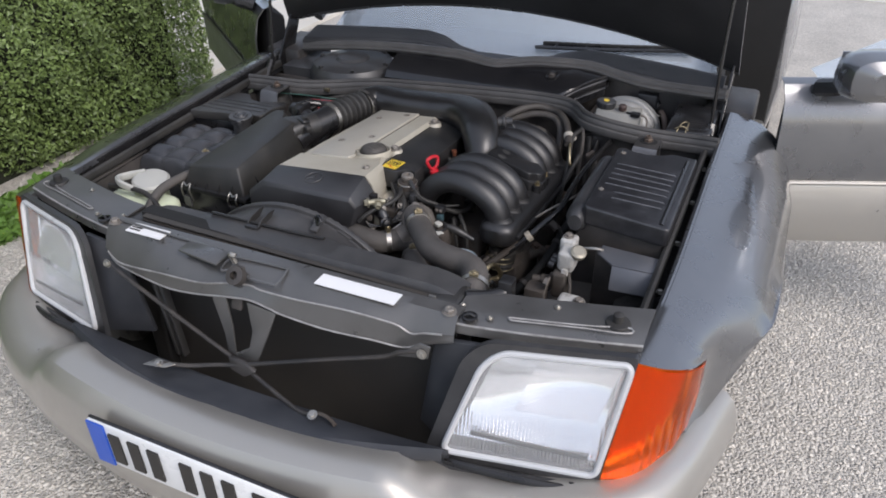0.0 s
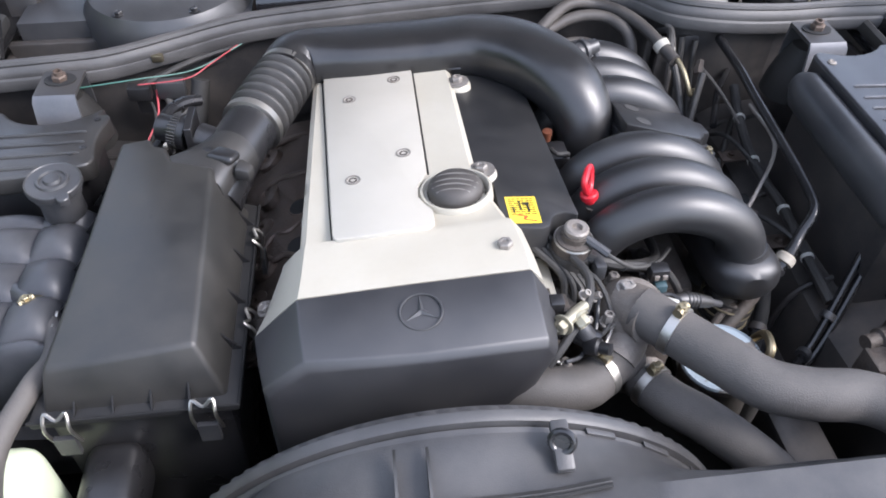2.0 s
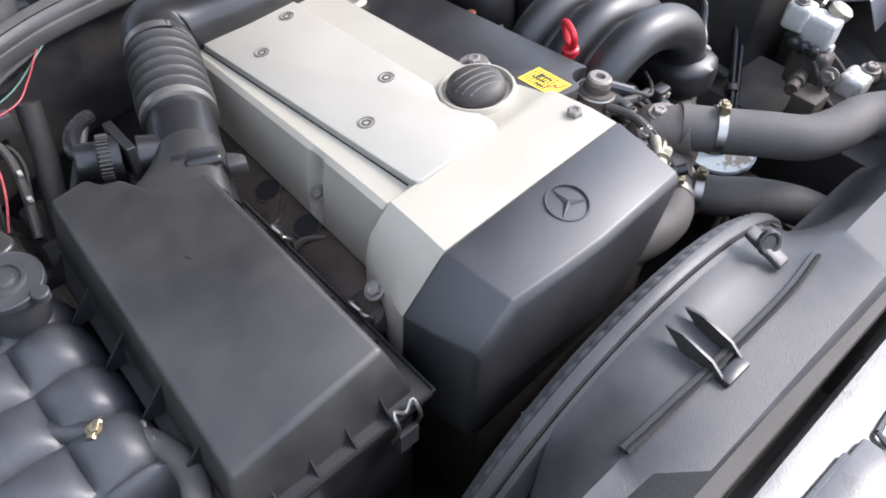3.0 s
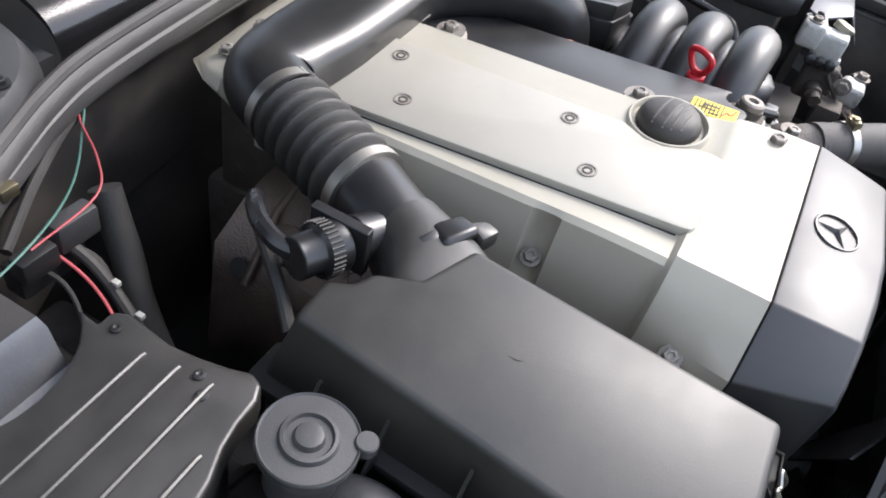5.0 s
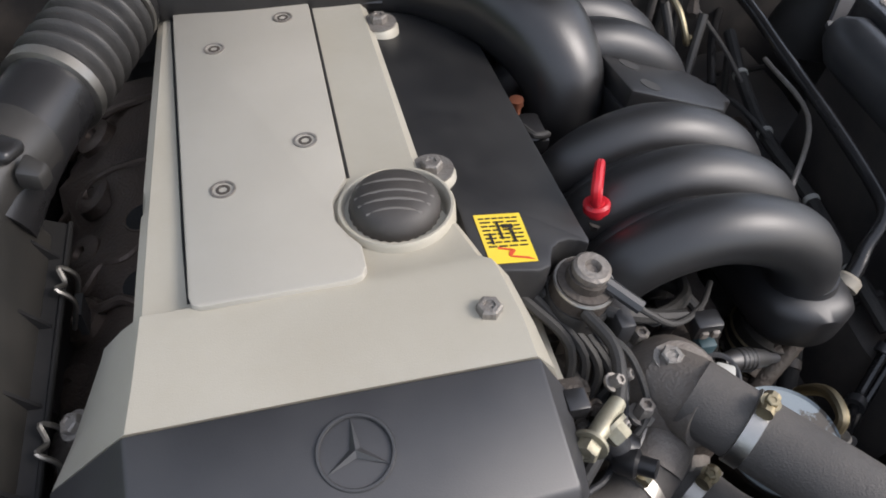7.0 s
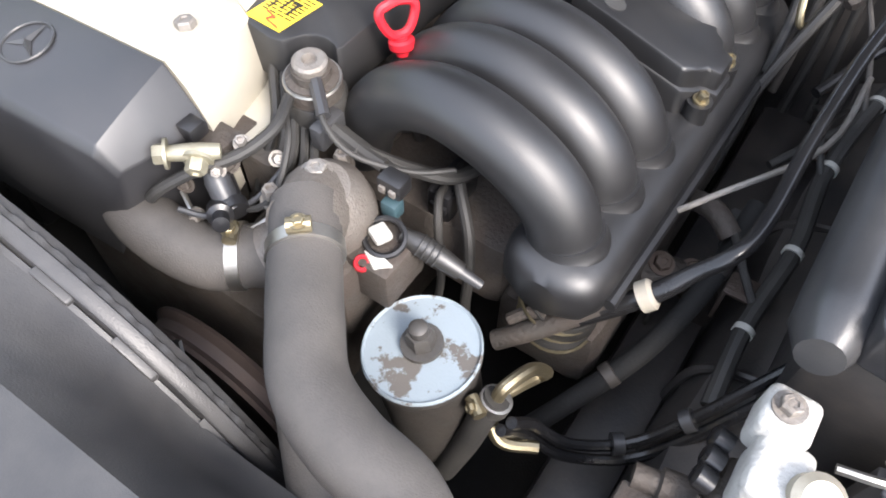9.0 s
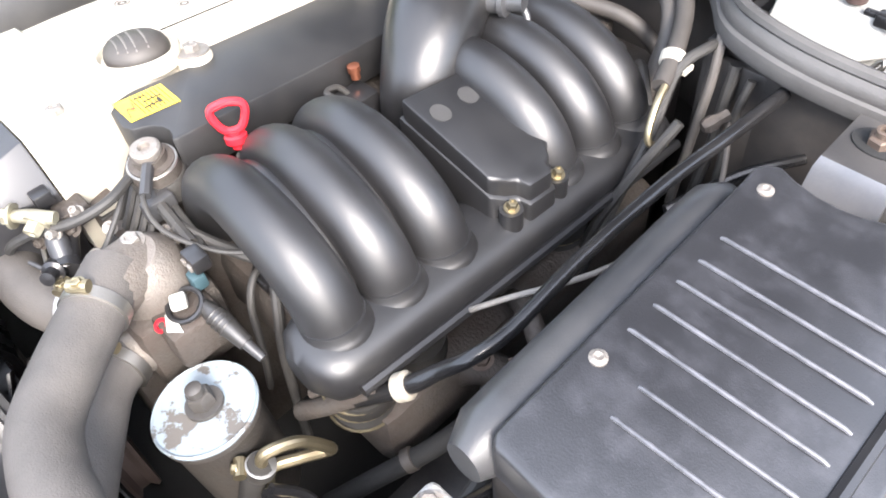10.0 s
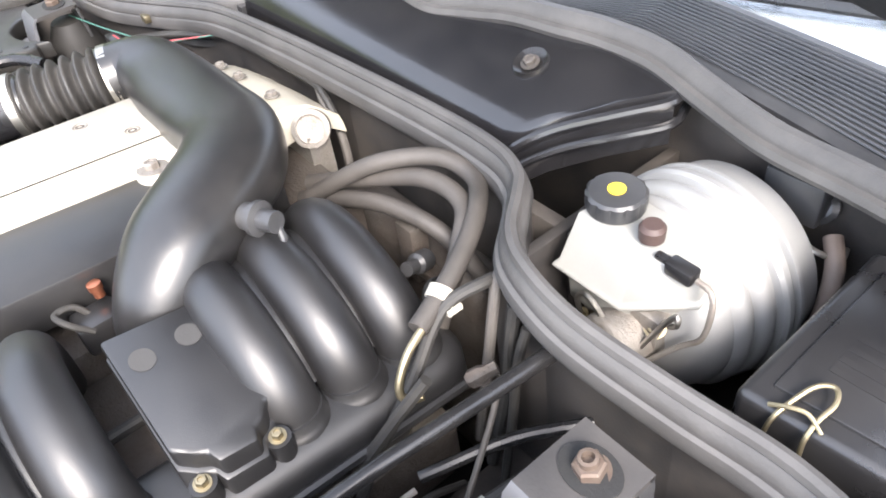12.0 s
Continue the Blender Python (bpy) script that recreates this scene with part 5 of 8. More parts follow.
# cover bolts
for x, y, d in ((0.014, 0.452, -0.009), (0.010, 0.605, -0.008), (0.010, 0.845, -0.008)):
    bm = new_lathe([(0.021, -0.03), (0.020, -0.004), (0.017, 0.0), (0.0, 0.0)], E(x, y, d), UPE, 24)
    boss = part("bolt_boss", bm, SILVER, engine)
    part("bolt", hexbolt(bmesh.new(), E(x, y, d), 0.009, UPE, 0.009, 2.0), ALLOY, boss)
part("side_bolt", hexbolt(bmesh.new(), (-0.2175, 0.619, 0.713), 0.0075, (-0.5, 0, 0.85)), ALLOY, engine)
part("side_bolt", hexbolt(bmesh.new(), (-0.263, 0.462, 0.722), 0.0078, (-0.5, 0, 0.85)), ALLOY, engine)
bm = new_lathe([(0.024, 0), (0.022, 0.02), (0.016, 0.024), (0, 0.024)], (-0.262, 0.468, 0.675), (-0.5, 0, 0.85), 20)
part("bolt_boss", bm, DIRTY_ALLOY, engine)

# black front cover with a ringed emblem
rings = [
    [(-0.272, 0.4095, 0.60), (-0.271, 0.4095, 0.737), (-0.251, 0.4095, 0.758), (-0.218, 0.4095, 0.7935), (-0.15, 0.4095, 0.8005), (-0.09, 0.4095, 0.8062), (0.035, 0.4095, 0.816), (0.065, 0.4095, 0.768), (0.045, 0.4095, 0.64)],
    [(-0.264, 0.365, 0.60), (-0.263, 0.365, 0.744), (-0.245, 0.365, 0.762), (-0.2135, 0.365, 0.791), (-0.15, 0.363, 0.7965), (-0.09, 0.362, 0.800), (0.037, 0.365, 0.806), (0.059, 0.365, 0.770), (0.036, 0.365, 0.66)],
    [(-0.256, 0.329, 0.60), (-0.255, 0.328, 0.750), (-0.239, 0.328, 0.765), (-0.209, 0.330, 0.7885), (-0.15, 0.325, 0.793), (-0.09, 0.323, 0.7955), (0.039, 0.330, 0.797), (0.053, 0.333, 0.773), (0.026, 0.333, 0.68)],
    [(-0.252, 0.324, 0.60), (-0.251, 0.323, 0.740), (-0.235, 0.323, 0.755), (-0.206, 0.324, 0.777), (-0.15, 0.319, 0.784), (-0.09, 0.317, 0.787), (0.039, 0.324, 0.788), (0.050, 0.329, 0.766), (0.022, 0.330, 0.68)],
    [(-0.24, 0.322, 0.59), (-0.24, 0.321, 0.65), (-0.222, 0.320, 0.66), (-0.20, 0.316, 0.665), (-0.15, 0.312, 0.67), (-0.09, 0.310, 0.67), (-0.02, 0.316, 0.67), (0.004, 0.322, 0.672), (-0.01, 0.324, 0.62)],
]
bm = bmesh.new()
loft(bm, rings)
front = part("front_cover", soften(bm, 0.0022, 2, 18), surf("cover_plastic", (0.020, 0.020, 0.0225), 0.48, dust=DUST, dust_amount=0.05, bump=0.07, grain=1000, spec=0.9), engine, "satin black plastic timing cover", smooth=25)
ec = V(-0.088, 0.3725, 0.8022)
en = V(-0.08, -0.14, 1).normalized()
ex = (V(1, 0, 0.08) - en * en.x).normalized()
ex = (ex - en * ex.dot(en)).normalized()
ey = en.cross(ex)
emblem = torus(bmesh.new(), ec, 0.0222, 0.0014, en, 40, 6)
part("emblem_ring", emblem, PLASTIC_GREY, front, "raised ringed emblem")
bm = bmesh.new()
for k in range(3):
    a = radians(90 + 120 * k)
    d, e = ex * math.cos(a) + ey * math.sin(a), -ex * math.sin(a) + ey * math.cos(a)
    tip, l, r, top = ec + d * 0.0215, ec + e * 0.004 - d * 0.002, ec - e * 0.004 - d * 0.002, ec + en * 0.0035
    v = [bm.verts.new(p) for p in (tip, l, r, top)]
    bm.faces.new((v[0], v[1], v[3])), bm.faces.new((v[0], v[3], v[2])), bm.faces.new((v[0], v[2], v[1])), bm.faces.new((v[1], v[2], v[3]))
part("emblem_spokes", bm, PLASTIC_GREY, front, smooth=5)
clipb = new_box(0.056, 0.072, 0.386, 0.403, 0.766, 0.781, 0.002)
part("cover_clip", clipb, PLASTIC, front)


# coil cover strip with a yellow label
def S(x, y, d=0.0):
    return V(x, y, 0.797 - 0.09 * (y - 0.52) - 0.05 * (x - 0.05) + d)


bite = [(0.100 + 0.021 * math.cos(radians(a)), 0.499 + 0.021 * math.sin(radians(a))) for a in (165, 140, 115, 90, 65, 45)]
outline = [(0.020, 0.502), (0.026, 0.494), (0.066, 0.490), (0.076, 0.494)] + bite + [(0.117, 0.520), (0.116, 0.54), (0.111, 0.95), (0.003, 0.95), (0.003, 0.60), (0.022, 0.59)]
bm = slab([S(x, y, -0.05) for x, y in outline], (0, 0, 0.05), 0.003, 2)
strip = part("coil_cover", bm, surf("matt_cover_plastic", (0.015, 0.015, 0.016), 0.45, dust=DUST, dust_amount=0.07, bump=0.06, grain=1000, spec=0.6), engine, "matt black ignition coil cover")
UPS = V(0.05, 0.09, 1).normalized()
label = part("warning_label", slab([S(x, y, 0.0003) for x, y in ((0.030, 0.4995), (0.067, 0.4995), (0.069, 0.5525), (0.031, 0.5525))], UPS * 0.0006, 0), YELLOW, strip, "yellow high-voltage warning label")
for i in range(8):
    y = 0.516 + 0.0044 * i
    n = (4, 5, 3, 6)[i % 4]
    for j in range(n):
        x0 = 0.0335 + 0.033 * j / n
        part("text_bar", slab([S(a, b, 0.001) for a, b in ((x0, y), (x0 + 0.025 / n, y), (x0 + 0.027 / n, y + 0.0014), (x0, y + 0.0014))], UPS * 0.0004, 0), INK, label)
for q in (((0.040, 0.516), (0.052, 0.513), (0.053, 0.511), (0.040, 0.514)), ((0.049, 0.513), (0.053, 0.511), (0.048, 0.506), (0.046, 0.507)), ((0.046, 0.507), (0.061, 0.504), (0.065, 0.501), (0.048, 0.505))):
    part("red_flash", slab([S(a, b, 0.001) for a, b in q], UPS * 0.0004, 0), RED_INK, label)
for x, y, w, h in ((0.046, 0.524, 0.002, 0.019), (0.055, 0.522, 0.0025, 0.014), (0.050, 0.536, 0.009, 0.004), (0.037, 0.519, 0.002, 0.012)):
    part("picture_bar", slab([S(x, y, 0.0012), S(x + w, y, 0.0012), S(x + w, y + h, 0.0012), S(x, y + h, 0.0012)], UPS * 0.0004, 0), INK, label)

# dipstick with a red loop
lc = V(0.1405, 0.566, 0.797)
lf = V(0.86, -0.45, 0.22).normalized()
lx = V(0, 0, 1).cross(lf).normalized()
lz = lf.cross(lx)
loop = [(-0.0135, 0.0175), (0.0, 0.0205), (0.0135, 0.0175), (0.0165, 0.010), (0.0115, -0.003), (0.005, -0.009), (-0.005, -0.009), (-0.0115, -0.003), (-0.0165, 0.010), (-0.0135, 0.0175), (0.0, 0.0205)]
bm = new_tube([lc + lx * a + lz * b for a, b in loop], 0.0042, 8, 5, cap=False)
tube(bm, [lc - lz * 0.010, lc - lz * 0.028], 0.0065, 14, 1)
lathe(bm, [(0.010, -0.005), (0.0115, -0.003), (0.0115, 0.003), (0.009, 0.005)], lc - lz * 0.0175, lz, 18)
dip = part("dipstick_handle", bm, RED, engine, "bright red dipstick handle")
part("dipstick_tube", new_tube([lc - lz * 0.036, (0.15, 0.57, 0.70), (0.16, 0.58, 0.60)], 0.006, 8, 4), BAY_PAINT, dip)

# cylinder head, block and grimy lower parts
part("cylinder_head", new_box(-0.192, 0.135, 0.43, 1.03, 0.56, 0.70, 0.006), DIRTY_ALLOY, engine, "grimy cast cylinder head")
part("engine_block", new_box(-0.20, 0.12, 0.36, 1.05, 0.27, 0.57, 0.01), DIRTY_ALLOY, engine)
rows = []
for i in range(12):
    y = 0.45 + 0.475 * i / 11
    b = 0.012 * math.sin(i * 2.1)
    rows.append([(-0.20, y, 0.667), (-0.235 + b * 0.2, y, 0.665), (-0.265 + b, y, 0.655), (-0.315 + b, y, 0.615 - b), (-0.335, y, 0.56 + b), (-0.335 + b, y, 0.46)])
shield = part("heat_shield", sheet(rows, 0.003, (-0.6, 0, 0.8)), RUST, engine, "brown rusty exhaust heat shield")
for k, y in enumerate((0.475, 0.545, 0.615, 0.69, 0.77, 0.86)):
    part("shield_boss", new_lathe([(0.024, -0.008), (0.022, 0.004), (0.016, 0.007), (0.008, 0.007), (0.006, 0.002), (0, 0.002)], (-0.288 - 0.004 * (k % 2), y, 0.636), (-0.6, 0, 0.8), 20), RUST, shield)
    # near-black disc on the sheet paints the dark of a hole
    part("hole_disc", new_lathe([(0.011, 0), (0.011, 0.003), (0, 0.003)], (-0.322, y + 0.035, 0.602), (-0.8, 0, 0.6), 18), CLOTH, shield)
for y, s in ((0.505, 0.004), (0.598, -0.016), (0.684, 0.022), (0.79, 0.004), (0.89, 0.004)):
    part("shield_fold", new_tube([(-0.228, y, 0.664), (-0.250, y - s, 0.661), (-0.272, y - s, 0.652), (-0.29, y - 2 * s, 0.640), (-0.33, y - 2 * s, 0.59)], 0.0048, 8, 4), RUST, shield)
for y in (0.627, 0.708):
    # raised disc again, its black standing for the shade in the opening
    bm = new_lathe([(0.0165, 0), (0.0165, 0.0022), (0, 0.0022)], (-0.2355, y, 0.6635), (-0.3, 0, 0.95), 20)
    part("hole_disc", bm, CLOTH, shield)
    part("hole_rim", torus(bmesh.new(), V(-0.2355, y, 0.6645), 0.0172, 0.0018, (-0.3, 0, 0.95), 24, 6), RUST, shield)
bm = new_lathe([(0.024, 0), (0.024, 0.016), (0.018, 0.018), (0.018, 0.010), (0, 0.010)], (0.034, 1.035, 0.745), (0.6, -0.4, 0.4), 24)
box(bm, -0.02, 0.045, 1.02, 1.05, 0.66, 0.74)
part("lifting_eye", bm, ALLOY, engine)

# thermostat housing and front fittings
th = part("thermostat_housing", new_lathe([(0.040, -0.07), (0.042, -0.02), (0.038, 0.0), (0.026, 0.014), (0.0, 0.017)], (0.168, 0.420, 0.735), (0, -0.15, 1), 28), surf("stained_casting", (0.20, 0.18, 0.16), 0.55, metal=0.5, dust=(0.12, 0.095, 0.075), dust_amount=0.6, bump=0.5, grain=400, dust_scale=30), engine, "grimy cast thermostat housing")
bm = new_tube([(0.160, 0.425, 0.725), (0.172, 0.405, 0.735), (0.180, 0.385, 0.742)], 0.031, 18, 4)
tube(bm, [(0.172, 0.42, 0.70), (0.155, 0.392, 0.696), (0.142, 0.378, 0.688)], 0.027, 16, 4)
tube(bm, [(0.175, 0.43, 0.69), (0.185, 0.40, 0.66), (0.175, 0.37, 0.65)], 0.028, 16, 4)
part("outlet", bm, bpy.data.materials["stained_casting"], th)
several("bolt", [hexbolt(bmesh.new(), p, r, (0, 0, 1), k) for p, r, k in (((0.159, 0.428, 0.752), 0.009, 0.008), ((0.155, 0.462, 0.724), 0.007, 0.016), ((0.132, 0.400, 0.725), 0.007, 0.016))], ALLOY, th)
base = join(new_box(0.11, 0.215, 0.38, 0.47, 0.60, 0.70, 0.012), new_box(0.20, 0.245, 0.40, 0.455, 0.655, 0.705, 0.006))
part("pump_body", base, DIRTY_ALLOY, th, "grimy water pump casting")
bm = new_box(0.205, 0.221, 0.446, 0.460, 0.712, 0.730, 0.003)
plug = part("temperature_sensor", bm, surf("teal_plastic", (0.03, 0.06, 0.07), 0.5), th, "dark teal sensor plug")
bm = new_box(0.198, 0.222, 0.452, 0.470, 0.732, 0.750, 0.003)
part("connector", bm, PLASTIC, plug)
several("contact", [new_box(x, x + 0.006, 0.4495, 0.4525, 0.737, 0.744, 0.0006) for x in (0.202, 0.212)], ALLOY, plug)
bm = torus(bmesh.new(), V(0.222, 0.430, 0.712), 0.0165, 0.0028, (0.15, -0.25, 1), 26, 7)
part("collar", bm, PLASTIC, plug)
part("white_connector", slab([(0.208, 0.424, 0.714), (0.224, 0.417, 0.713), (0.231, 0.431, 0.714), (0.215, 0.438, 0.715)], (0.001, -0.001, 0.009), 0.003), WHITE_PLASTIC, plug)
part("white_tag", slab([(0.213, 0.412, 0.703), (0.230, 0.403, 0.700), (0.242, 0.414, 0.701), (0.226, 0.417, 0.704)], (0, 0, 0.006), 0.0015), WHITE_PLASTIC, plug)
part("red_seal_ring", torus(bmesh.new(), (0.218, 0.404, 0.703), 0.0055, 0.0022, (0.2, -0.4, 1), 16, 6), RED, plug)
bm = new_tube([(0.230, 0.442, 0.708), (0.245, 0.444, 0.705), (0.262, 0.446, 0.700), (0.284, 0.449, 0.691)], [0.0065, 0.0095, 0.0095, 0.0075], 14, 5)
for k in range(4):
    torus(bm, V(0.247, 0.444, 0.7045).lerp(V(0.263, 0.446, 0.6995), k / 3), 0.0095, 0.0012, (0.95, 0.12, -0.3), 16, 6)
boot = part("plug_boot", bm, PLASTIC_DUSTY, plug)
part("boot_tip", new_tube([(0.282, 0.4485, 0.692), (0.302, 0.452, 0.682)], [0.0055, 0.0045], 12, 1), PLASTIC_GREY, boot)

ring = part("pressure_regulator", new_lathe([(0.0245, -0.03), (0.0245, -0.014), (0.0225, -0.012), (0.0225, -0.009), (0.0165, -0.008), (0.0165, 0.0)], (0.107, 0.49, 0.789), (0.05, -0.05, 1), 28), DIRTY_ALLOY, engine, "dull steel pressure regulator")
part("regulator_cap", new_lathe([(0.0140, 0.0), (0.0150, 0.004), (0.0148, 0.007), (0.0125, 0.009), (0.0065, 0.009), (0.005, 0.004), (0, 0.004)], (0.107, 0.49, 0.789), (0.05, -0.05, 1), 28), ALLOY, ring)
part("crimped_rim", torus(bmesh.new(), (0.1065, 0.4905, 0.777), 0.0235, 0.0016, (0.05, -0.05, 1), 28, 6), STEEL, ring)
part("rubber_collar", new_lathe([(0.027, -0.05), (0.028, -0.03), (0.026, -0.026), (0, -0.026)], (0.107, 0.49, 0.789), (0.05, -0.05, 1), 24), RUBBER, ring)
bm = new_tube([(0.118, 0.482, 0.785), (0.145, 0.458, 0.775), (0.175, 0.455, 0.758), (0.215, 0.478, 0.742), (0.24, 0.505, 0.735)], 0.0026, 8, 5)
part("vacuum_line", bm, RUBBER, ring)
part("line_nipple", new_tube([(0.115, 0.485, 0.786), (0.142, 0.462, 0.776)], 0.0058, 8, 1), PLASTIC_GREY, ring)

# timing sensor and wires at the front right corner
bm = new_lathe([(0.012, 0), (0.012, 0.035), (0.014, 0.036), (0.014, 0.045), (0, 0.045)], (0.075, 0.395, 0.735), (0.7, -0.4, -0.2), 16)
cs = part("cam_sensor", bm, PLASTIC, engine)
bm = new_box(0.055, 0.085, 0.395, 0.425, 0.735, 0.757, 0.004)
hexbolt(bm, (0.068, 0.385, 0.752), 0.007, (0.4, -0.7, 0.5))
hexbolt(bm, (0.088, 0.40, 0.745), 0.007, (0.5, -0.6, 0.5))
hexbolt(bm, (0.062, 0.372, 0.728), 0.006, (0.3, -0.8, 0.3))
part("bracket", bm, DIRTY_ALLOY, cs)
part("casting", new_box(0.048, 0.076, 0.425, 0.455, 0.66, 0.738, 0.006), DIRTY_ALLOY, cs)
part("casting_step", new_box(0.06, 0.105, 0.425, 0.465, 0.64, 0.725, 0.006), DIRTY_ALLOY, cs)
for k in range(5):
    part("ignition_wire", new_tube([(0.045 + 0.012 * k, 0.51, 0.765), (0.065 + 0.011 * k, 0.485, 0.762 - 0.004 * k), (0.09 + 0.012 * k, 0.455 - 0.004 * k, 0.745 - 0.008 * k), (0.085 + 0.01 * k, 0.43, 0.70), (0.08, 0.42, 0.66)], 0.0042, 7, 5), RUBBER, cs)
part("harness", new_tube([(0.085, 0.50, 0.765), (0.125, 0.475, 0.758), (0.165, 0.47, 0.748), (0.195, 0.468, 0.745)], 0.006, 8, 5), RUBBER, cs)
part("harness", new_tube([(0.085, 0.505, 0.755), (0.13, 0.483, 0.745), (0.17, 0.478, 0.738), (0.20, 0.472, 0.738)], 0.006, 8, 5), RUBBER, cs)
part("looped_wire", new_tube([(0.085, 0.395, 0.735), (0.115, 0.385, 0.72), (0.135, 0.40, 0.735), (0.125, 0.435, 0.76), (0.10, 0.46, 0.765)], 0.003, 7, 5), RUBBER, cs)
part("looped_wire", new_tube([(0.055, 0.37, 0.715), (0.085, 0.36, 0.70), (0.12, 0.375, 0.705), (0.14, 0.40, 0.72)], 0.0025, 7, 5), STEEL, cs)
several("small_union", [hexbolt(bmesh.new(), p, 0.0048, d, 0.010) for p, d in (((0.095, 0.385, 0.755), (0.5, -0.6, 0.5)), ((0.10, 0.41, 0.765), (0.3, -0.3, 0.9)), ((0.118, 0.425, 0.745), (0.6, -0.3, 0.6)), ((0.075, 0.365, 0.705), (0.4, -0.8, 0.2)))], ALLOY, cs)
OLD_ZINC = surf("aged_zinc", (0.36, 0.34, 0.26), 0.45, metal=0.7, dust=(0.16, 0.13, 0.09), dust_amount=0.5, dust_scale=60)
valve = part("vacuum_valve", new_tube([(0.064, 0.364, 0.772), (0.080, 0.378, 0.772), (0.096, 0.392, 0.770)], [0.0062, 0.0072, 0.0062], 14, 3), OLD_ZINC, cs, "aged yellow zinc valve body")
several("valve_nut", [hexbolt(bmesh.new(), (0.066, 0.366, 0.772), 0.0085, (-0.7, -0.7, 0.1), 0.010), hexbolt(bmesh.new(), (0.085, 0.378, 0.768), 0.0085, (0.45, -0.75, -0.2), 0.012)], OLD_ZINC, valve)
part("valve_cap", new_lathe([(0.0075, 0), (0.0095, 0.006), (0.0105, 0.010), (0.0105, 0.026), (0.0125, 0.027), (0.0125, 0.034), (0, 0.035)], (0.088, 0.384, 0.752), (0.45, -0.2, -0.62), 18), PLASTIC_GREY, valve, "dark grey rubber end cap")
part("valve_hose", new_tube([(0.050, 0.345, 0.728), (0.062, 0.352, 0.742), (0.082, 0.372, 0.756), (0.104, 0.402, 0.762), (0.112, 0.436, 0.768), (0.100, 0.468, 0.770)], 0.0052, 10, 6), RUBBER, valve)
part("valve_line", new_tube([(0.072, 0.352, 0.722), (0.094, 0.364, 0.716), (0.116, 0.392, 0.722), (0.126, 0.424, 0.740)], 0.0026, 8, 6), PLASTIC_GREY, valve)
part("cover_flange", new_box(0.030, 0.080, 0.428, 0.502, 0.729, 0.737, 0.002), SILVER, cs, "stained silver flange of the cover")
part("flange_gasket", new_box(0.030, 0.082, 0.427, 0.502, 0.7235, 0.7285, 0.001), RUBBER, cs)
several("casting_fin", [new_box(0.060 + 0.006 * k, 0.088 + 0.004 * k, 0.432 + 0.022 * k, 0.440 + 0.022 * k, 0.655, 0.722, 0.002) for k in range(3)], DIRTY_ALLOY, cs)
part("small_valve", new_lathe([(0.009, 0), (0.011, 0.004), (0.011, 0.016), (0.007, 0.018), (0.007, 0.03), (0, 0.031)], (0.10, 0.372, 0.725), (0.6, -0.5, 0.3), 14), PLASTIC, cs)
part("wire_clip", new_box(0.128, 0.142, 0.455, 0.487, 0.738, 0.762, 0.003), PLASTIC_GREY, cs)

# oil filter housing
filt = part("oil_filter_housing", new_lathe([(0.044, -0.14), (0.046, -0.01), (0.0485, -0.006), (0.050, -0.004), (0.050, 0.003), (0.0, 0.003)], (0.287, 0.389, 0.649), (-0.1, -0.05, 1), 40), surf("oily_casting", (0.055, 0.051, 0.047), 0.5, metal=0.3, dust=(0.085, 0.07, 0.055), dust_amount=0.6, bump=0.4, dust_scale=20), engine, "grimy oil filter housing with a chipped pale blue lid")
part("filter_lid", new_lathe([(0.0505, 0.0031), (0.051, 0.006), (0.0495, 0.0085), (0.0475, 0.0065), (0.044, 0.006), (0.0, 0.0075)], (0.287, 0.389, 0.649), (-0.1, -0.05, 1), 40), FILTER_BLUE, filt, "chipped pale blue lid")
bm = hexbolt(bmesh.new(), (0.2855, 0.391, 0.657), 0.0125, (-0.1, -0.05, 1), 0.018)
lathe(bm, [(0.008, 0.018), (0.008, 0.028), (0.005, 0.03), (0, 0.03)], (0.2855, 0.391, 0.657), (-0.1, -0.05, 1), 14)
part("lid_nut", bm, surf("dark_nut", (0.10, 0.095, 0.09), 0.5, metal=0.6, dust=(0.09, 0.075, 0.06), dust_amount=0.5, dust_scale=60), filt)


def hose(name, pts, r, clamps, label, mat=HOSE, seg=18):
    t = single(name, new_tube(pts, r, seg, 8), mat, label, "hose")
    for at, d in clamps:
        c = part("clamp", new_lathe([(r + 0.0005, -0.006), (r + 0.0022, -0.0055), (r + 0.0022, 0.0055), (r + 0.0005, 0.006)], at, d, 28), STEEL, t, "steel hose clamp")
        s, o = frame_of(d)
        w = V(0, 0, 1)
        w = (w - Vector(d).normalized() * w.dot(Vector(d).normalized())).normalized()
        p = Vector(at) + w * (r + 0.006)
        part("clamp_screw", hexbolt(new_lathe([(0.006, -0.009), (0.006, 0.009)], p, Vector(d).cross(w), 10), p + w * 0.003, 0.005, w), BRASS, c)
    return t


hose("upper_coolant_hose", [(0.168, 0.403, 0.744), (0.205, 0.358, 0.745), (0.236, 0.322, 0.746), (0.270, 0.287, 0.745), (0.314, 0.270, 0.745), (0.362, 0.262, 0.745), (0.395, 0.236, 0.749), (0.412, 0.190, 0.745), (0.412, 0.165, 0.725)], 0.028, [((0.411, 0.196, 0.747), (0.2, -0.95, -0.2)), ((0.197, 0.368, 0.745), (0.66, -0.75, 0.0))], "dusty black upper coolant hose", seg=22)
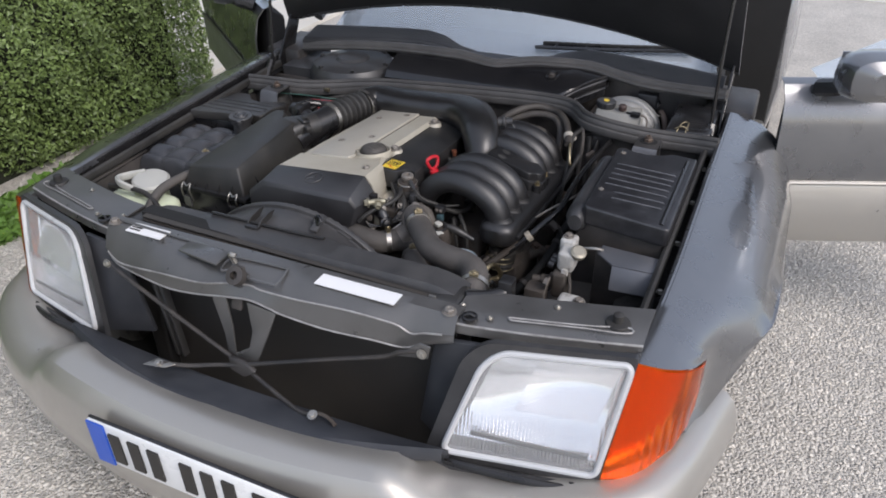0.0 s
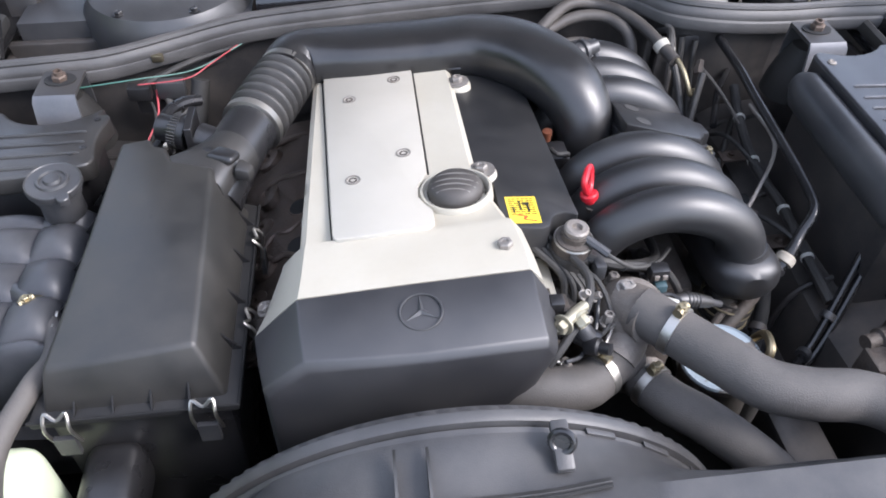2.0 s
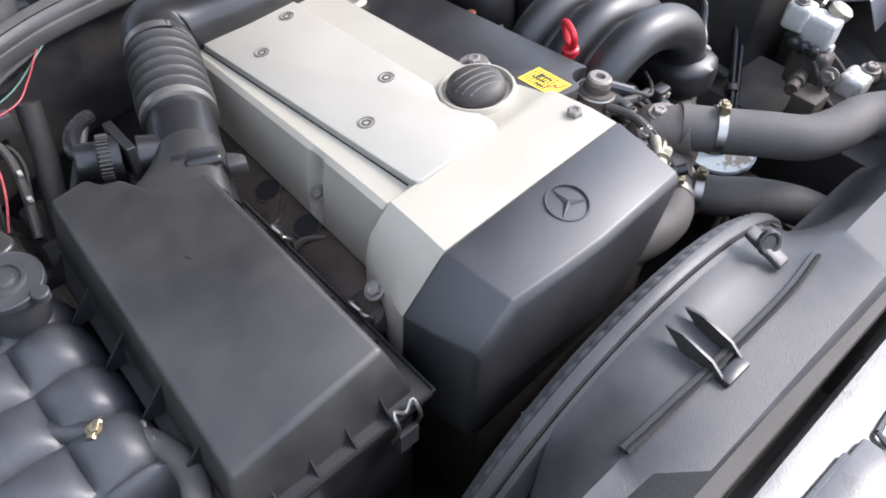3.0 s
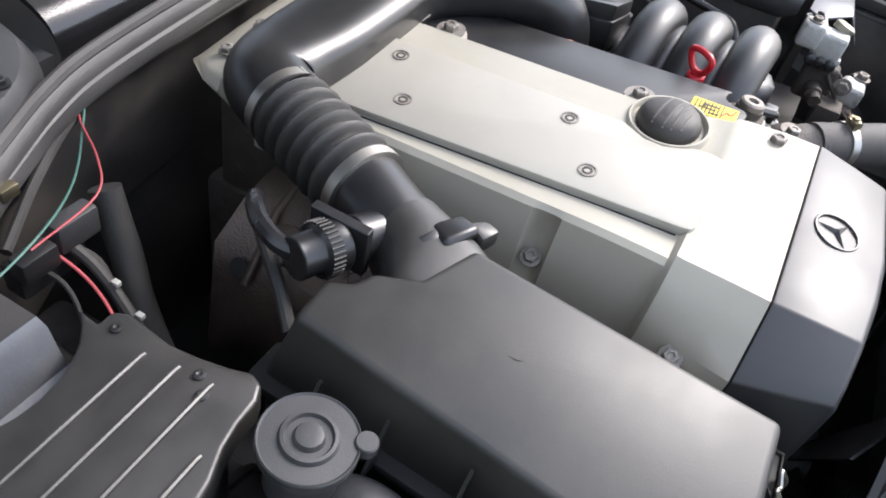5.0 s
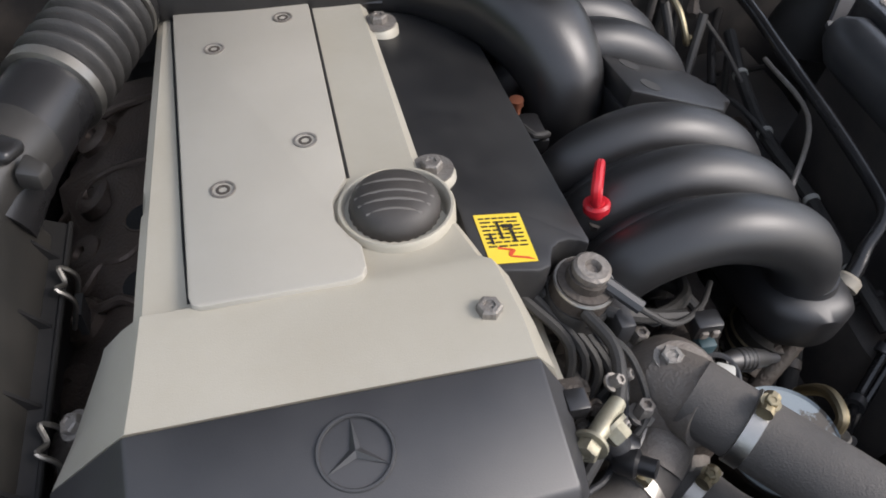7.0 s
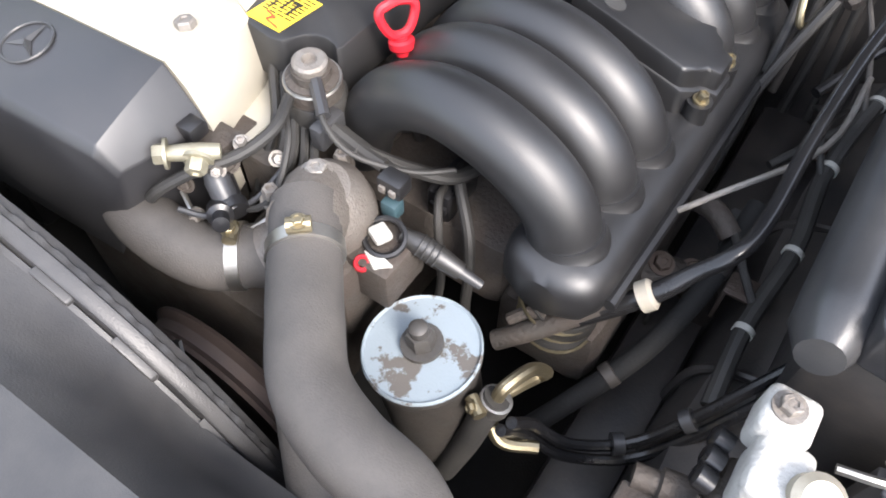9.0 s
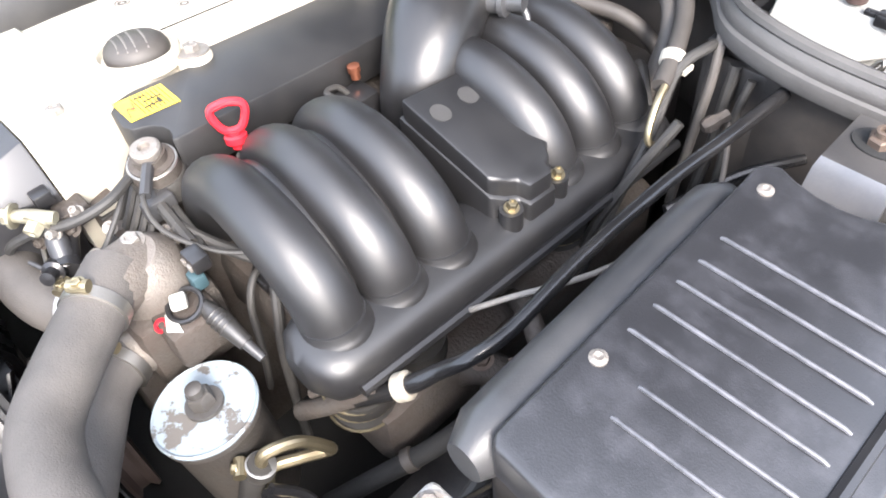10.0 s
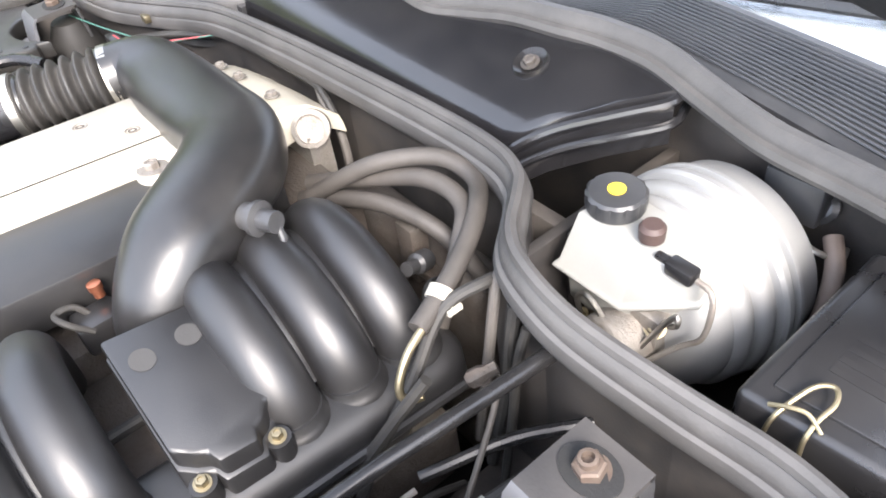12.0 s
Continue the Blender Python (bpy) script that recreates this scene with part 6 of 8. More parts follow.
hose("lower_coolant_hose", [(0.163, 0.392, 0.672), (0.133, 0.371, 0.683), (0.098, 0.346, 0.682), (0.042, 0.339, 0.691), (-0.020, 0.358, 0.684), (-0.04, 0.38, 0.67)], 0.0275, [((0.119, 0.361, 0.6825), (-0.82, -0.57, 0.0))], "dusty black bent coolant hose")
hose("radiator_bottom_hose", [(0.178, 0.372, 0.652), (0.20, 0.335, 0.655), (0.24, 0.30, 0.652), (0.29, 0.255, 0.635), (0.33, 0.22, 0.60), (0.34, 0.2, 0.54)], 0.0265, [((0.187, 0.358, 0.653), (0.5, -0.85, 0.05))], "thick black coolant hose beside the fan")
part_loop = hose("power_steering_hose", [(0.33, 0.36, 0.50), (0.345, 0.372, 0.57), (0.352, 0.385, 0.615), (0.357, 0.395, 0.635)], 0.012, [((0.356, 0.393, 0.628), (0.2, 0.3, 1))], "black hose with a bent metal pipe end", RUBBER, 14)
bm = new_tube([(0.356, 0.394, 0.630), (0.360, 0.402, 0.648), (0.368, 0.43, 0.640), (0.375, 0.452, 0.605), (0.368, 0.450, 0.590), (0.358, 0.425, 0.598), (0.35, 0.40, 0.60), (0.37, 0.385, 0.58), (0.40, 0.40, 0.575)], 0.006, 10, 6)
part("metal_pipe", bm, BRASS, part_loop, "yellow zinc bent pipe")

# ---- intake ----
man = thing("intake_manifold", (0.25, 0.72, 0.6), "black plastic intake manifold with six curved runners", "intake manifold")


def mz(y):
    return -0.09 * (y - 0.52)


for y in (0.512, 0.577, 0.642, 0.806, 0.871, 0.936):
    z = mz(y)
    path = [(0.128, y + 0.006, 0.680 + z), (0.142, y + 0.005, 0.728 + z), (0.170, y + 0.004, 0.768 + z), (0.214, y + 0.002, 0.792 + z), (0.262, y, 0.791 + z), (0.309, y - 0.001, 0.770 + z), (0.337, y - 0.001, 0.734 + z), (0.344, y - 0.001, 0.68 + z)]
    part("runner", new_tube(path, [0.026, 0.027, 0.0275, 0.0285, 0.0295, 0.030, 0.0305, 0.031], 20, 5), MANIFOLD, man)
    part("runner_foot", new_lathe([(0.0306, 0.004), (0.0318, -0.002), (0.0335, -0.006), (0.0355, -0.009), (0.036, -0.02)], (0.3425, y - 0.001, 0.724 + z), (-0.14, 0, 1), 28), MANIFOLD, man)
for y in (0.5445, 0.6095, 0.8385, 0.9035):
    z = mz(y)
    web = [(0.142, y + 0.005, 0.722 + z), (0.170, y + 0.004, 0.762 + z), (0.214, y + 0.002, 0.786 + z), (0.262, y, 0.780 + z), (0.30, y - 0.001, 0.758 + z), (0.325, y - 0.001, 0.725 + z)]
    part("runner_web", new_tube(web, 0.0125, 12, 5), MANIFOLD, man)
rings = []
for i in range(45):
    y = 0.462 + (0.985 - 0.462) * i / 44
    e = min(1, min(y - 0.462, 0.985 - y) / 0.042)
    k = math.sqrt(max(0, 1 - (1 - e) ** 2)) * 0.62 + 0.38
    at = V(0.348, y, 0.688 + mz(y))
    ring = []
    for j in range(24):
        t = 2 * math.pi * j / 24
        ring.append(at + V(0.048 * k * math.copysign(abs(math.cos(t)) ** 0.75, math.cos(t)), 0, 0.034 * (0.3 + 0.7 * k) * math.copysign(abs(math.sin(t)) ** 0.75, math.sin(t))))
    rings.append(ring)
bm = bmesh.new()
loft(bm, rings)
part("plenum", bm, MANIFOLD, man, "glossy black plenum below the runners", smooth=50)
bm = new_tube([(0.398, 0.49, 0.686 + mz(0.49)), (0.400, 0.7, 0.686 + mz(0.7)), (0.398, 0.97, 0.686 + mz(0.97))], 0.006, 8, 4)
part("plenum_seam", bm, MANIFOLD, man)
# flat resonator cover between the runners
def RZ(x, y):
    return V(x, y, 0.788 - 0.16 * (y - 0.704) - 0.28 * (x - 0.232))


CV = [RZ(*q) for q in ((0.232, 0.702), (0.232, 0.796), (0.350, 0.796), (0.350, 0.786), (0.362, 0.778), (0.366, 0.768), (0.378, 0.764), (0.378, 0.730), (0.366, 0.726), (0.360, 0.714), (0.350, 0.702))]
bm = slab([V(*p) - V(0.0, 0, 0.06) for p in CV], (0.0, 0, 0.06), 0.004, 2)
cvr = part("resonator_cover", bm, MANIFOLD, man, "flat black cover with two round marks")
bm = slab([V(x, y, z - 0.072) + V(0.004 * (1 if x > 0.3 else -1), 0.003 * (1 if y > 0.74 else -1), 0) for x, y, z in CV], (0, 0, 0.05), 0.004, 2)
part("cover_base", bm, MANIFOLD, cvr)
nv = V(0.28, 0.16, 1).normalized()
for x, y, z in [RZ(*q) for q in ((0.266, 0.724), (0.262, 0.767))]:
    part("round_mark", new_lathe([(0.0115, -0.002), (0.0115, 0.0006), (0, 0.0006)], V(x, y, z), nv, 24), surf("worn_plastic", (0.045, 0.044, 0.043), 0.6), cvr)
for p in ((0.371, 0.711, 0.722), (0.371, 0.780, 0.716)):
    post = part("bolt_post", new_lathe([(0.012, -0.06), (0.012, 0.0), (0, 0)], p, (0, 0, 1), 16), MANIFOLD, cvr)
    part("bolt", hexbolt(bmesh.new(), p, 0.0055, (0.2, 0, 1), 0.009), BRASS, post)
several("rubber_sleeve", [new_lathe([(0.032, 0), (0.035, 0.006), (0.032, 0.012), (0.035, 0.018), (0.032, 0.024), (0.035, 0.03), (0.033, 0.05)], (0.352, y + 0.006, 0.60 - 0.015), (0.1, 0, 1), 24) for y in (0.505, 0.575, 0.80, 0.87)], RUBBER, man)
several("spring_clip", [torus(bmesh.new(), (0.352, y + 0.006, 0.60 - 0.012 + h), 0.036, 0.0016, (0.1, 0, 1), 28, 6) for y in (0.505, 0.80, 0.87) for h in (0.006, 0.026, 0.04)], BRASS, man)
part("lower_manifold", join(new_box(0.29, 0.40, 0.50, 0.95, 0.50, 0.60, 0.02), new_box(0.12, 0.30, 0.5, 0.97, 0.56, 0.66, 0.02)), DIRTY_ALLOY, man, "grimy lower intake casting")

inj = thing("injector_harness", (0.23, 0.54, 0.6), "black injector plugs and cables below the intake runners", "wiring")
for y in (0.515, 0.545, 0.612):
    p = V(0.222, y, 0.668)
    q = part("injector_plug", join(new_box(p.x - 0.012, p.x + 0.012, y - 0.010, y + 0.010, 0.655, 0.690, 0.003), new_box(p.x - 0.008, p.x + 0.010, y - 0.013, y + 0.013, 0.668, 0.678, 0.002)), PLASTIC, inj)
    part("injector_body", new_lathe([(0.008, -0.05), (0.008, -0.02), (0.010, -0.018), (0.010, 0.0)], (p.x, y, 0.662), (-0.3, 0, 1), 16), DIRTY_ALLOY, q)
part("cable", new_tube([(0.222, 0.545, 0.69), (0.235, 0.52, 0.70), (0.262, 0.495, 0.672), (0.272, 0.482, 0.63), (0.275, 0.475, 0.57), (0.30, 0.46, 0.50)], 0.0055, 10, 6), RUBBER, inj)
part("cable", new_tube([(0.222, 0.515, 0.69), (0.228, 0.498, 0.695), (0.240, 0.480, 0.675), (0.250, 0.470, 0.62), (0.245, 0.462, 0.55)], 0.004, 10, 6), RUBBER, inj)
part("cable", new_tube([(0.165, 0.468, 0.748), (0.205, 0.492, 0.725), (0.235, 0.525, 0.705), (0.24, 0.60, 0.69), (0.235, 0.70, 0.68)], 0.0065, 10, 6), RUBBER, inj)
pul = single("belt_pulley", new_lathe([(0.03, -0.014), (0.085, -0.012), (0.100, -0.016), (0.102, -0.012), (0.094, -0.006), (0.094, 0.004), (0.102, 0.010), (0.100, 0.014), (0.03, 0.014)], (0.10, 0.305, 0.50), (0, 1, 0), 48), surf("rusty_pulley", (0.055, 0.042, 0.038), 0.55, metal=0.4, dust=(0.11, 0.075, 0.06), dust_amount=0.5), "dull brownish belt pulley behind the fan shroud", "pulley")
part("hub", new_lathe([(0.028, -0.02), (0.028, 0.02), (0.012, 0.022), (0.012, 0.03), (0, 0.03)], (0.10, 0.305, 0.50), (0, -1, 0), 24), DIRTY_ALLOY, pul)
duct = thing("intake_duct", (-0.05, 0.9, 0.7), "black intake duct with a ribbed rubber bellows", "intake duct")
DUCT = [  # centre, half width, half height, squareness
    ((-0.248, 0.890, 0.772), 0.0425, 0.0425, 1.0), ((-0.242, 0.914, 0.775), 0.0435, 0.042, 0.98), ((-0.224, 0.934, 0.777), 0.047, 0.040, 0.88), ((-0.184, 0.940, 0.778), 0.050, 0.036, 0.75),
    ((-0.12, 0.938, 0.781), 0.054, 0.0345, 0.68), ((-0.03, 0.936, 0.785), 0.055, 0.0355, 0.68), ((0.048, 0.932, 0.790), 0.055, 0.039, 0.68), ((0.100, 0.904, 0.794), 0.057, 0.042, 0.72),
    ((0.140, 0.857, 0.795), 0.055, 0.044, 0.78), ((0.168, 0.810, 0.788), 0.052, 0.046, 0.88), ((0.186, 0.776, 0.766), 0.047, 0.044, 1.0), ((0.192, 0.757, 0.735), 0.041, 0.041, 1.0), ((0.193, 0.752, 0.70), 0.038, 0.038, 1.0)]
line = curve([q[0] for q in DUCT], 7)
form = curve([q[1:] for q in DUCT], 7)
rings = []
for i, (p, f) in enumerate(zip(line, form)):
    d = (line[min(i + 1, len(line) - 1)] - line[max(i - 1, 0)]).normalized()
    side = d.cross(V(0, 0, 1)).normalized()
    other = side.cross(d)
    rings.append([p + side * f.x * math.copysign(abs(math.cos(a)) ** f.z, math.cos(a)) + other * f.y * math.copysign(abs(math.sin(a)) ** f.z, math.sin(a)) for a in (2 * math.pi * j / 40 for j in range(40))])
bm = bmesh.new()
loft(bm, rings)
part("crossover_pipe", bm, surf("duct_plastic", (0.012, 0.012, 0.013), 0.32, dust=(0.24, 0.215, 0.18), dust_amount=0.05, spec=0.7, bump=0.1, grain=800), duct, "satin black moulded crossover pipe", smooth=60)
part("mould_line", new_tube([(-0.185, 0.893, 0.774), (-0.12, 0.888, 0.774), (-0.03, 0.885, 0.776), (0.02, 0.881, 0.779)], 0.0022, 6, 4), PLASTIC, duct)
B0, B1 = V(-0.294, 0.772, 0.7652), V(-0.247, 0.900, 0.772)
n = 70
line = [B0.lerp(B1, i / n) for i in range(n + 1)]
rad_ = [0.0400 + 0.0058 * math.sin(2 * math.pi * (i / n) * 7.5 - 1.2) if 5 < i < n - 5 else 0.0415 for i in range(n + 1)]
bm = bmesh.new()
s, o = frame_of(B1 - B0)
loft(bm, [[p + r * (math.cos(a) * s + math.sin(a) * o) for a in (2 * math.pi * j / 28 for j in range(28))] for p, r in zip(line, rad_)])
bel = part("bellows", bm, surf("bellows_rubber", (0.026, 0.025, 0.024), 0.5, dust=(0.22, 0.20, 0.175), dust_amount=0.22, bump=0.2, grain=500), duct, "ribbed black rubber bellows", smooth=60)
for t in (0.03, 0.97):
    p = B0.lerp(B1, t)
    part("clamp", new_lathe([(0.042, -0.006), (0.0440, -0.0055), (0.0440, 0.0055), (0.042, 0.006)], p, B1 - B0, 32), STEEL, bel, "steel band clamp")
bm = new_tube([B0.lerp(B1, 0.06), B0, (-0.313, 0.728, 0.758), (-0.330, 0.688, 0.748), (-0.345, 0.65, 0.735)], [0.0385, 0.0385, 0.039, 0.041, 0.044], 28, 5)
pipe = part("meter_pipe", bm, PLASTIC, duct, "smooth black air meter pipe")
bm = new_tube([(-0.322, 0.726, 0.765), (-0.362, 0.742, 0.772)], 0.021, 20, 1)
lathe(bm, [(0.024, 0), (0.024, 0.022), (0.019, 0.024), (0.019, 0.045), (0.0, 0.047)], (-0.375, 0.748, 0.774), (-0.93, 0.35, 0.1), 24)
box(bm, -0.376, -0.366, 0.722, 0.778, 0.750, 0.800)
sens = part("air_meter_plug", soften(bm, 0.001, 1, 50), PLASTIC, pipe, "black round air meter plug")
bm = bmesh.new()
for j in range(34):
    a = 2 * math.pi * j / 34
    s, o = frame_of((-0.93, 0.35, 0.1))
    c = V(-0.385, 0.752, 0.775)
    q = c + 0.0245 * (math.cos(a) * s + math.sin(a) * o)
    tube(bm, [q, q + V(-0.93, 0.35, 0.1) * 0.012], 0.0012, 5, 1)
tagged(part("knurling", bm, RUBBER, sens), kind="stuff")
bm = new_tube([(-0.408, 0.764, 0.778), (-0.412, 0.782, 0.781), (-0.403, 0.805, 0.781), (-0.388, 0.823, 0.778), (-0.372, 0.836, 0.772)], 0.0085, 10, 5)
part("cable_boot", bm, PLASTIC, sens)
part("cable_strap", new_tube([(-0.378, 0.836, 0.770), (-0.395, 0.812, 0.762), (-0.425, 0.770, 0.748), (-0.447, 0.742, 0.732)], 0.006, 10, 4), RUBBER, sens)
rings = []
for t, w, h, e, c in ((0.0, 0.040, 0.040, 1.0, (-0.318, 0.716, 0.757)), (0.35, 0.042, 0.041, 0.9, (-0.328, 0.697, 0.755)), (0.7, 0.048, 0.043, 0.7, (-0.343, 0.680, 0.751)), (1.0, 0.053, 0.046, 0.5, (-0.358, 0.664, 0.747)), (1.2, 0.053, 0.046, 0.5, (-0.368, 0.640, 0.742))):
    sx, c = V(0.93, -0.36, 0.08), V(*c)
    rings.append([c + sx * w * math.copysign(abs(math.cos(q)) ** e, math.cos(q)) + V(0.02, 0.08, 1) * h * math.copysign(abs(math.sin(q)) ** e, math.sin(q)) for q in (2 * math.pi * i / 28 for i in range(28))])
bm = bmesh.new()
loft(bm, rings)
part("funnel_mouth", bm, PLASTIC_DUSTY, pipe, "flared mouth joined to the filter lid", smooth=50)
bm = slab([(-0.344, 0.666, 0.786), (-0.308, 0.650, 0.788), (-0.298, 0.674, 0.782), (-0.328, 0.692, 0.782)], (0.002, 0.002, 0.013), 0.006, 3)
part("mouth_catch", bm, PLASTIC, pipe)
part("mouth_collar", new_lathe([(0.0395, -0.008), (0.0440, -0.006), (0.0452, 0.0), (0.0440, 0.006), (0.041, 0.009)], (-0.3315, 0.690, 0.7515), (-0.38, -0.90, -0.25), 32), PLASTIC, pipe)
part("catch_tab", slab([(-0.306, 0.648, 0.768), (-0.286, 0.640, 0.77), (-0.280, 0.656, 0.768), (-0.298, 0.666, 0.775)], (0, 0, 0.018), 0.004), PLASTIC_DUSTY, pipe)
bm = new_lathe([(0.014, 0), (0.014, 0.012), (0.018, 0.014), (0.018, 0.02), (0.011, 0.022), (0.011, 0.04), (0, 0.04)], (0.196, 0.872, 0.802), (0.75, 0.3, 0.1), 18)
sensor = part("temperature_sensor", bm, PLASTIC_GREY, duct, "grey plastic sensor plug on the duct")
part("sensor_wire", new_tube([(0.228, 0.888, 0.80), (0.238, 0.885, 0.785), (0.232, 0.862, 0.765), (0.205, 0.84, 0.76)], 0.004, 8, 5), PLASTIC_GREY, sensor)

# ---- air filter box ----
ab = thing("air_filter_box", (-0.4, 0.53, 0.35), "black plastic air filter box with a dusty sloping lid", "air filter box")
TOP = [(-0.484, 0.372, 0.752), (-0.324, 0.374, 0.775), (-0.330, 0.645, 0.797), (-0.385, 0.665, 0.794), (-0.398, 0.700, 0.790), (-0.415, 0.708, 0.788), (-0.422, 0.728, 0.785), (-0.462, 0.728, 0.779)]
LOW = [(-0.494, 0.352, 0.700), (-0.300, 0.356, 0.700), (-0.298, 0.660, 0.700), (-0.375, 0.69, 0.70), (-0.39, 0.72, 0.70), (-0.42, 0.728, 0.70), (-0.43, 0.748, 0.70), (-0.474, 0.748, 0.70)]
bm = bmesh.new()
a, b = [bm.verts.new(p) for p in LOW], [bm.verts.new(p) for p in TOP]
bm.faces.new(b)
bm.faces.new(a[::-1])
for i in range(8):
    j = (i + 1) % 8
    bm.faces.new((a[i], a[j], b[j], b[i]))
LID_PLASTIC = surf("aged_lid_plastic", (0.0165, 0.016, 0.015), 0.46, dust=(0.25, 0.22, 0.18), dust_amount=0.09, bump=0.08, grain=1000, spec=0.7)
FLANGE_PLASTIC = surf("flange_plastic", (0.011, 0.011, 0.0115), 0.6, dust=DUST, dust_amount=0.05, bump=0.08, grain=900, spec=0.3)
lid = part("lid", soften(bm, 0.006, 3, 25), LID_PLASTIC, ab, "dusty black filter lid")
fl = slab([(x - (0.012 if x < -0.4 else -0.012), y + (-0.012 if y < 0.5 else 0.01), 0.692) for x, y, z in LOW], (0, 0, 0.012), 0.003)
part("flange", fl, FLANGE_PLASTIC, ab)
part("flange_bead", new_tube([(x - (0.012 if x < -0.4 else -0.012), y + (-0.012 if y < 0.5 else 0.01), 0.7045) for x, y, z in LOW[:3]], 0.0022, 6, 1), FLANGE_PLASTIC, ab)
part("lower_box", slab([(x, y, 0.40) for x, y, z in LOW], (0, 0, 0.30), 0.008), PLASTIC, ab, "black lower filter box")
for x, u in ((-0.46, 0), (-0.42, 1), (-0.38, 2), (-0.34, 3)):
    part("rib", slab([(x, 0.345, 0.704), (x, 0.368, 0.704), (x, 0.372, 0.728 + 0.004 * u)], (0.002, 0, 0), 0), FLANGE_PLASTIC, lid)
for y in (0.42, 0.49, 0.56, 0.63):
    part("rib", slab([(-0.291, y, 0.704), (-0.312, y, 0.704), (-0.326, y, 0.755)], (0, 0.003, 0), 0), PLASTIC, lid)
for y in (0.42, 0.49, 0.56, 0.63, 0.69):
    part("rib", slab([(-0.512, y, 0.704), (-0.488, y, 0.704), (-0.478, y, 0.745)], (0, 0.003, 0), 0), PLASTIC, lid)


def wire_clip(c, d):
    """A bent spring wire that holds the lid down."""
    c, d = Vector(c), Vector(d)
    s = d.cross(V(0, 0, 1)).normalized()
    pts = [c + s * 0.014 + V(0, 0, -0.03) + d * 0.004, c + s * 0.013 + V(0, 0, 0.004) + d * 0.012, c + s * 0.011 + V(0, 0, 0.02) + d * 0.002, c + V(0, 0, 0.013) + d * 0.006, c - s * 0.011 + V(0, 0, 0.02) + d * 0.002, c - s * 0.013 + V(0, 0, 0.004) + d * 0.012, c - s * 0.014 + V(0, 0, -0.03) + d * 0.004]
    w = part("wire_clip", new_tube(pts, 0.0021, 6, 5), STEEL, lid, "bent steel spring clip")
    bm = bmesh.new()
    e = c + d * 0.006 + V(0, 0, -0.045)
    hexa(bm, [e - s * 0.011, e + s * 0.011, e + s * 0.011 + d * 0.006, e - s * 0.011 + d * 0.006], [e - s * 0.011 + V(0, 0, 0.03), e + s * 0.011 + V(0, 0, 0.03), e + s * 0.011 + d * 0.006 + V(0, 0, 0.03), e - s * 0.011 + d * 0.006 + V(0, 0, 0.03)])
    part("clip_tab", bm, PLASTIC_GREY, w)


for c, d in (((-0.475, 0.345, 0.695), (0, -1, 0)), ((-0.325, 0.348, 0.695), (0, -1, 0)), ((-0.505, 0.475, 0.695), (-1, 0, 0)), ((-0.290, 0.46, 0.695), (1, 0, 0)), ((-0.290, 0.6, 0.695), (1, 0, 0))):
    wire_clip(c, d)
part("lid_dimple", new_lathe([(0.011, -0.004), (0.011, 0.0008), (0, 0.0006)], (-0.388, 0.575, 0.7795), (-0.13, -0.08, 1), 24), PLASTIC, lid)
part("intake_snorkel", join(new_box(-0.47, -0.405, 0.25, 0.36, 0.56, 0.640, 0.02, 3), new_box(-0.462, -0.412, 0.17, 0.26, 0.55, 0.62, 0.018, 3)), PLASTIC, ab)

# ---- left of the bay: coolant tank, ribbed cover, washer bottle ----
tank = thing("coolant_tank", (-0.6, 0.55, 0.5), "lumpy black plastic coolant tank with a round cap", "coolant tank")
rows = []
for i in range(61):
    u = i / 60
    row = []
    for j in range(73):
        v = j / 72
        x, y = -0.738 + 0.256 * u, 0.415 + 0.275 * v
        lx = abs(math.sin(math.pi * (x + 0.482) / 0.086))
        ly = abs(math.sin(math.pi * (y - 0.515) / 0.065))
        dome = min(lx, 1) ** 0.35 * min(ly, 1) ** 0.45
        edge = min(1, min(u / 0.12, (1 - u) / 0.20, v / 0.13, (1 - v) / 0.13))
        z = 0.648 + 0.050 * math.sqrt(max(0, 1 - (1 - edge) ** 2)) + 0.022 * dome * (0.35 + 0.65 * edge) + 0.012 * u - 0.15 * (1 - edge) ** 4
        row.append((x + 0.010 * (u - 0.5) * (ly ** 0.5) * 2 * (1 - edge), y, z))
    rows.append(row)
part("tank_top", sheet(rows, 0.004), surf("tank_shell_plastic", (0.036, 0.038, 0.044), 0.4, dust=DUST, dust_amount=0.14, bump=0.12, grain=600), tank, "quilted dark grey tank shell", smooth=50)
part("tank_base", new_box(-0.73, -0.478, 0.42, 0.685, 0.45, 0.62, 0.02), PLASTIC_GREY, tank)
bm = new_lathe([(0.027, -0.055), (0.026, -0.024), (0.030, -0.022), (0.031, -0.012), (0.0345, -0.010), (0.0355, -0.008), (0.0355, -0.0005), (0.0345, 0.0008), (0.033, -0.0005), (0.021, -0.0003), (0.0195, 0.003), (0.017, 0.0032), (0.0155, 0.0005), (0.0115, 0.0005), (0.0095, 0.0042), (0.006, 0.0048), (0.0, 0.0045)], (-0.537, 0.662, 0.773), (0.02, -0.05, 1), 40)
lathe(bm, [(0.0085, -0.009), (0.0085, -0.0008), (0.0075, 0.0004), (0.0, 0.0004)], (-0.517, 0.629, 0.7725), (0.02, -0.05, 1), 18)
part("cap", bm, PLASTIC_GREY, tank, "round dark pressure cap with raised rings")
bm = new_tube([(-0.545, 0.510, 0.707), (-0.522, 0.487, 0.706), (-0.505, 0.457, 0.704), (-0.500, 0.42, 0.706), (-0.512, 0.38, 0.710), (-0.530, 0.30, 0.700), (-0.515, 0.22, 0.665), (-0.48, 0.17, 0.63)], 0.0125, 12, 6)
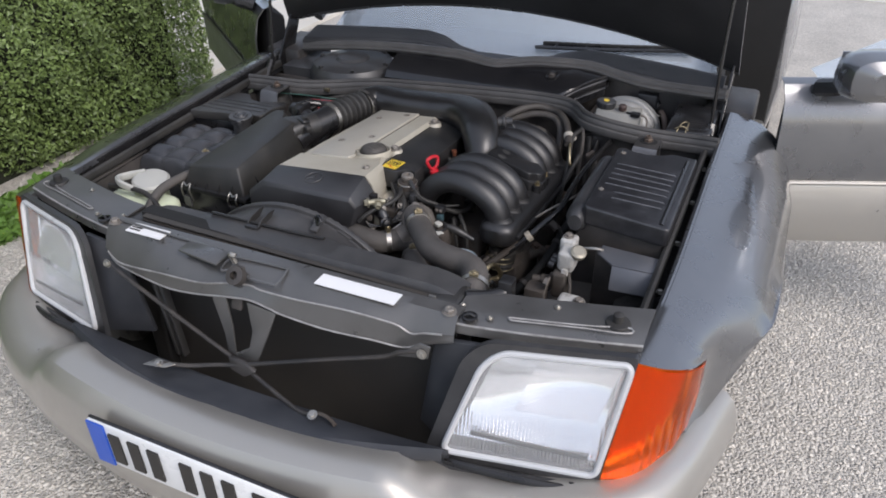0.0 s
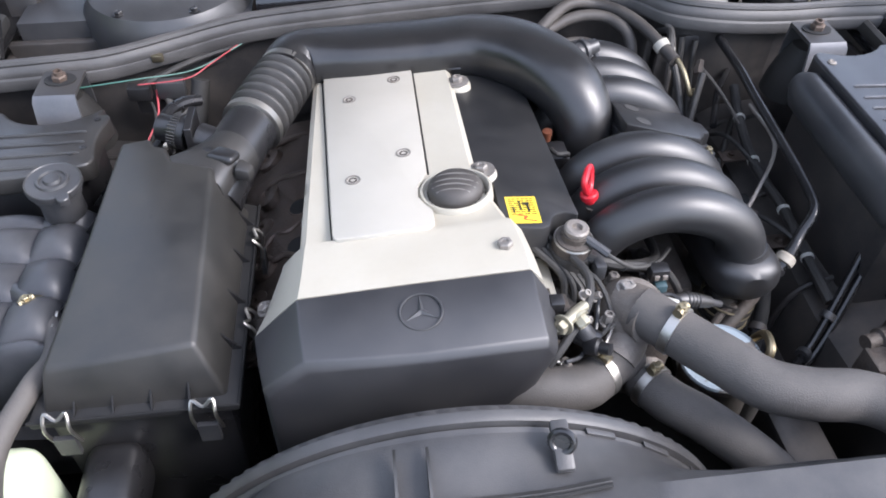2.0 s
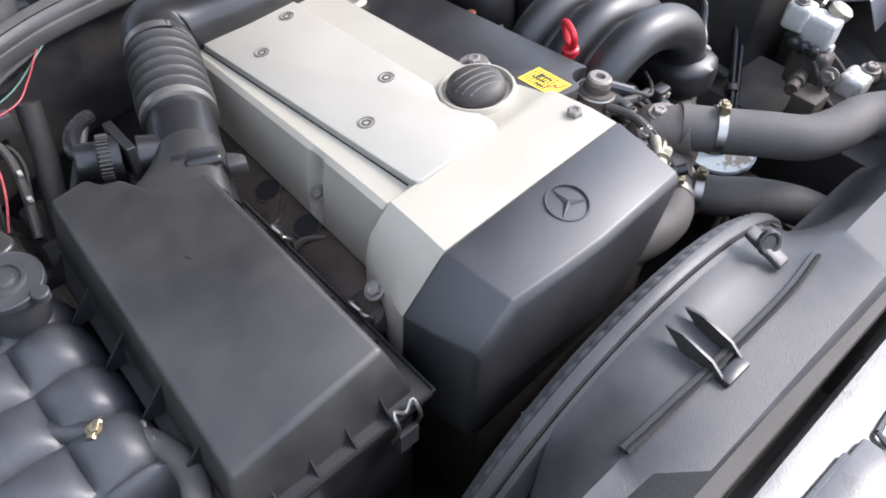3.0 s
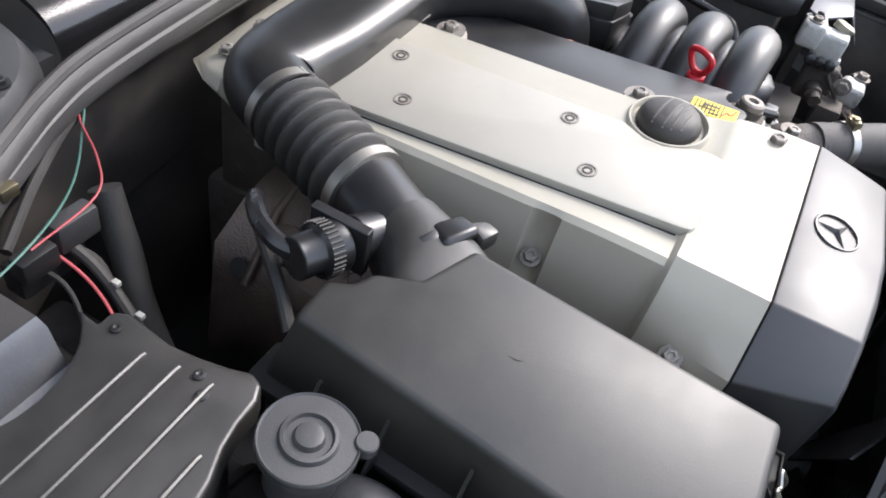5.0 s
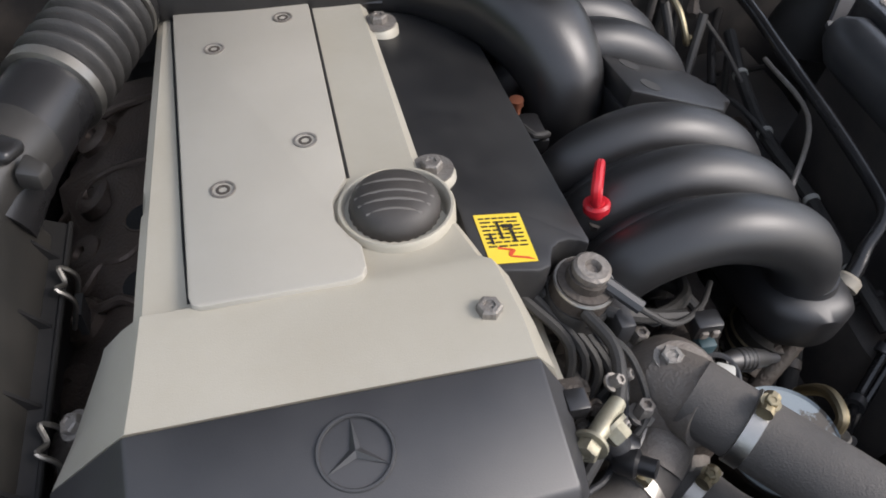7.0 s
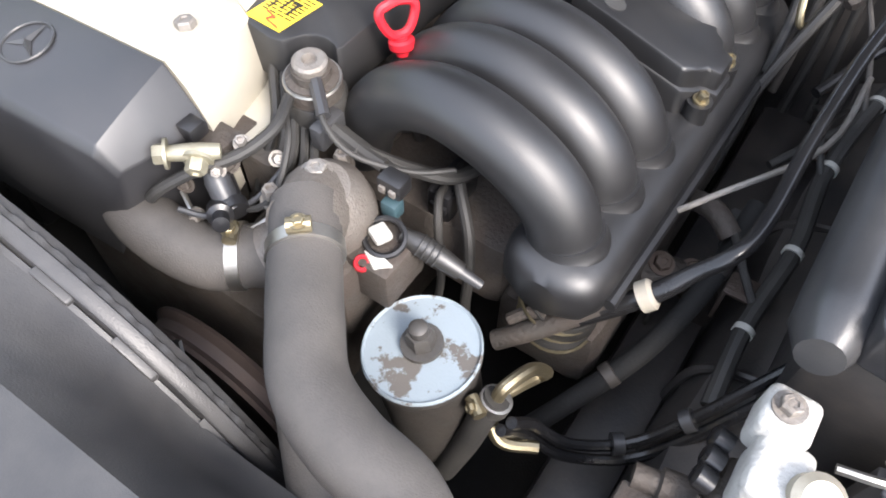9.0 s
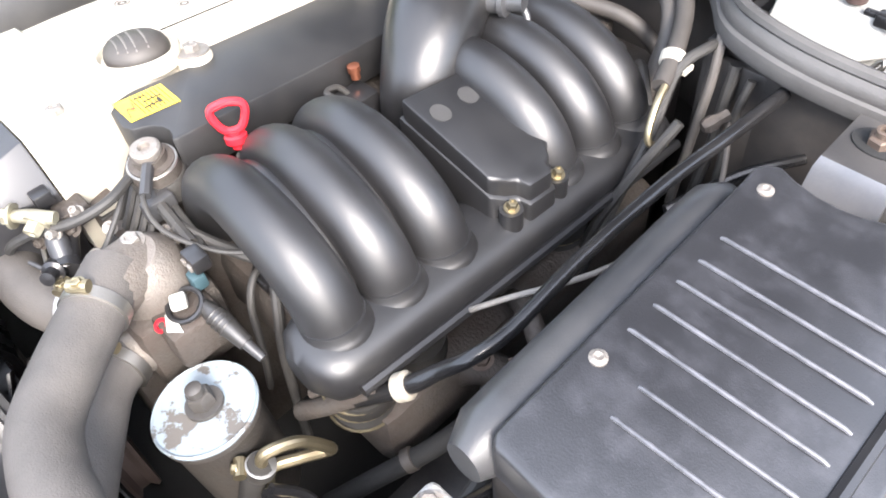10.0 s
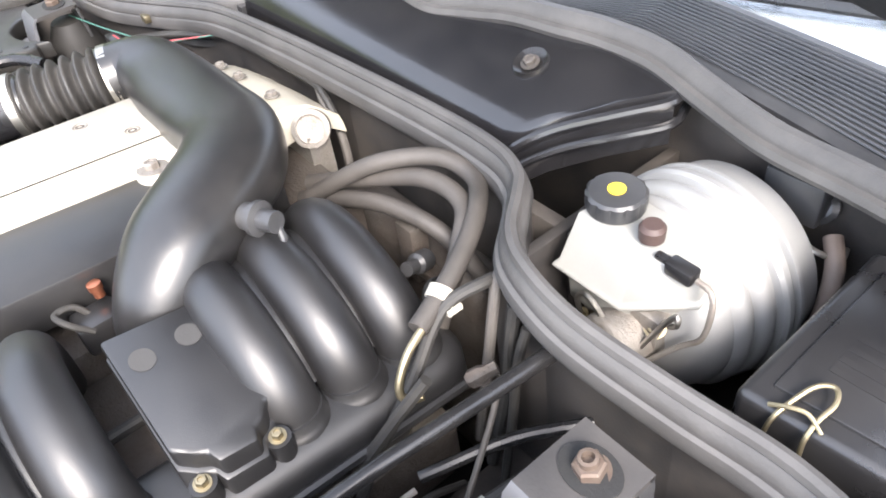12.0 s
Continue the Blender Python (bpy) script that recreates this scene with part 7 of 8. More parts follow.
th_ = part("tank_hose", bm, HOSE, tank, "dusty black overflow hose")
cl = part("clamp", new_lathe([(0.0128, -0.005), (0.0150, -0.005), (0.0150, 0.005), (0.0128, 0.005)], (-0.538, 0.503, 0.707), (0.7, -0.7, 0.0), 20), BRASS, th_)
part("clamp_screw", hexbolt(new_lathe([(0.005, -0.009), (0.005, 0.009)], (-0.542, 0.499, 0.724), (0.7, 0.7, 0), 10), (-0.542, 0.499, 0.727), 0.005), BRASS, cl)
part("nipple", new_tube([(-0.585, 0.55, 0.70), (-0.545, 0.510, 0.706)], 0.0135, 12, 1), PLASTIC_GREY, tank)

rc = thing("ribbed_cover", (-0.62, 0.77, 0.5), "ribbed dark grey plastic cover behind the coolant tank", "engine bay cover")
TW = V(-0.60, 0.925, 0)
outl = [(-0.742, 0.672), (-0.68, 0.686), (-0.638, 0.696), (-0.606, 0.697), (-0.588, 0.700), (-0.565, 0.709), (-0.545, 0.713), (-0.524, 0.714), (-0.511, 0.720), (-0.506, 0.732), (-0.511, 0.75), (-0.515, 0.775), (-0.517, 0.80), (-0.510, 0.845), (-0.515, 0.858), (-0.530, 0.858)]
for a in range(-30, -151, -12):
    outl.append((TW.x + 0.085 * math.cos(radians(a)), TW.y + 0.085 * math.sin(radians(a))))
outl += [(-0.69, 0.895), (-0.742, 0.90)]


def RC(x, y, d=0):
    return V(x, y, 0.748 + 0.03 * (x + 0.53) - 0.10 * (y - 0.78) + d)


bm = slab([RC(x, y, -0.03) for x, y in outl], (0, 0, 0.03), 0.007, 3)
rcv = part("cover_shell", bm, PLASTIC_DUSTY, rc, "dusty ribbed plastic lid")
part("cover_body", slab([RC(x, y) - V(0, 0, 0.25) for x, y in ((-0.74, 0.685), (-0.60, 0.71), (-0.53, 0.735), (-0.525, 0.83), (-0.70, 0.84), (-0.74, 0.86))], (0, 0, 0.22), 0.005), PLASTIC, rc)
for y, x1 in ((0.808, -0.534), (0.779, -0.530), (0.749, -0.530), (0.718, -0.578)):
    part("rib", new_tube([RC(-0.735, y, 0.0008), RC(x1 - 0.004, y, 0.0008), RC(x1, y, -0.0006)], 0.0024, 8, 1), PLASTIC_DUSTY, rcv)
several("lid_screw", [new_lathe([(0.005, -0.001), (0.005, 0.0015), (0.0025, 0.002), (0, 0.001)], RC(x, y), (0, 0, 1), 12) for x, y in ((-0.527, 0.842), (-0.528, 0.762), (-0.541, 0.749))], PLASTIC, rcv)


def strut_bracket(s, c, zt, label):
    """A bent steel bracket over the strut mount, with a nut in an oval hole."""
    b = thing("strut_bracket", (c[0], c[1], zt - 0.1), label, "strut bracket", "strut brackets")
    n = V(-0.06 * s, -0.08, 1).normalized()

    def P(u, v, d=0.0):
        return V(c[0] + u, c[1] + v, zt + d)
    bm = sheet([[P(u, v) for v in (-0.040, 0.030)] for u in (-0.030, 0.030)], 0.006)
    lower = sheet([[P(u, -0.040), P(u * 1.05, -0.047, -0.008), P(u * 1.1, -0.056, -0.050)] for u in (-0.030, 0.030)], 0.005, (0, -1, 0.1))
    foot = sheet([[P(u * 1.1, -0.056, -0.049), P(u * 1.25, -0.080, -0.056)] for u in (-0.036, 0.036)], 0.006)
    ear = sheet([[P(s * 0.029, v, 0.0), P(s * 0.031, v, -0.014), P(s * 0.031, v, -0.026)] for v in (0.014, 0.030)], 0.005, (s, 0, 0.1))
    rear = sheet([[P(u, 0.029, -0.002), P(u, 0.032, -0.03), P(u, 0.034, -0.06)] for u in (-0.030, 0.030)], 0.004, (0, 1, 0.1))
    # top gets a darker colour than the front: its dimmer tone is painted in
    part("top_plate", bm, surf("dusty_shaded_plate", (0.05, 0.048, 0.048), 0.5, metal=0.3, dust=(0.12, 0.105, 0.09), dust_amount=0.3), b, "dusty top plate, painted darker for its shade")
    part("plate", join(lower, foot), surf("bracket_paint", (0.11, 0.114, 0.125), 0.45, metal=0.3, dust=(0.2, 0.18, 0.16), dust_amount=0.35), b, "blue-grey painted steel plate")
    part("ear", ear, PLASTIC_GREY, b)
    part("rear_wall", rear, PLASTIC_GREY, b)
    # plate is uncut: an oval near-black disc paints the shaded hole
    part("hole", shaped(new_lathe([(0.0205, -0.001), (0.0205, 0.0008), (0, 0.0008)], V(0, 0, 0), (0, 0, 1), 28), Matrix.Translation(P(0, 0.002, 0.0012)) @ Matrix.Diagonal((1.15, 0.88, 1, 1))), CLOTH, b)
    nut = hexbolt(bmesh.new(), P(0, 0.002, -0.002), 0.0115, n, 0.012, 1.25)
    lathe(nut, [(0.007, 0.011), (0.007, 0.019), (0.0045, 0.0195), (0.004, 0.014), (0, 0.014)], P(0, 0.002, -0.002), n, 14)
    part("nut", nut, RUSTY_BOLT, b, "rusty strut nut")
    part("mount", new_lathe([(0.054, -0.12), (0.050, -0.095), (0.044, -0.072), (0.036, -0.052), (0.026, -0.032), (0, -0.028)], P(0.004 * s, 0.010), (0, 0, 1), 36), surf("mount_rubber", (0.016, 0.0155, 0.015), 0.6, dust=(0.10, 0.09, 0.08), dust_amount=0.12, bump=0.2, spec=0.3), b, "black domed rubber strut mount")
    return b


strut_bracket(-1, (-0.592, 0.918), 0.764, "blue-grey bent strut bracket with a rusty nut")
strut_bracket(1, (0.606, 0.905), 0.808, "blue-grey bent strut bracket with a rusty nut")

wash = thing("washer_bottle", (-0.6, 0.3, 0.35), "milky white washer bottle with two filler necks", "washer bottle")
bm = new_box(-0.70, -0.50, 0.195, 0.345, 0.40, 0.672, 0.025, 3)
part("bottle", bm, TANK_PLASTIC, wash, "milky plastic bottle")
part("foot", new_box(-0.52, -0.40, 0.21, 0.32, 0.36, 0.60, 0.03, 3), WASH, wash, "translucent lower tank half full of green fluid")
bm = new_lathe([(0.05, 0), (0.05, 0.014), (0.044, 0.02), (0.02, 0.024), (0, 0.024)], (-0.595, 0.335, 0.688), (0.1, -0.1, 1), 32)
part("cap", bm, WHITE_PLASTIC, wash, "white snap-on filler cap")
part("neck", new_lathe([(0.04, -0.06), (0.04, 0.0)], (-0.595, 0.335, 0.69), (0.1, -0.1, 1), 28), TANK_PLASTIC, wash)
bm = new_tube([(-0.60, 0.275, 0.70), (-0.635, 0.27, 0.712), (-0.665, 0.29, 0.71), (-0.66, 0.325, 0.705), (-0.625, 0.35, 0.71)], 0.007, 8, 5, flat=1.6, up=(0, 0, 1))
part("cap_strap", bm, WHITE_PLASTIC, wash)
bm = new_tube([(-0.69, 0.28, 0.69), (-0.62, 0.275, 0.70), (-0.55, 0.27, 0.70), (-0.49, 0.25, 0.68)], 0.007, 8, 5)
part("washer_hose", bm, RUBBER, wash)

# ---- right of the bay ----
rb = thing("control_unit_box", (0.63, 0.64, 0.45), "black ribbed plastic box lid beside the engine", "engine bay cover")


def RB(x, y, d=0):
    return V(x, y, 0.8185 + 0.01 * (y - 0.65) - 0.05 * (x - 0.567) + d)


BT = V(0.606, 0.905, 0)
outl = [(0.556, 0.486), (0.735, 0.476), (0.742, 0.482), (0.742, 0.845), (0.70, 0.845)]
for a in range(-40, -119, -11):
    outl.append((BT.x + 0.095 * math.cos(radians(a)), BT.y + 0.095 * math.sin(radians(a))))
outl += [(0.553, 0.814), (0.547, 0.804), (0.548, 0.79), (0.550, 0.494)]
bm = slab([RB(x, y, -0.045) for x, y in outl], (0, 0, 0.045), 0.011, 4)
rbl = part("lid", bm, surf("scuffed_plastic", (0.016, 0.016, 0.018), 0.36, dust=(0.24, 0.24, 0.27), dust_amount=0.13, dust_scale=24, bump=0.12, grain=700, edge=(0.48, 0.78), spec=0.8), rb, "black ribbed plastic lid with white scuffs")
rings = []
for i in range(15):
    y = 0.478 + (0.800 - 0.478) * i / 14
    e = math.sqrt(1 - (1 - min(1, (min(i, 14 - i) + 0.3) / 1.6)) ** 2)
    c = RB(0.536, y, -0.044)
    rings.append([c + e * V(0.027 * math.cos(t), 0, 0.034 * math.sin(t)) for t in (2 * math.pi * q / 16 for q in range(16))])
bm = bmesh.new()
loft(bm, rings)
part("shoulder", bm, PLASTIC_GREY, rbl, "rounded black shoulder of the lid")
part("body", slab([RB(x, y, 0) - V(0, 0, 0.24) for x, y in ((0.535, 0.50), (0.735, 0.49), (0.738, 0.80), (0.535, 0.79))], (0, 0, 0.21), 0.01), BAY_PAINT, rb)
# ribs lighter than the lid: the highlight on their crests is painted in
RIB_PLASTIC = surf("rib_highlight_plastic", (0.05, 0.05, 0.055), 0.34, dust=(0.3, 0.3, 0.33), dust_amount=0.25, dust_scale=60, bump=0.1, spec=0.9)
for x, y in ((0.568, 0.723), (0.568, 0.694), (0.567, 0.668), (0.567, 0.640), (0.566, 0.612), (0.597, 0.581), (0.597, 0.552)):
    part("rib", new_tube([RB(x, y, 0.0), RB(x + 0.003, y, 0.0012), RB(0.704, y + 0.004, 0.0012), RB(0.709, y + 0.004, 0.0)], [0.0014, 0.0019, 0.0019, 0.0014], 8, 1), RIB_PLASTIC, rbl)
for x, y in ((0.565, 0.580), (0.567, 0.787)):
    part("lid_screw", new_lathe([(0.0068, -0.002), (0.0068, 0.0015), (0.0035, 0.003), (0, 0.001)], RB(x, y), (0, 0, 1), 16), ALLOY, rbl)
bm = new_tube([RB(0.722, 0.49, -0.002), RB(0.722, 0.82, -0.002)], 0.006, 8, 1)
part("edge_bead", bm, PLASTIC, rbl)

booster = thing("brake_booster", (0.5, 1.18, 0.5), "silvery brake booster with a white fluid reservoir", "brake booster")
AX = V(0.10, 1.0, -0.06).normalized()
bm = new_lathe([(0.03, -0.080), (0.055, -0.077), (0.076, -0.069), (0.089, -0.056), (0.0945, -0.042), (0.0945, -0.037), (0.0985, -0.034), (0.1020, -0.029), (0.1025, -0.023), (0.1005, -0.019), (0.0975, -0.018), (0.0975, -0.014), (0.1015, -0.012), (0.1055, -0.007), (0.1070, -0.001), (0.1055, 0.004), (0.1020, 0.006), (0.1020, 0.010), (0.1085, 0.012), (0.1115, 0.016), (0.1115, 0.022), (0.1085, 0.025), (0.1045, 0.026), (0.1045, 0.031), (0.110, 0.033), (0.110, 0.037), (0.105, 0.040), (0.10, 0.07), (0.05, 0.09), (0, 0.09)], (0.482, 1.180, 0.694), AX, 64)
part("drum", bm, BOOSTER, booster, "silvery stepped steel drum")
res = bmesh.new()
b = [(0.420, 1.074, 0.742), (0.491, 1.080, 0.735), (0.540, 1.110, 0.755), (0.538, 1.150, 0.762), (0.430, 1.148, 0.752)]
b1 = [(0.413, 1.067, 0.746), (0.492, 1.072, 0.739), (0.549, 1.106, 0.759), (0.546, 1.156, 0.766), (0.423, 1.154, 0.756)]
b2 = [(0.413, 1.067, 0.750), (0.492, 1.072, 0.743), (0.549, 1.106, 0.763), (0.546, 1.156, 0.770), (0.423, 1.154, 0.760)]
b3 = [(0.417, 1.072, 0.753), (0.492, 1.077, 0.747), (0.545, 1.108, 0.766), (0.542, 1.152, 0.773), (0.427, 1.150, 0.763)]
c = [(0.416, 1.10, 0.795), (0.49, 1.092, 0.793), (0.545, 1.108, 0.797), (0.54, 1.150, 0.800), (0.43, 1.150, 0.797)]
loft(res, [b, b1, b2, b3, c])
resv = part("fluid_reservoir", soften(res, 0.0035, 2), surf("reservoir_plastic", (0.26, 0.26, 0.245), 0.4, vary=0.08, dust=(0.36, 0.33, 0.27), dust_amount=0.3, bump=0.05), booster, "white plastic brake fluid reservoir")
low = [V(*p).lerp(V(0.482, 1.112, p[2] - 0.034), 0.10) - V(0, 0, 0.034) for p in b]
rb_ = bmesh.new()
loft(rb_, [low, [V(*p).lerp(V(0.482, 1.112, p[2]), 0.06) for p in b]])
part("reservoir_base", soften(rb_, 0.004, 2), bpy.data.materials["reservoir_plastic"], resv)
bm = bmesh.new()
rings = []
for r, h, kn in ((0.027, -0.004, 0.0), (0.0275, 0.0, 0.0009), (0.0275, 0.0125, 0.0009), (0.0255, 0.015, 0), (0.0, 0.0155, 0)):
    rings.append([V(0.436, 1.128, 0.800) + V(0, 0, h) + max(1e-4, r + (kn if q % 4 else -kn)) * V(math.cos(t), math.sin(t), 0) for q, t in enumerate(2 * math.pi * i / 48 for i in range(48))])
loft(bm, rings)
fc = part("filler_cap", bm, PLASTIC_GREY, resv, "dark grey knurled cap with a yellow spot")
part("yellow_spot", new_lathe([(0.0085, 0), (0.0085, 0.001), (0, 0.001)], (0.436, 1.128, 0.8155), (0, 0, 1), 24), YELLOW, fc)
part("vent_cap", new_lathe([(0.0115, 0), (0.012, 0.012), (0.009, 0.016), (0, 0.016)], (0.488, 1.114, 0.799), (0, 0, 1), 18), surf("brown_rubber", (0.055, 0.034, 0.030), 0.6), resv)
part("level_plug", join(new_box(0.516, 0.543, 1.094, 1.110, 0.789, 0.803, 0.003), new_box(0.503, 0.518, 1.098, 1.106, 0.795, 0.801, 0.002)), PLASTIC, resv)
part("plug_wire", new_tube([(0.545, 1.10, 0.797), (0.560, 1.099, 0.794), (0.566, 1.095, 0.778), (0.563, 1.092, 0.745), (0.545, 1.088, 0.722), (0.514, 1.070, 0.682), (0.48, 1.05, 0.65)], 0.0027, 8, 6), ALLOY, resv)
bm = new_lathe([(0.028, -0.125), (0.032, -0.12), (0.032, -0.10), (0.036, -0.07), (0.04, -0.06)], (0.500, 1.180, 0.690), AX, 28)
box(bm, 0.445, 0.525, 1.085, 1.125, 0.69, 0.738)
mc = part("master_cylinder", soften(bm, 0.003, 2, 40), ALLOY, booster, "cast alloy master cylinder")
part("brake_pipe", new_tube([(0.440, 1.080, 0.690), (0.444, 1.070, 0.722), (0.455, 1.067, 0.739), (0.470, 1.066, 0.735), (0.488, 1.067, 0.712), (0.504, 1.068, 0.680), (0.51, 1.06, 0.64)], 0.0027, 8, 6), STEEL, mc, "thin steel brake pipe")
part("brake_pipe", new_tube([(0.536, 1.085, 0.745), (0.546, 1.080, 0.758), (0.543, 1.083, 0.765), (0.532, 1.080, 0.745), (0.505, 1.070, 0.680), (0.49, 1.06, 0.64)], 0.0027, 8, 6), STEEL, mc, "thin steel brake pipe")
several("pipe_nut", [hexbolt(bmesh.new(), (0.440, 1.082, 0.682), 0.007, (-0.3, -0.5, 0.6)), hexbolt(bmesh.new(), (0.518, 1.092, 0.722), 0.007, (0.3, -0.5, 0.6)), hexbolt(bmesh.new(), (0.487, 1.088, 0.715), 0.0065, (0.1, -0.9, 0.3))], BRASS, mc)

bk = thing("pedal_switch_box", (0.57, 1.28, 0.6), "dark switch box with bent pipes behind the booster", "switch box")
part("housing", new_box(0.50, 0.56, 1.262, 1.292, 0.752, 0.80, 0.005), PLASTIC_GREY, bk)
part("round_plug", new_lathe([(0.016, 0), (0.016, 0.012), (0.010, 0.014), (0.010, 0.008), (0, 0.008)], (0.552, 1.285, 0.765), (0.2, -0.8, 0.5), 20), PLASTIC, bk)
part("bent_pipe", new_tube([(0.535, 1.275, 0.742), (0.556, 1.250, 0.748), (0.575, 1.248, 0.745), (0.59, 1.262, 0.738), (0.585, 1.285, 0.73)], 0.003, 8, 5), STEEL, bk, "thin steel pipe")
part("sleeve", new_tube([(0.575, 1.27, 0.75), (0.592, 1.25, 0.735), (0.60, 1.235, 0.70), (0.60, 1.23, 0.64)], 0.009, 12, 5), surf("brown_sleeve", (0.13, 0.10, 0.085), 0.6, dust=(0.2, 0.17, 0.14), dust_amount=0.3), bk, "brown rubber sleeve")

relay = thing("relay_box", (0.69, 1.1, 0.6), "black relay box with a brass wire clip on its lid", "relay box")
bm = slab([(0.628, 1.030, 0.745), (0.748, 1.040, 0.745), (0.748, 1.225, 0.755), (0.628, 1.215, 0.755)], (0, 0, 0.055), 0.008, 3)
part("lid", bm, PLASTIC, relay, "black plastic lid")
part("box", new_box(0.635, 0.745, 1.036, 1.215, 0.60, 0.745, 0.006), PLASTIC, relay)
part("raised_field", slab([(0.645, 1.05, 0.7995), (0.738, 1.058, 0.7995), (0.738, 1.20, 0.808), (0.645, 1.195, 0.808)], (0, 0, 0.004), 0.002), PLASTIC, relay)
for j in range(4):
    part("embossed_bar", slab([(0.665, 1.085 + 0.012 * j, 0.8055 + 0.0006 * j), (0.72, 1.087 + 0.012 * j, 0.8055 + 0.0006 * j), (0.72, 1.092 + 0.012 * j, 0.806 + 0.0006 * j), (0.665, 1.09 + 0.012 * j, 0.806 + 0.0006 * j)], (0, 0, 0.0008), 0), PLASTIC, relay)
bm = new_tube([(0.655, 1.028, 0.76), (0.658, 1.030, 0.795), (0.662, 1.045, 0.806), (0.668, 1.062, 0.812), (0.678, 1.068, 0.814), (0.684, 1.058, 0.812), (0.682, 1.042, 0.806), (0.682, 1.03, 0.795), (0.684, 1.028, 0.76)], 0.0019, 8, 5)
tube(bm, [(0.652, 1.034, 0.803), (0.664, 1.036, 0.810), (0.676, 1.040, 0.810), (0.688, 1.038, 0.802)], 0.0017, 8, 4)
part("wire_clip", bm, BRASS, relay, "brass-coloured wire clip")

# hydraulic valve block in the front corner
vb = thing("hydraulic_valve_block", (0.56, 0.40, 0.55), "corroded alloy valve block with pipes behind the headlight", "valve block")
WHITE_ALLOY = surf("corroded_alloy", (0.50, 0.49, 0.46), 0.5, metal=0.2, dust=(0.16, 0.135, 0.11), dust_amount=0.6, dust_scale=32, bump=0.9, grain=160, edge=(0.54, 0.64))
part("block", join(new_box(0.520, 0.556, 0.425, 0.462, 0.715, 0.757, 0.007, 3), new_box(0.528, 0.566, 0.385, 0.432, 0.700, 0.748, 0.008, 3), new_box(0.540, 0.556, 0.38, 0.40, 0.66, 0.71, 0.004)), WHITE_ALLOY, vb, "white corroded alloy casting")
part("valve_body", join(new_box(0.522, 0.556, 0.372, 0.428, 0.635, 0.700, 0.008, 3), new_lathe([(0.014, 0), (0.014, 0.03), (0.010, 0.032), (0.010, 0.05)], (0.524, 0.40, 0.66), (-1, -0.2, 0), 16)), DIRTY_ALLOY, vb, "grimy valve body")
several("solenoid", [new_lathe([(0.009, 0), (0.009, 0.012), (0.006, 0.014), (0, 0.014)], (0.520, 0.395 + 0.016 * k, 0.705), (-1, 0, 0.2), 14) for k in range(3)], PLASTIC, vb)
part("plug", new_lathe([(0.017, 0), (0.018, 0.010), (0.013, 0.014), (0.0, 0.014)], (0.569, 0.402, 0.744), (0.25, -0.3, 1), 24), surf("dull_zinc", (0.42, 0.385, 0.31), 0.5, metal=0.6), vb, "large yellow zinc plug")
part("lower_block", new_box(0.552, 0.602, 0.318, 0.358, 0.635, 0.672, 0.009, 3), WHITE_ALLOY, vb, "white corroded alloy casting")
part("lower_pipe", new_lathe([(0.013, 0), (0.013, 0.03), (0.017, 0.032), (0.017, 0.045), (0.012, 0.047), (0.012, 0.065), (0.009, 0.066), (0.009, 0.08)], (0.60, 0.335, 0.650), (1, -0.15, -0.05), 20), DIRTY_ALLOY, vb)
part("lower_body", new_box(0.530, 0.60, 0.322, 0.366, 0.605, 0.640, 0.008, 3), DIRTY_ALLOY, vb)
several("union", [hexbolt(bmesh.new(), p, r, n) for p, r, n in (((0.535, 0.445, 0.757), 0.008, (0, 0, 1)), ((0.52, 0.36, 0.68), 0.010, (-1, 0, 0.2)), ((0.60, 0.33, 0.672), 0.010, (0, 0, 1)))], ALLOY, vb)
part("pipe", new_tube([(0.555, 0.395, 0.70), (0.57, 0.36, 0.67), (0.56, 0.33, 0.64), (0.53, 0.325, 0.63), (0.515, 0.35, 0.65), (0.52, 0.39, 0.69)], 0.0035, 8, 6), DIRTY_ALLOY, vb)
part("pipe", new_tube([(0.575, 0.43, 0.745), (0.60, 0.435, 0.748), (0.615, 0.445, 0.742), (0.605, 0.46, 0.735)], 0.0035, 8, 6), STEEL, vb)
part("bracket", new_box(0.47, 0.515, 0.345, 0.385, 0.615, 0.66, 0.004), DIRTY_ALLOY, vb)
cage = thing("battery_tray_bracket", (0.68, 0.38, 0.55), "blue-grey painted folded steel bracket", "bracket")
part("top_plate", slab([(0.605, 0.435, 0.735), (0.648, 0.39, 0.742), (0.735, 0.395, 0.742), (0.735, 0.455, 0.742), (0.61, 0.46, 0.742)], (0, 0, 0.004), 0.001), surf("bracket_blue", (0.12, 0.128, 0.145), 0.36, metal=0.35, dust=(0.15, 0.13, 0.11), dust_amount=0.4), cage)
part("front_plate", slab([(0.648, 0.388, 0.742), (0.735, 0.393, 0.742), (0.735, 0.37, 0.70), (0.652, 0.362, 0.70)], (0, 0.004, 0.002), 0.001), bpy.data.materials["bracket_blue"], cage)
part("back_plate", new_box(0.60, 0.735, 0.44, 0.455, 0.52, 0.735, 0.003), BAY_PAINT, cage)

# pipes and lines across the bay
fp = single("fuel_pipe", new_tube([(0.321, 0.461, 0.596), (0.349, 0.477, 0.619), (0.418, 0.518, 0.684), (0.442, 0.541, 0.709), (0.463, 0.561, 0.731), (0.471, 0.600, 0.737), (0.471, 0.685, 0.748), (0.475, 0.798, 0.754), (0.483, 0.886, 0.755), (0.490, 0.990, 0.752)], [0.009, 0.009, 0.009, 0.0075, 0.007, 0.007, 0.007, 0.007, 0.0075, 0.008], 12, 7), GLOSS_BLACK, "shiny black bent pipe along the manifold", "pipe")
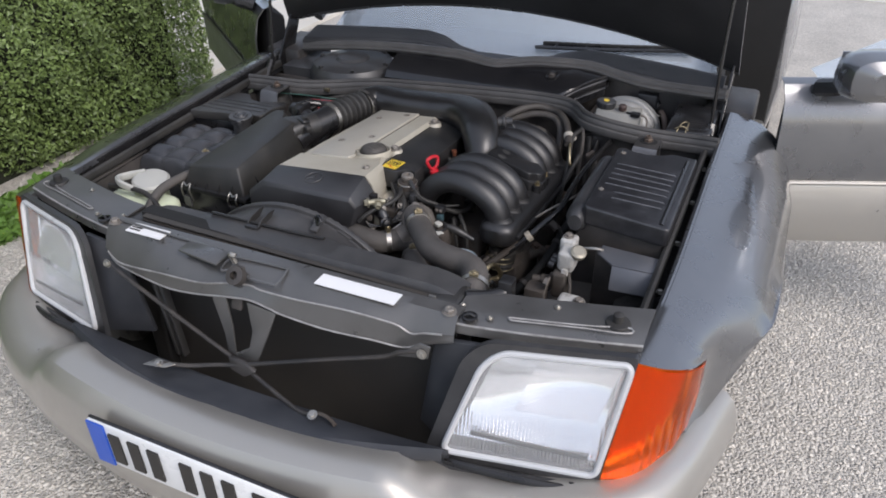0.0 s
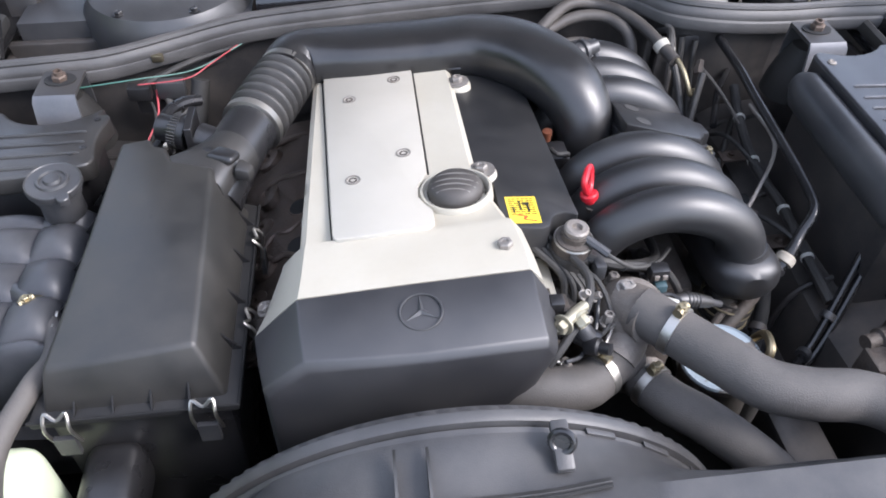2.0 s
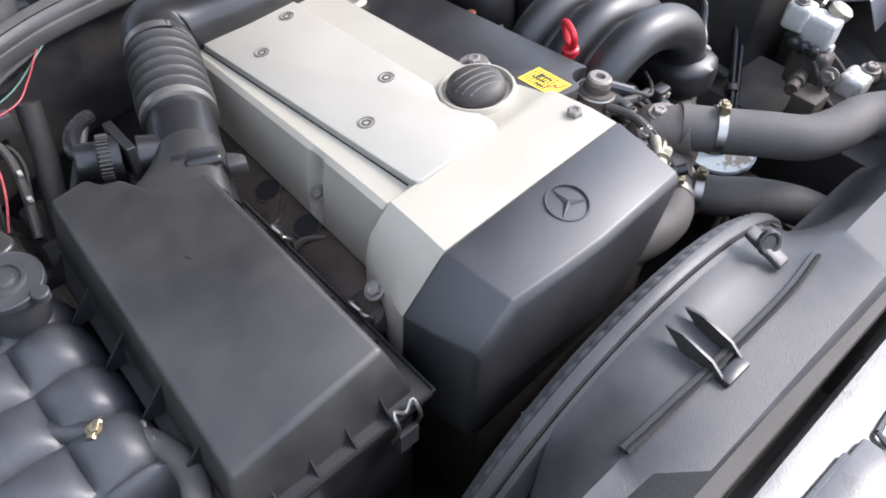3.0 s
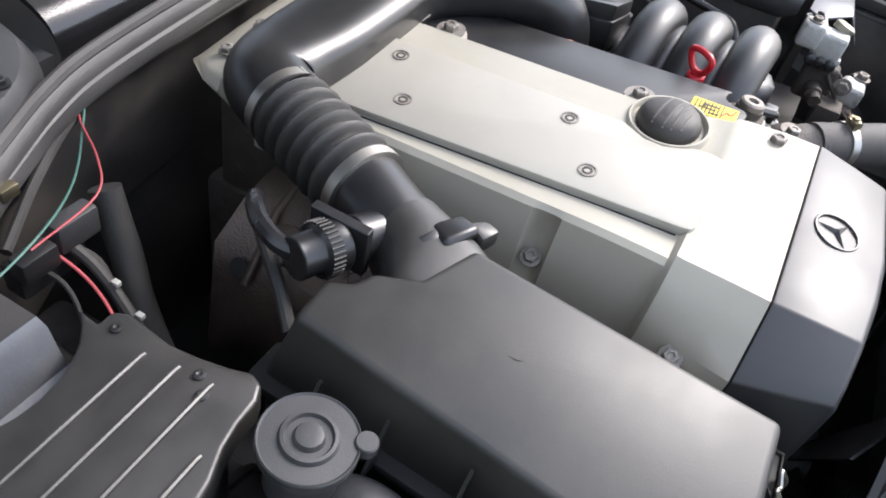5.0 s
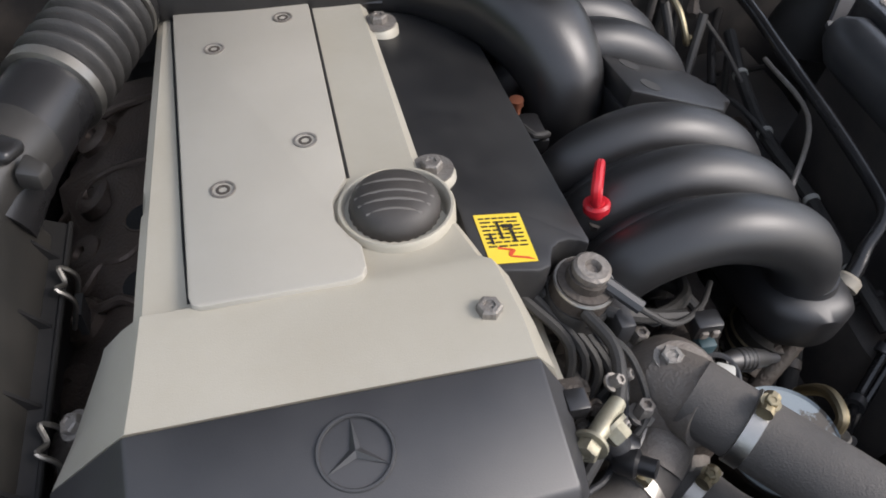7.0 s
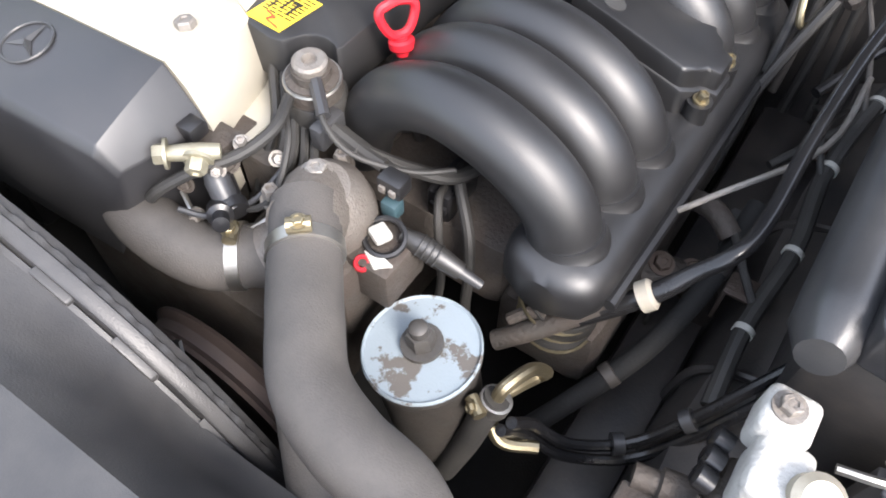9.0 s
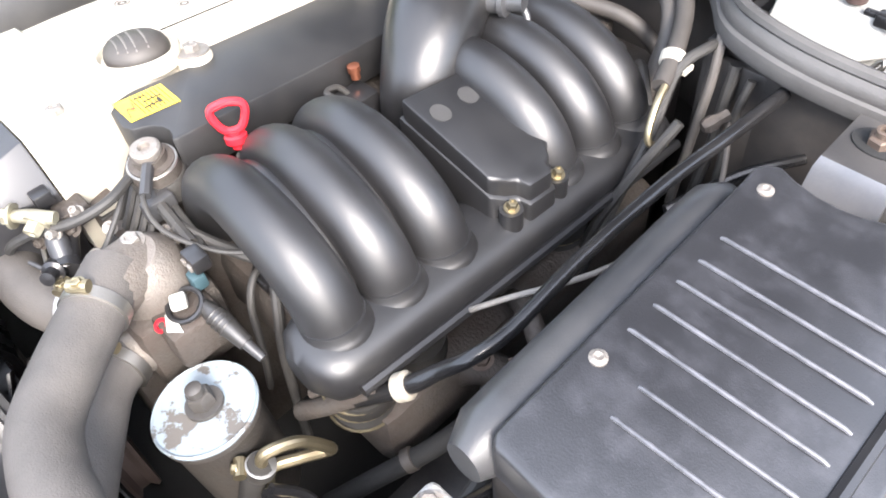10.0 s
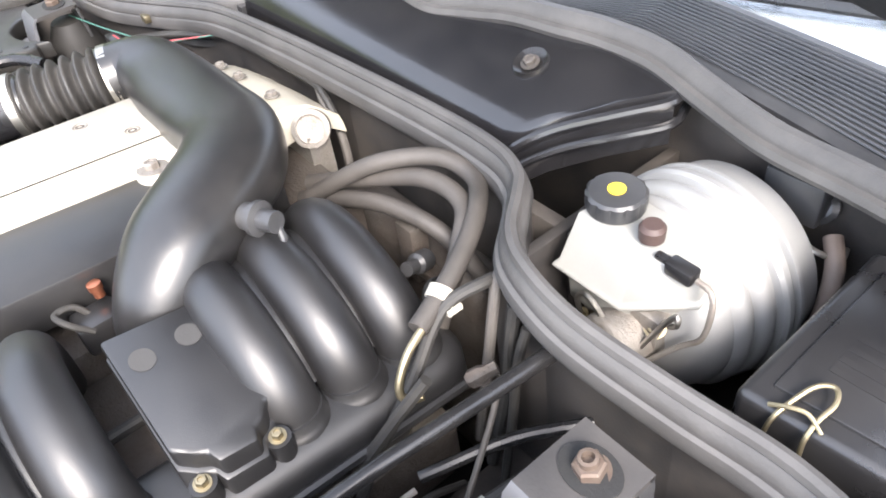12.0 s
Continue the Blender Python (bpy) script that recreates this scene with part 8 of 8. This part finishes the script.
part("ferrule", new_lathe([(0.0095, -0.007), (0.0135, -0.006), (0.0135, 0.004), (0.0105, 0.007)], (0.419, 0.519, 0.685), (0.7, 0.5, 0.6), 20), surf("pale_collar", (0.36, 0.33, 0.27), 0.5, dust=(0.2, 0.16, 0.12), dust_amount=0.4), fp, "pale plastic collar")
part("rusty_end", new_tube([(0.318, 0.459, 0.593), (0.335, 0.469, 0.607), (0.366, 0.487, 0.636), (0.400, 0.508, 0.668)], [0.0098, 0.0098, 0.0095, 0.0095], 12, 3), DIRTY_ALLOY, fp, "rusty grimy pipe end")
part("rusty_fork", new_tube([(0.322, 0.475, 0.612), (0.335, 0.484, 0.625), (0.352, 0.486, 0.634)], 0.006, 10, 3), DIRTY_ALLOY, fp)
AGED_HOSE = surf("aged_hose", (0.040, 0.036, 0.033), 0.6, dust=(0.26, 0.23, 0.20), dust_amount=0.16, bump=0.2, grain=600)
hl = single("heater_hose", new_tube([(0.118, 0.975, 0.72), (0.185, 1.025, 0.772), (0.238, 1.074, 0.782), (0.286, 1.083, 0.776), (0.322, 1.058, 0.776), (0.349, 1.022, 0.771), (0.372, 0.973, 0.760), (0.388, 0.925, 0.750)], 0.0100, 14, 7), AGED_HOSE, "dusty black hose looping along the firewall", "hose")
bm = new_lathe([(0.0112, -0.007), (0.0138, -0.006), (0.0138, 0.006), (0.0112, 0.007)], (0.376, 0.963, 0.757), (0.35, -0.85, -0.4), 18)
box(bm, 0.382, 0.396, 0.959, 0.966, 0.752, 0.758)
box(bm, 0.393, 0.398, 0.954, 0.970, 0.750, 0.756)
part("plastic_clip", bm, surf("aged_plastic", (0.40, 0.38, 0.33), 0.5, dust=(0.3, 0.26, 0.2), dust_amount=0.4), hl, "white plastic pipe clip")
part("metal_end", new_tube([(0.392, 0.928, 0.752), (0.398, 0.905, 0.742), (0.404, 0.888, 0.724), (0.409, 0.884, 0.711), (0.416, 0.891, 0.707), (0.421, 0.899, 0.709)], 0.0042, 10, 6), BRASS, hl, "bent zinc pipe end")
part("union", new_lathe([(0.006, 0), (0.009, 0.004), (0.009, 0.014), (0.007, 0.018), (0.007, 0.03)], (0.440, 0.934, 0.716), (0.4, 0.85, 0.3), 6), DIRTY_ALLOY, hl)
single("heater_hose", new_tube([(0.09, 0.99, 0.715), (0.17, 1.025, 0.745), (0.24, 1.055, 0.765), (0.30, 1.055, 0.765), (0.335, 1.02, 0.75), (0.34, 0.99, 0.70), (0.33, 0.97, 0.62)], 0.0105, 14, 7), AGED_HOSE, "dusty black hose behind the manifold", "hose")
single("heater_hose", new_tube([(0.09, 0.975, 0.70), (0.16, 1.00, 0.725), (0.22, 1.02, 0.735), (0.28, 1.04, 0.72), (0.33, 1.06, 0.66)], 0.010, 14, 7), AGED_HOSE, "dusty black hose behind the manifold", "hose")
cabs = thing("control_cables", (0.41, 0.95, 0.5), "dark cables and pipes running down the firewall", "cables")
part("cable", new_tube([(0.43, 0.90, 0.74), (0.41, 0.86, 0.68), (0.395, 0.82, 0.62), (0.39, 0.80, 0.55)], 0.006, 8, 5), RUBBER, cabs)
for line, r, mat in (
        ([(0.393, 1.028, 0.748), (0.399, 0.995, 0.766), (0.389, 0.953, 0.754), (0.398, 0.905, 0.705), (0.400, 0.85, 0.64), (0.398, 0.80, 0.56)], 0.0062, RUBBER),
        ([(0.390, 1.036, 0.770), (0.404, 1.008, 0.766), (0.411, 0.992, 0.73), (0.411, 0.985, 0.69), (0.409, 0.962, 0.56)], 0.0056, HOSE),
        ([(0.428, 1.006, 0.750), (0.430, 0.995, 0.70), (0.432, 0.985, 0.64), (0.43, 0.96, 0.54)], 0.007, RUBBER),
        ([(0.452, 0.998, 0.745), (0.450, 0.985, 0.70), (0.455, 0.97, 0.63), (0.46, 0.95, 0.55)], 0.005, RUBBER),
        ([(0.455, 0.86, 0.66), (0.49, 0.94, 0.675), (0.53, 1.0, 0.68)], 0.006, GLOSS_BLACK),
        ([(0.45, 0.80, 0.60), (0.50, 0.88, 0.62), (0.545, 0.96, 0.63)], 0.005, RUBBER)):
    part("cable", new_tube(line, r, 10, 6), mat, cabs)
bell = thing("gearbox_housing", (0.22, 1.04, 0.3), "grimy cast gearbox housing behind the engine", "gearbox")
part("casing", new_box(0.05, 0.33, 1.035, 1.10, 0.30, 0.655, 0.02, 3), DIRTY_ALLOY, bell)
part("bracket", join(new_box(0.215, 0.245, 1.02, 1.045, 0.63, 0.712, 0.004), new_box(0.245, 0.30, 1.015, 1.035, 0.655, 0.672, 0.004)), DIRTY_ALLOY, bell, "grimy cast bracket")
part("plug", new_lathe([(0.012, 0), (0.012, 0.02), (0.008, 0.024), (0.008, 0.04)], (0.27, 1.02, 0.69), (0.3, -0.8, 0.4), 16), PLASTIC_GREY, bell)
part("drain_tube", new_tube([(0.30, 1.03, 0.66), (0.315, 1.0, 0.70), (0.335, 0.975, 0.715), (0.36, 0.955, 0.69)], 0.007, 10, 5), RUBBER, bell)
vh = single("vent_hose", new_tube([(0.37, 0.43, 0.50), (0.40, 0.475, 0.535), (0.435, 0.54, 0.57), (0.455, 0.62, 0.60), (0.46, 0.72, 0.62)], 0.0105, 12, 6), CLOTH, "black vent hose beside the chassis rail", "hose")
several("hose_clip", [new_lathe([(0.0108, -0.006), (0.0128, -0.005), (0.0128, 0.005), (0.0108, 0.006)], p, d, 16) for p, d in (((0.418, 0.508, 0.5535), (0.45, 0.8, 0.45)), ((0.456, 0.64, 0.605), (0.1, 1, 0.3)))], BAY_PAINT, vh)
hyd = single("hydraulic_line", new_tube([(0.376, 0.388, 0.622), (0.388, 0.409, 0.592), (0.420, 0.419, 0.573), (0.464, 0.453, 0.566), (0.496, 0.483, 0.601), (0.540, 0.53, 0.675)], 0.0055, 10, 7), GLOSS_BLACK, "shiny black line to the valve block", "pipe")
single("hydraulic_line", new_tube([(0.370, 0.382, 0.610), (0.384, 0.402, 0.580), (0.420, 0.412, 0.560), (0.468, 0.444, 0.553), (0.503, 0.474, 0.588), (0.548, 0.52, 0.665)], 0.0055, 10, 7), GLOSS_BLACK, "shiny black line to the valve block", "pipe")
several("line_clip", [new_lathe([(0.0105, -0.005), (0.0105, 0.005)], p, d, 12) for p, d in (((0.455, 0.446, 0.566), (0.8, 0.6, 0)), ((0.496, 0.483, 0.601), (0.6, 0.5, 0.6)))], PLASTIC_GREY, hyd)
bm = new_tube([(0.389, 0.606, 0.670), (0.426, 0.642, 0.695), (0.485, 0.725, 0.718), (0.492, 0.836, 0.717)], 0.003, 8, 5)
single("cable_sleeve", bm, ALLOY, "pale metal sheathed cable beside the manifold", "cable")
bm = new_lathe([(0.0055, 0), (0.0055, 0.008), (0.0072, 0.009), (0.0072, 0.016), (0, 0.017)], (0.1275, 0.7265, 0.749), (-0.1, 0, 1), 14)
cp = single("copper_plug", bm, COPPER, "small copper coloured plug beside the coil cover", "plug")
part("hook", new_tube([(0.135, 0.712, 0.735), (0.127, 0.700, 0.752), (0.132, 0.682, 0.757), (0.148, 0.688, 0.752), (0.155, 0.705, 0.735)], 0.0035, 8, 5), RUBBER, cp)
part("holder", new_box(0.120, 0.156, 0.69, 0.735, 0.705, 0.742, 0.005), PLASTIC, cp)

loom = thing("wiring_loom", (0.49, 0.7, 0.56), "grimy black wiring loom and brackets along the wing", "wiring")
part("sleeve", new_tube([(0.505, 0.50, 0.610), (0.500, 0.58, 0.625), (0.508, 0.68, 0.630), (0.500, 0.78, 0.640), (0.512, 0.88, 0.655), (0.53, 0.96, 0.67)], 0.0085, 10, 6), RUBBER, loom, "taped black loom sleeve")
part("branch", new_tube([(0.500, 0.60, 0.627), (0.475, 0.625, 0.64), (0.452, 0.665, 0.635), (0.44, 0.70, 0.60)], 0.0042, 8, 5), RUBBER, loom)
part("branch", new_tube([(0.503, 0.76, 0.638), (0.482, 0.80, 0.655), (0.470, 0.85, 0.650), (0.462, 0.90, 0.61)], 0.0036, 8, 5), RUBBER, loom)
part("branch", new_tube([(0.508, 0.86, 0.652), (0.49, 0.90, 0.680), (0.472, 0.935, 0.70), (0.455, 0.96, 0.715)], 0.003, 8, 5), AGED_HOSE, loom)
several("tie", [new_lathe([(0.0100, -0.003), (0.0100, 0.003)], p, (0.1, 1, 0.1), 12) for p in ((0.5005, 0.575, 0.624), (0.5075, 0.675, 0.630), (0.501, 0.785, 0.641), (0.513, 0.885, 0.656))], WHITE_PLASTIC, loom, "pale cable tie")
several("bracket", [join(new_box(0.470, 0.512, y, y + 0.028, z, z + 0.004, 0.001), new_box(0.470, 0.474, y, y + 0.028, z - 0.045, z, 0.001), hexbolt(bmesh.new(), (0.490, y + 0.014, z + 0.004), 0.0055)) for y, z in ((0.62, 0.600), (0.82, 0.612))], RUST, loom, "rusty bent steel bracket")
part("connector", join(new_box(0.440, 0.470, 0.69, 0.715, 0.585, 0.612, 0.003), new_box(0.444, 0.466, 0.678, 0.69, 0.590, 0.607, 0.002)), PLASTIC_GREY, loom, "dark grey plug")
mount = thing("engine_mount_arm", (0.40, 0.62, 0.45), "grimy cast engine mount arm beside the block", "engine mount")
part("arm", new_tube([(0.37, 0.60, 0.55), (0.40, 0.62, 0.575), (0.43, 0.64, 0.565), (0.455, 0.66, 0.52), (0.46, 0.67, 0.45)], [0.020, 0.019, 0.018, 0.020, 0.026], 12, 4), DIRTY_ALLOY, mount)
part("cast_tube", new_tube([(0.385, 0.70, 0.60), (0.405, 0.685, 0.628), (0.430, 0.672, 0.640), (0.452, 0.660, 0.632)], 0.011, 12, 4), DIRTY_ALLOY, mount, "pale grey cast tube")
several("bolt", [hexbolt(bmesh.new(), p, 0.009, (0.2, -0.2, 1)) for p in ((0.408, 0.624, 0.592), (0.436, 0.642, 0.580))], RUSTY_BOLT, mount)
several("rib", [new_box(0.395 + 0.022 * k, 0.399 + 0.022 * k, 0.60 + 0.01 * k, 0.65 + 0.01 * k, 0.50, 0.565, 0.001) for k in range(3)], DIRTY_ALLOY, mount)

# wires clipped below the firewall seal
bm = new_tube([(-0.605, 0.937, 0.735), (-0.496, 0.963, 0.734), (-0.415, 1.010, 0.719), (-0.353, 1.062, 0.726), (-0.315, 1.098, 0.733)], 0.0012, 6, 6)
wr = single("firewall_wire", bm, GREEN_WIRE, "thin green and red wires below the seal", "wires")
part("red_wire", new_tube([(-0.497, 0.969, 0.720), (-0.419, 0.977, 0.724), (-0.384, 1.011, 0.729), (-0.346, 1.075, 0.726), (-0.312, 1.098, 0.735)], 0.0011, 6, 6), PINK_WIRE, wr)
several("clip", [new_box(p[0] - 0.009, p[0] + 0.009, p[1] - 0.012, p[1] - 0.002, p[2] - 0.004, p[2] + 0.008, 0.001) for p in ((-0.312, 1.103, 0.735), (-0.058, 1.104, 0.752), (-0.47, 1.03, 0.735))], BRASS, wr)
part("harness_cable", new_tube([(-0.50, 1.00, 0.700), (-0.43, 1.04, 0.715), (-0.36, 1.075, 0.722), (-0.304, 1.090, 0.731), (-0.18, 1.094, 0.738), (-0.062, 1.094, 0.746), (-0.02, 1.088, 0.742), (0.02, 1.082, 0.71)], 0.0055, 8, 6), RUBBER, wr)
part("ground_strap", new_tube([(-0.055, 1.10, 0.748), (-0.02, 1.085, 0.735), (0.02, 1.08, 0.70), (0.04, 1.07, 0.64)], 0.006, 8, 5), HOSE, wr)
cc = thing("connector_cluster", (-0.45, 0.93, 0.5), "dark cluster of plugs and cables at the firewall", "connectors")
for k in range(2):
    x = -0.49 + 0.04 * k
    part("cable", new_tube([(x, 0.985, 0.69 - 0.006 * k), (x + 0.01, 0.955, 0.66), (x - 0.01, 0.91, 0.60), (x - 0.01, 0.86, 0.50)], 0.0025, 7, 5), RUBBER, cc)
part("plug", new_box(-0.51, -0.44, 0.975, 1.0, 0.66, 0.695, 0.004), PLASTIC, cc)
part("thick_cable", new_tube([(-0.400, 0.988, 0.715), (-0.405, 0.976, 0.69), (-0.413, 0.956, 0.65), (-0.428, 0.930, 0.61), (-0.445, 0.88, 0.55), (-0.45, 0.82, 0.48)], 0.0155, 14, 6), RUBBER, cc, "thick black sheathed cable")
part("cable", new_tube([(-0.46, 0.985, 0.70), (-0.452, 0.955, 0.675), (-0.458, 0.915, 0.65), (-0.475, 0.86, 0.62)], 0.006, 9, 5), RUBBER, cc)
part("cable", new_tube([(-0.475, 0.985, 0.70), (-0.47, 0.945, 0.68), (-0.48, 0.905, 0.665), (-0.50, 0.87, 0.64)], 0.0016, 7, 5), PINK_WIRE, cc)
part("plug", new_box(-0.47, -0.425, 0.968, 0.988, 0.690, 0.722, 0.004), PLASTIC_GREY, cc)
part("plug", new_box(-0.515, -0.478, 0.958, 0.978, 0.695, 0.72, 0.004), PLASTIC, cc)
several("white_tie", [new_box(x, x + 0.006, y, y + 0.008, z, z + 0.006, 0.001) for x, y, z in ((-0.455, 0.925, 0.664), (-0.462, 0.892, 0.648))], WHITE_PLASTIC, cc)
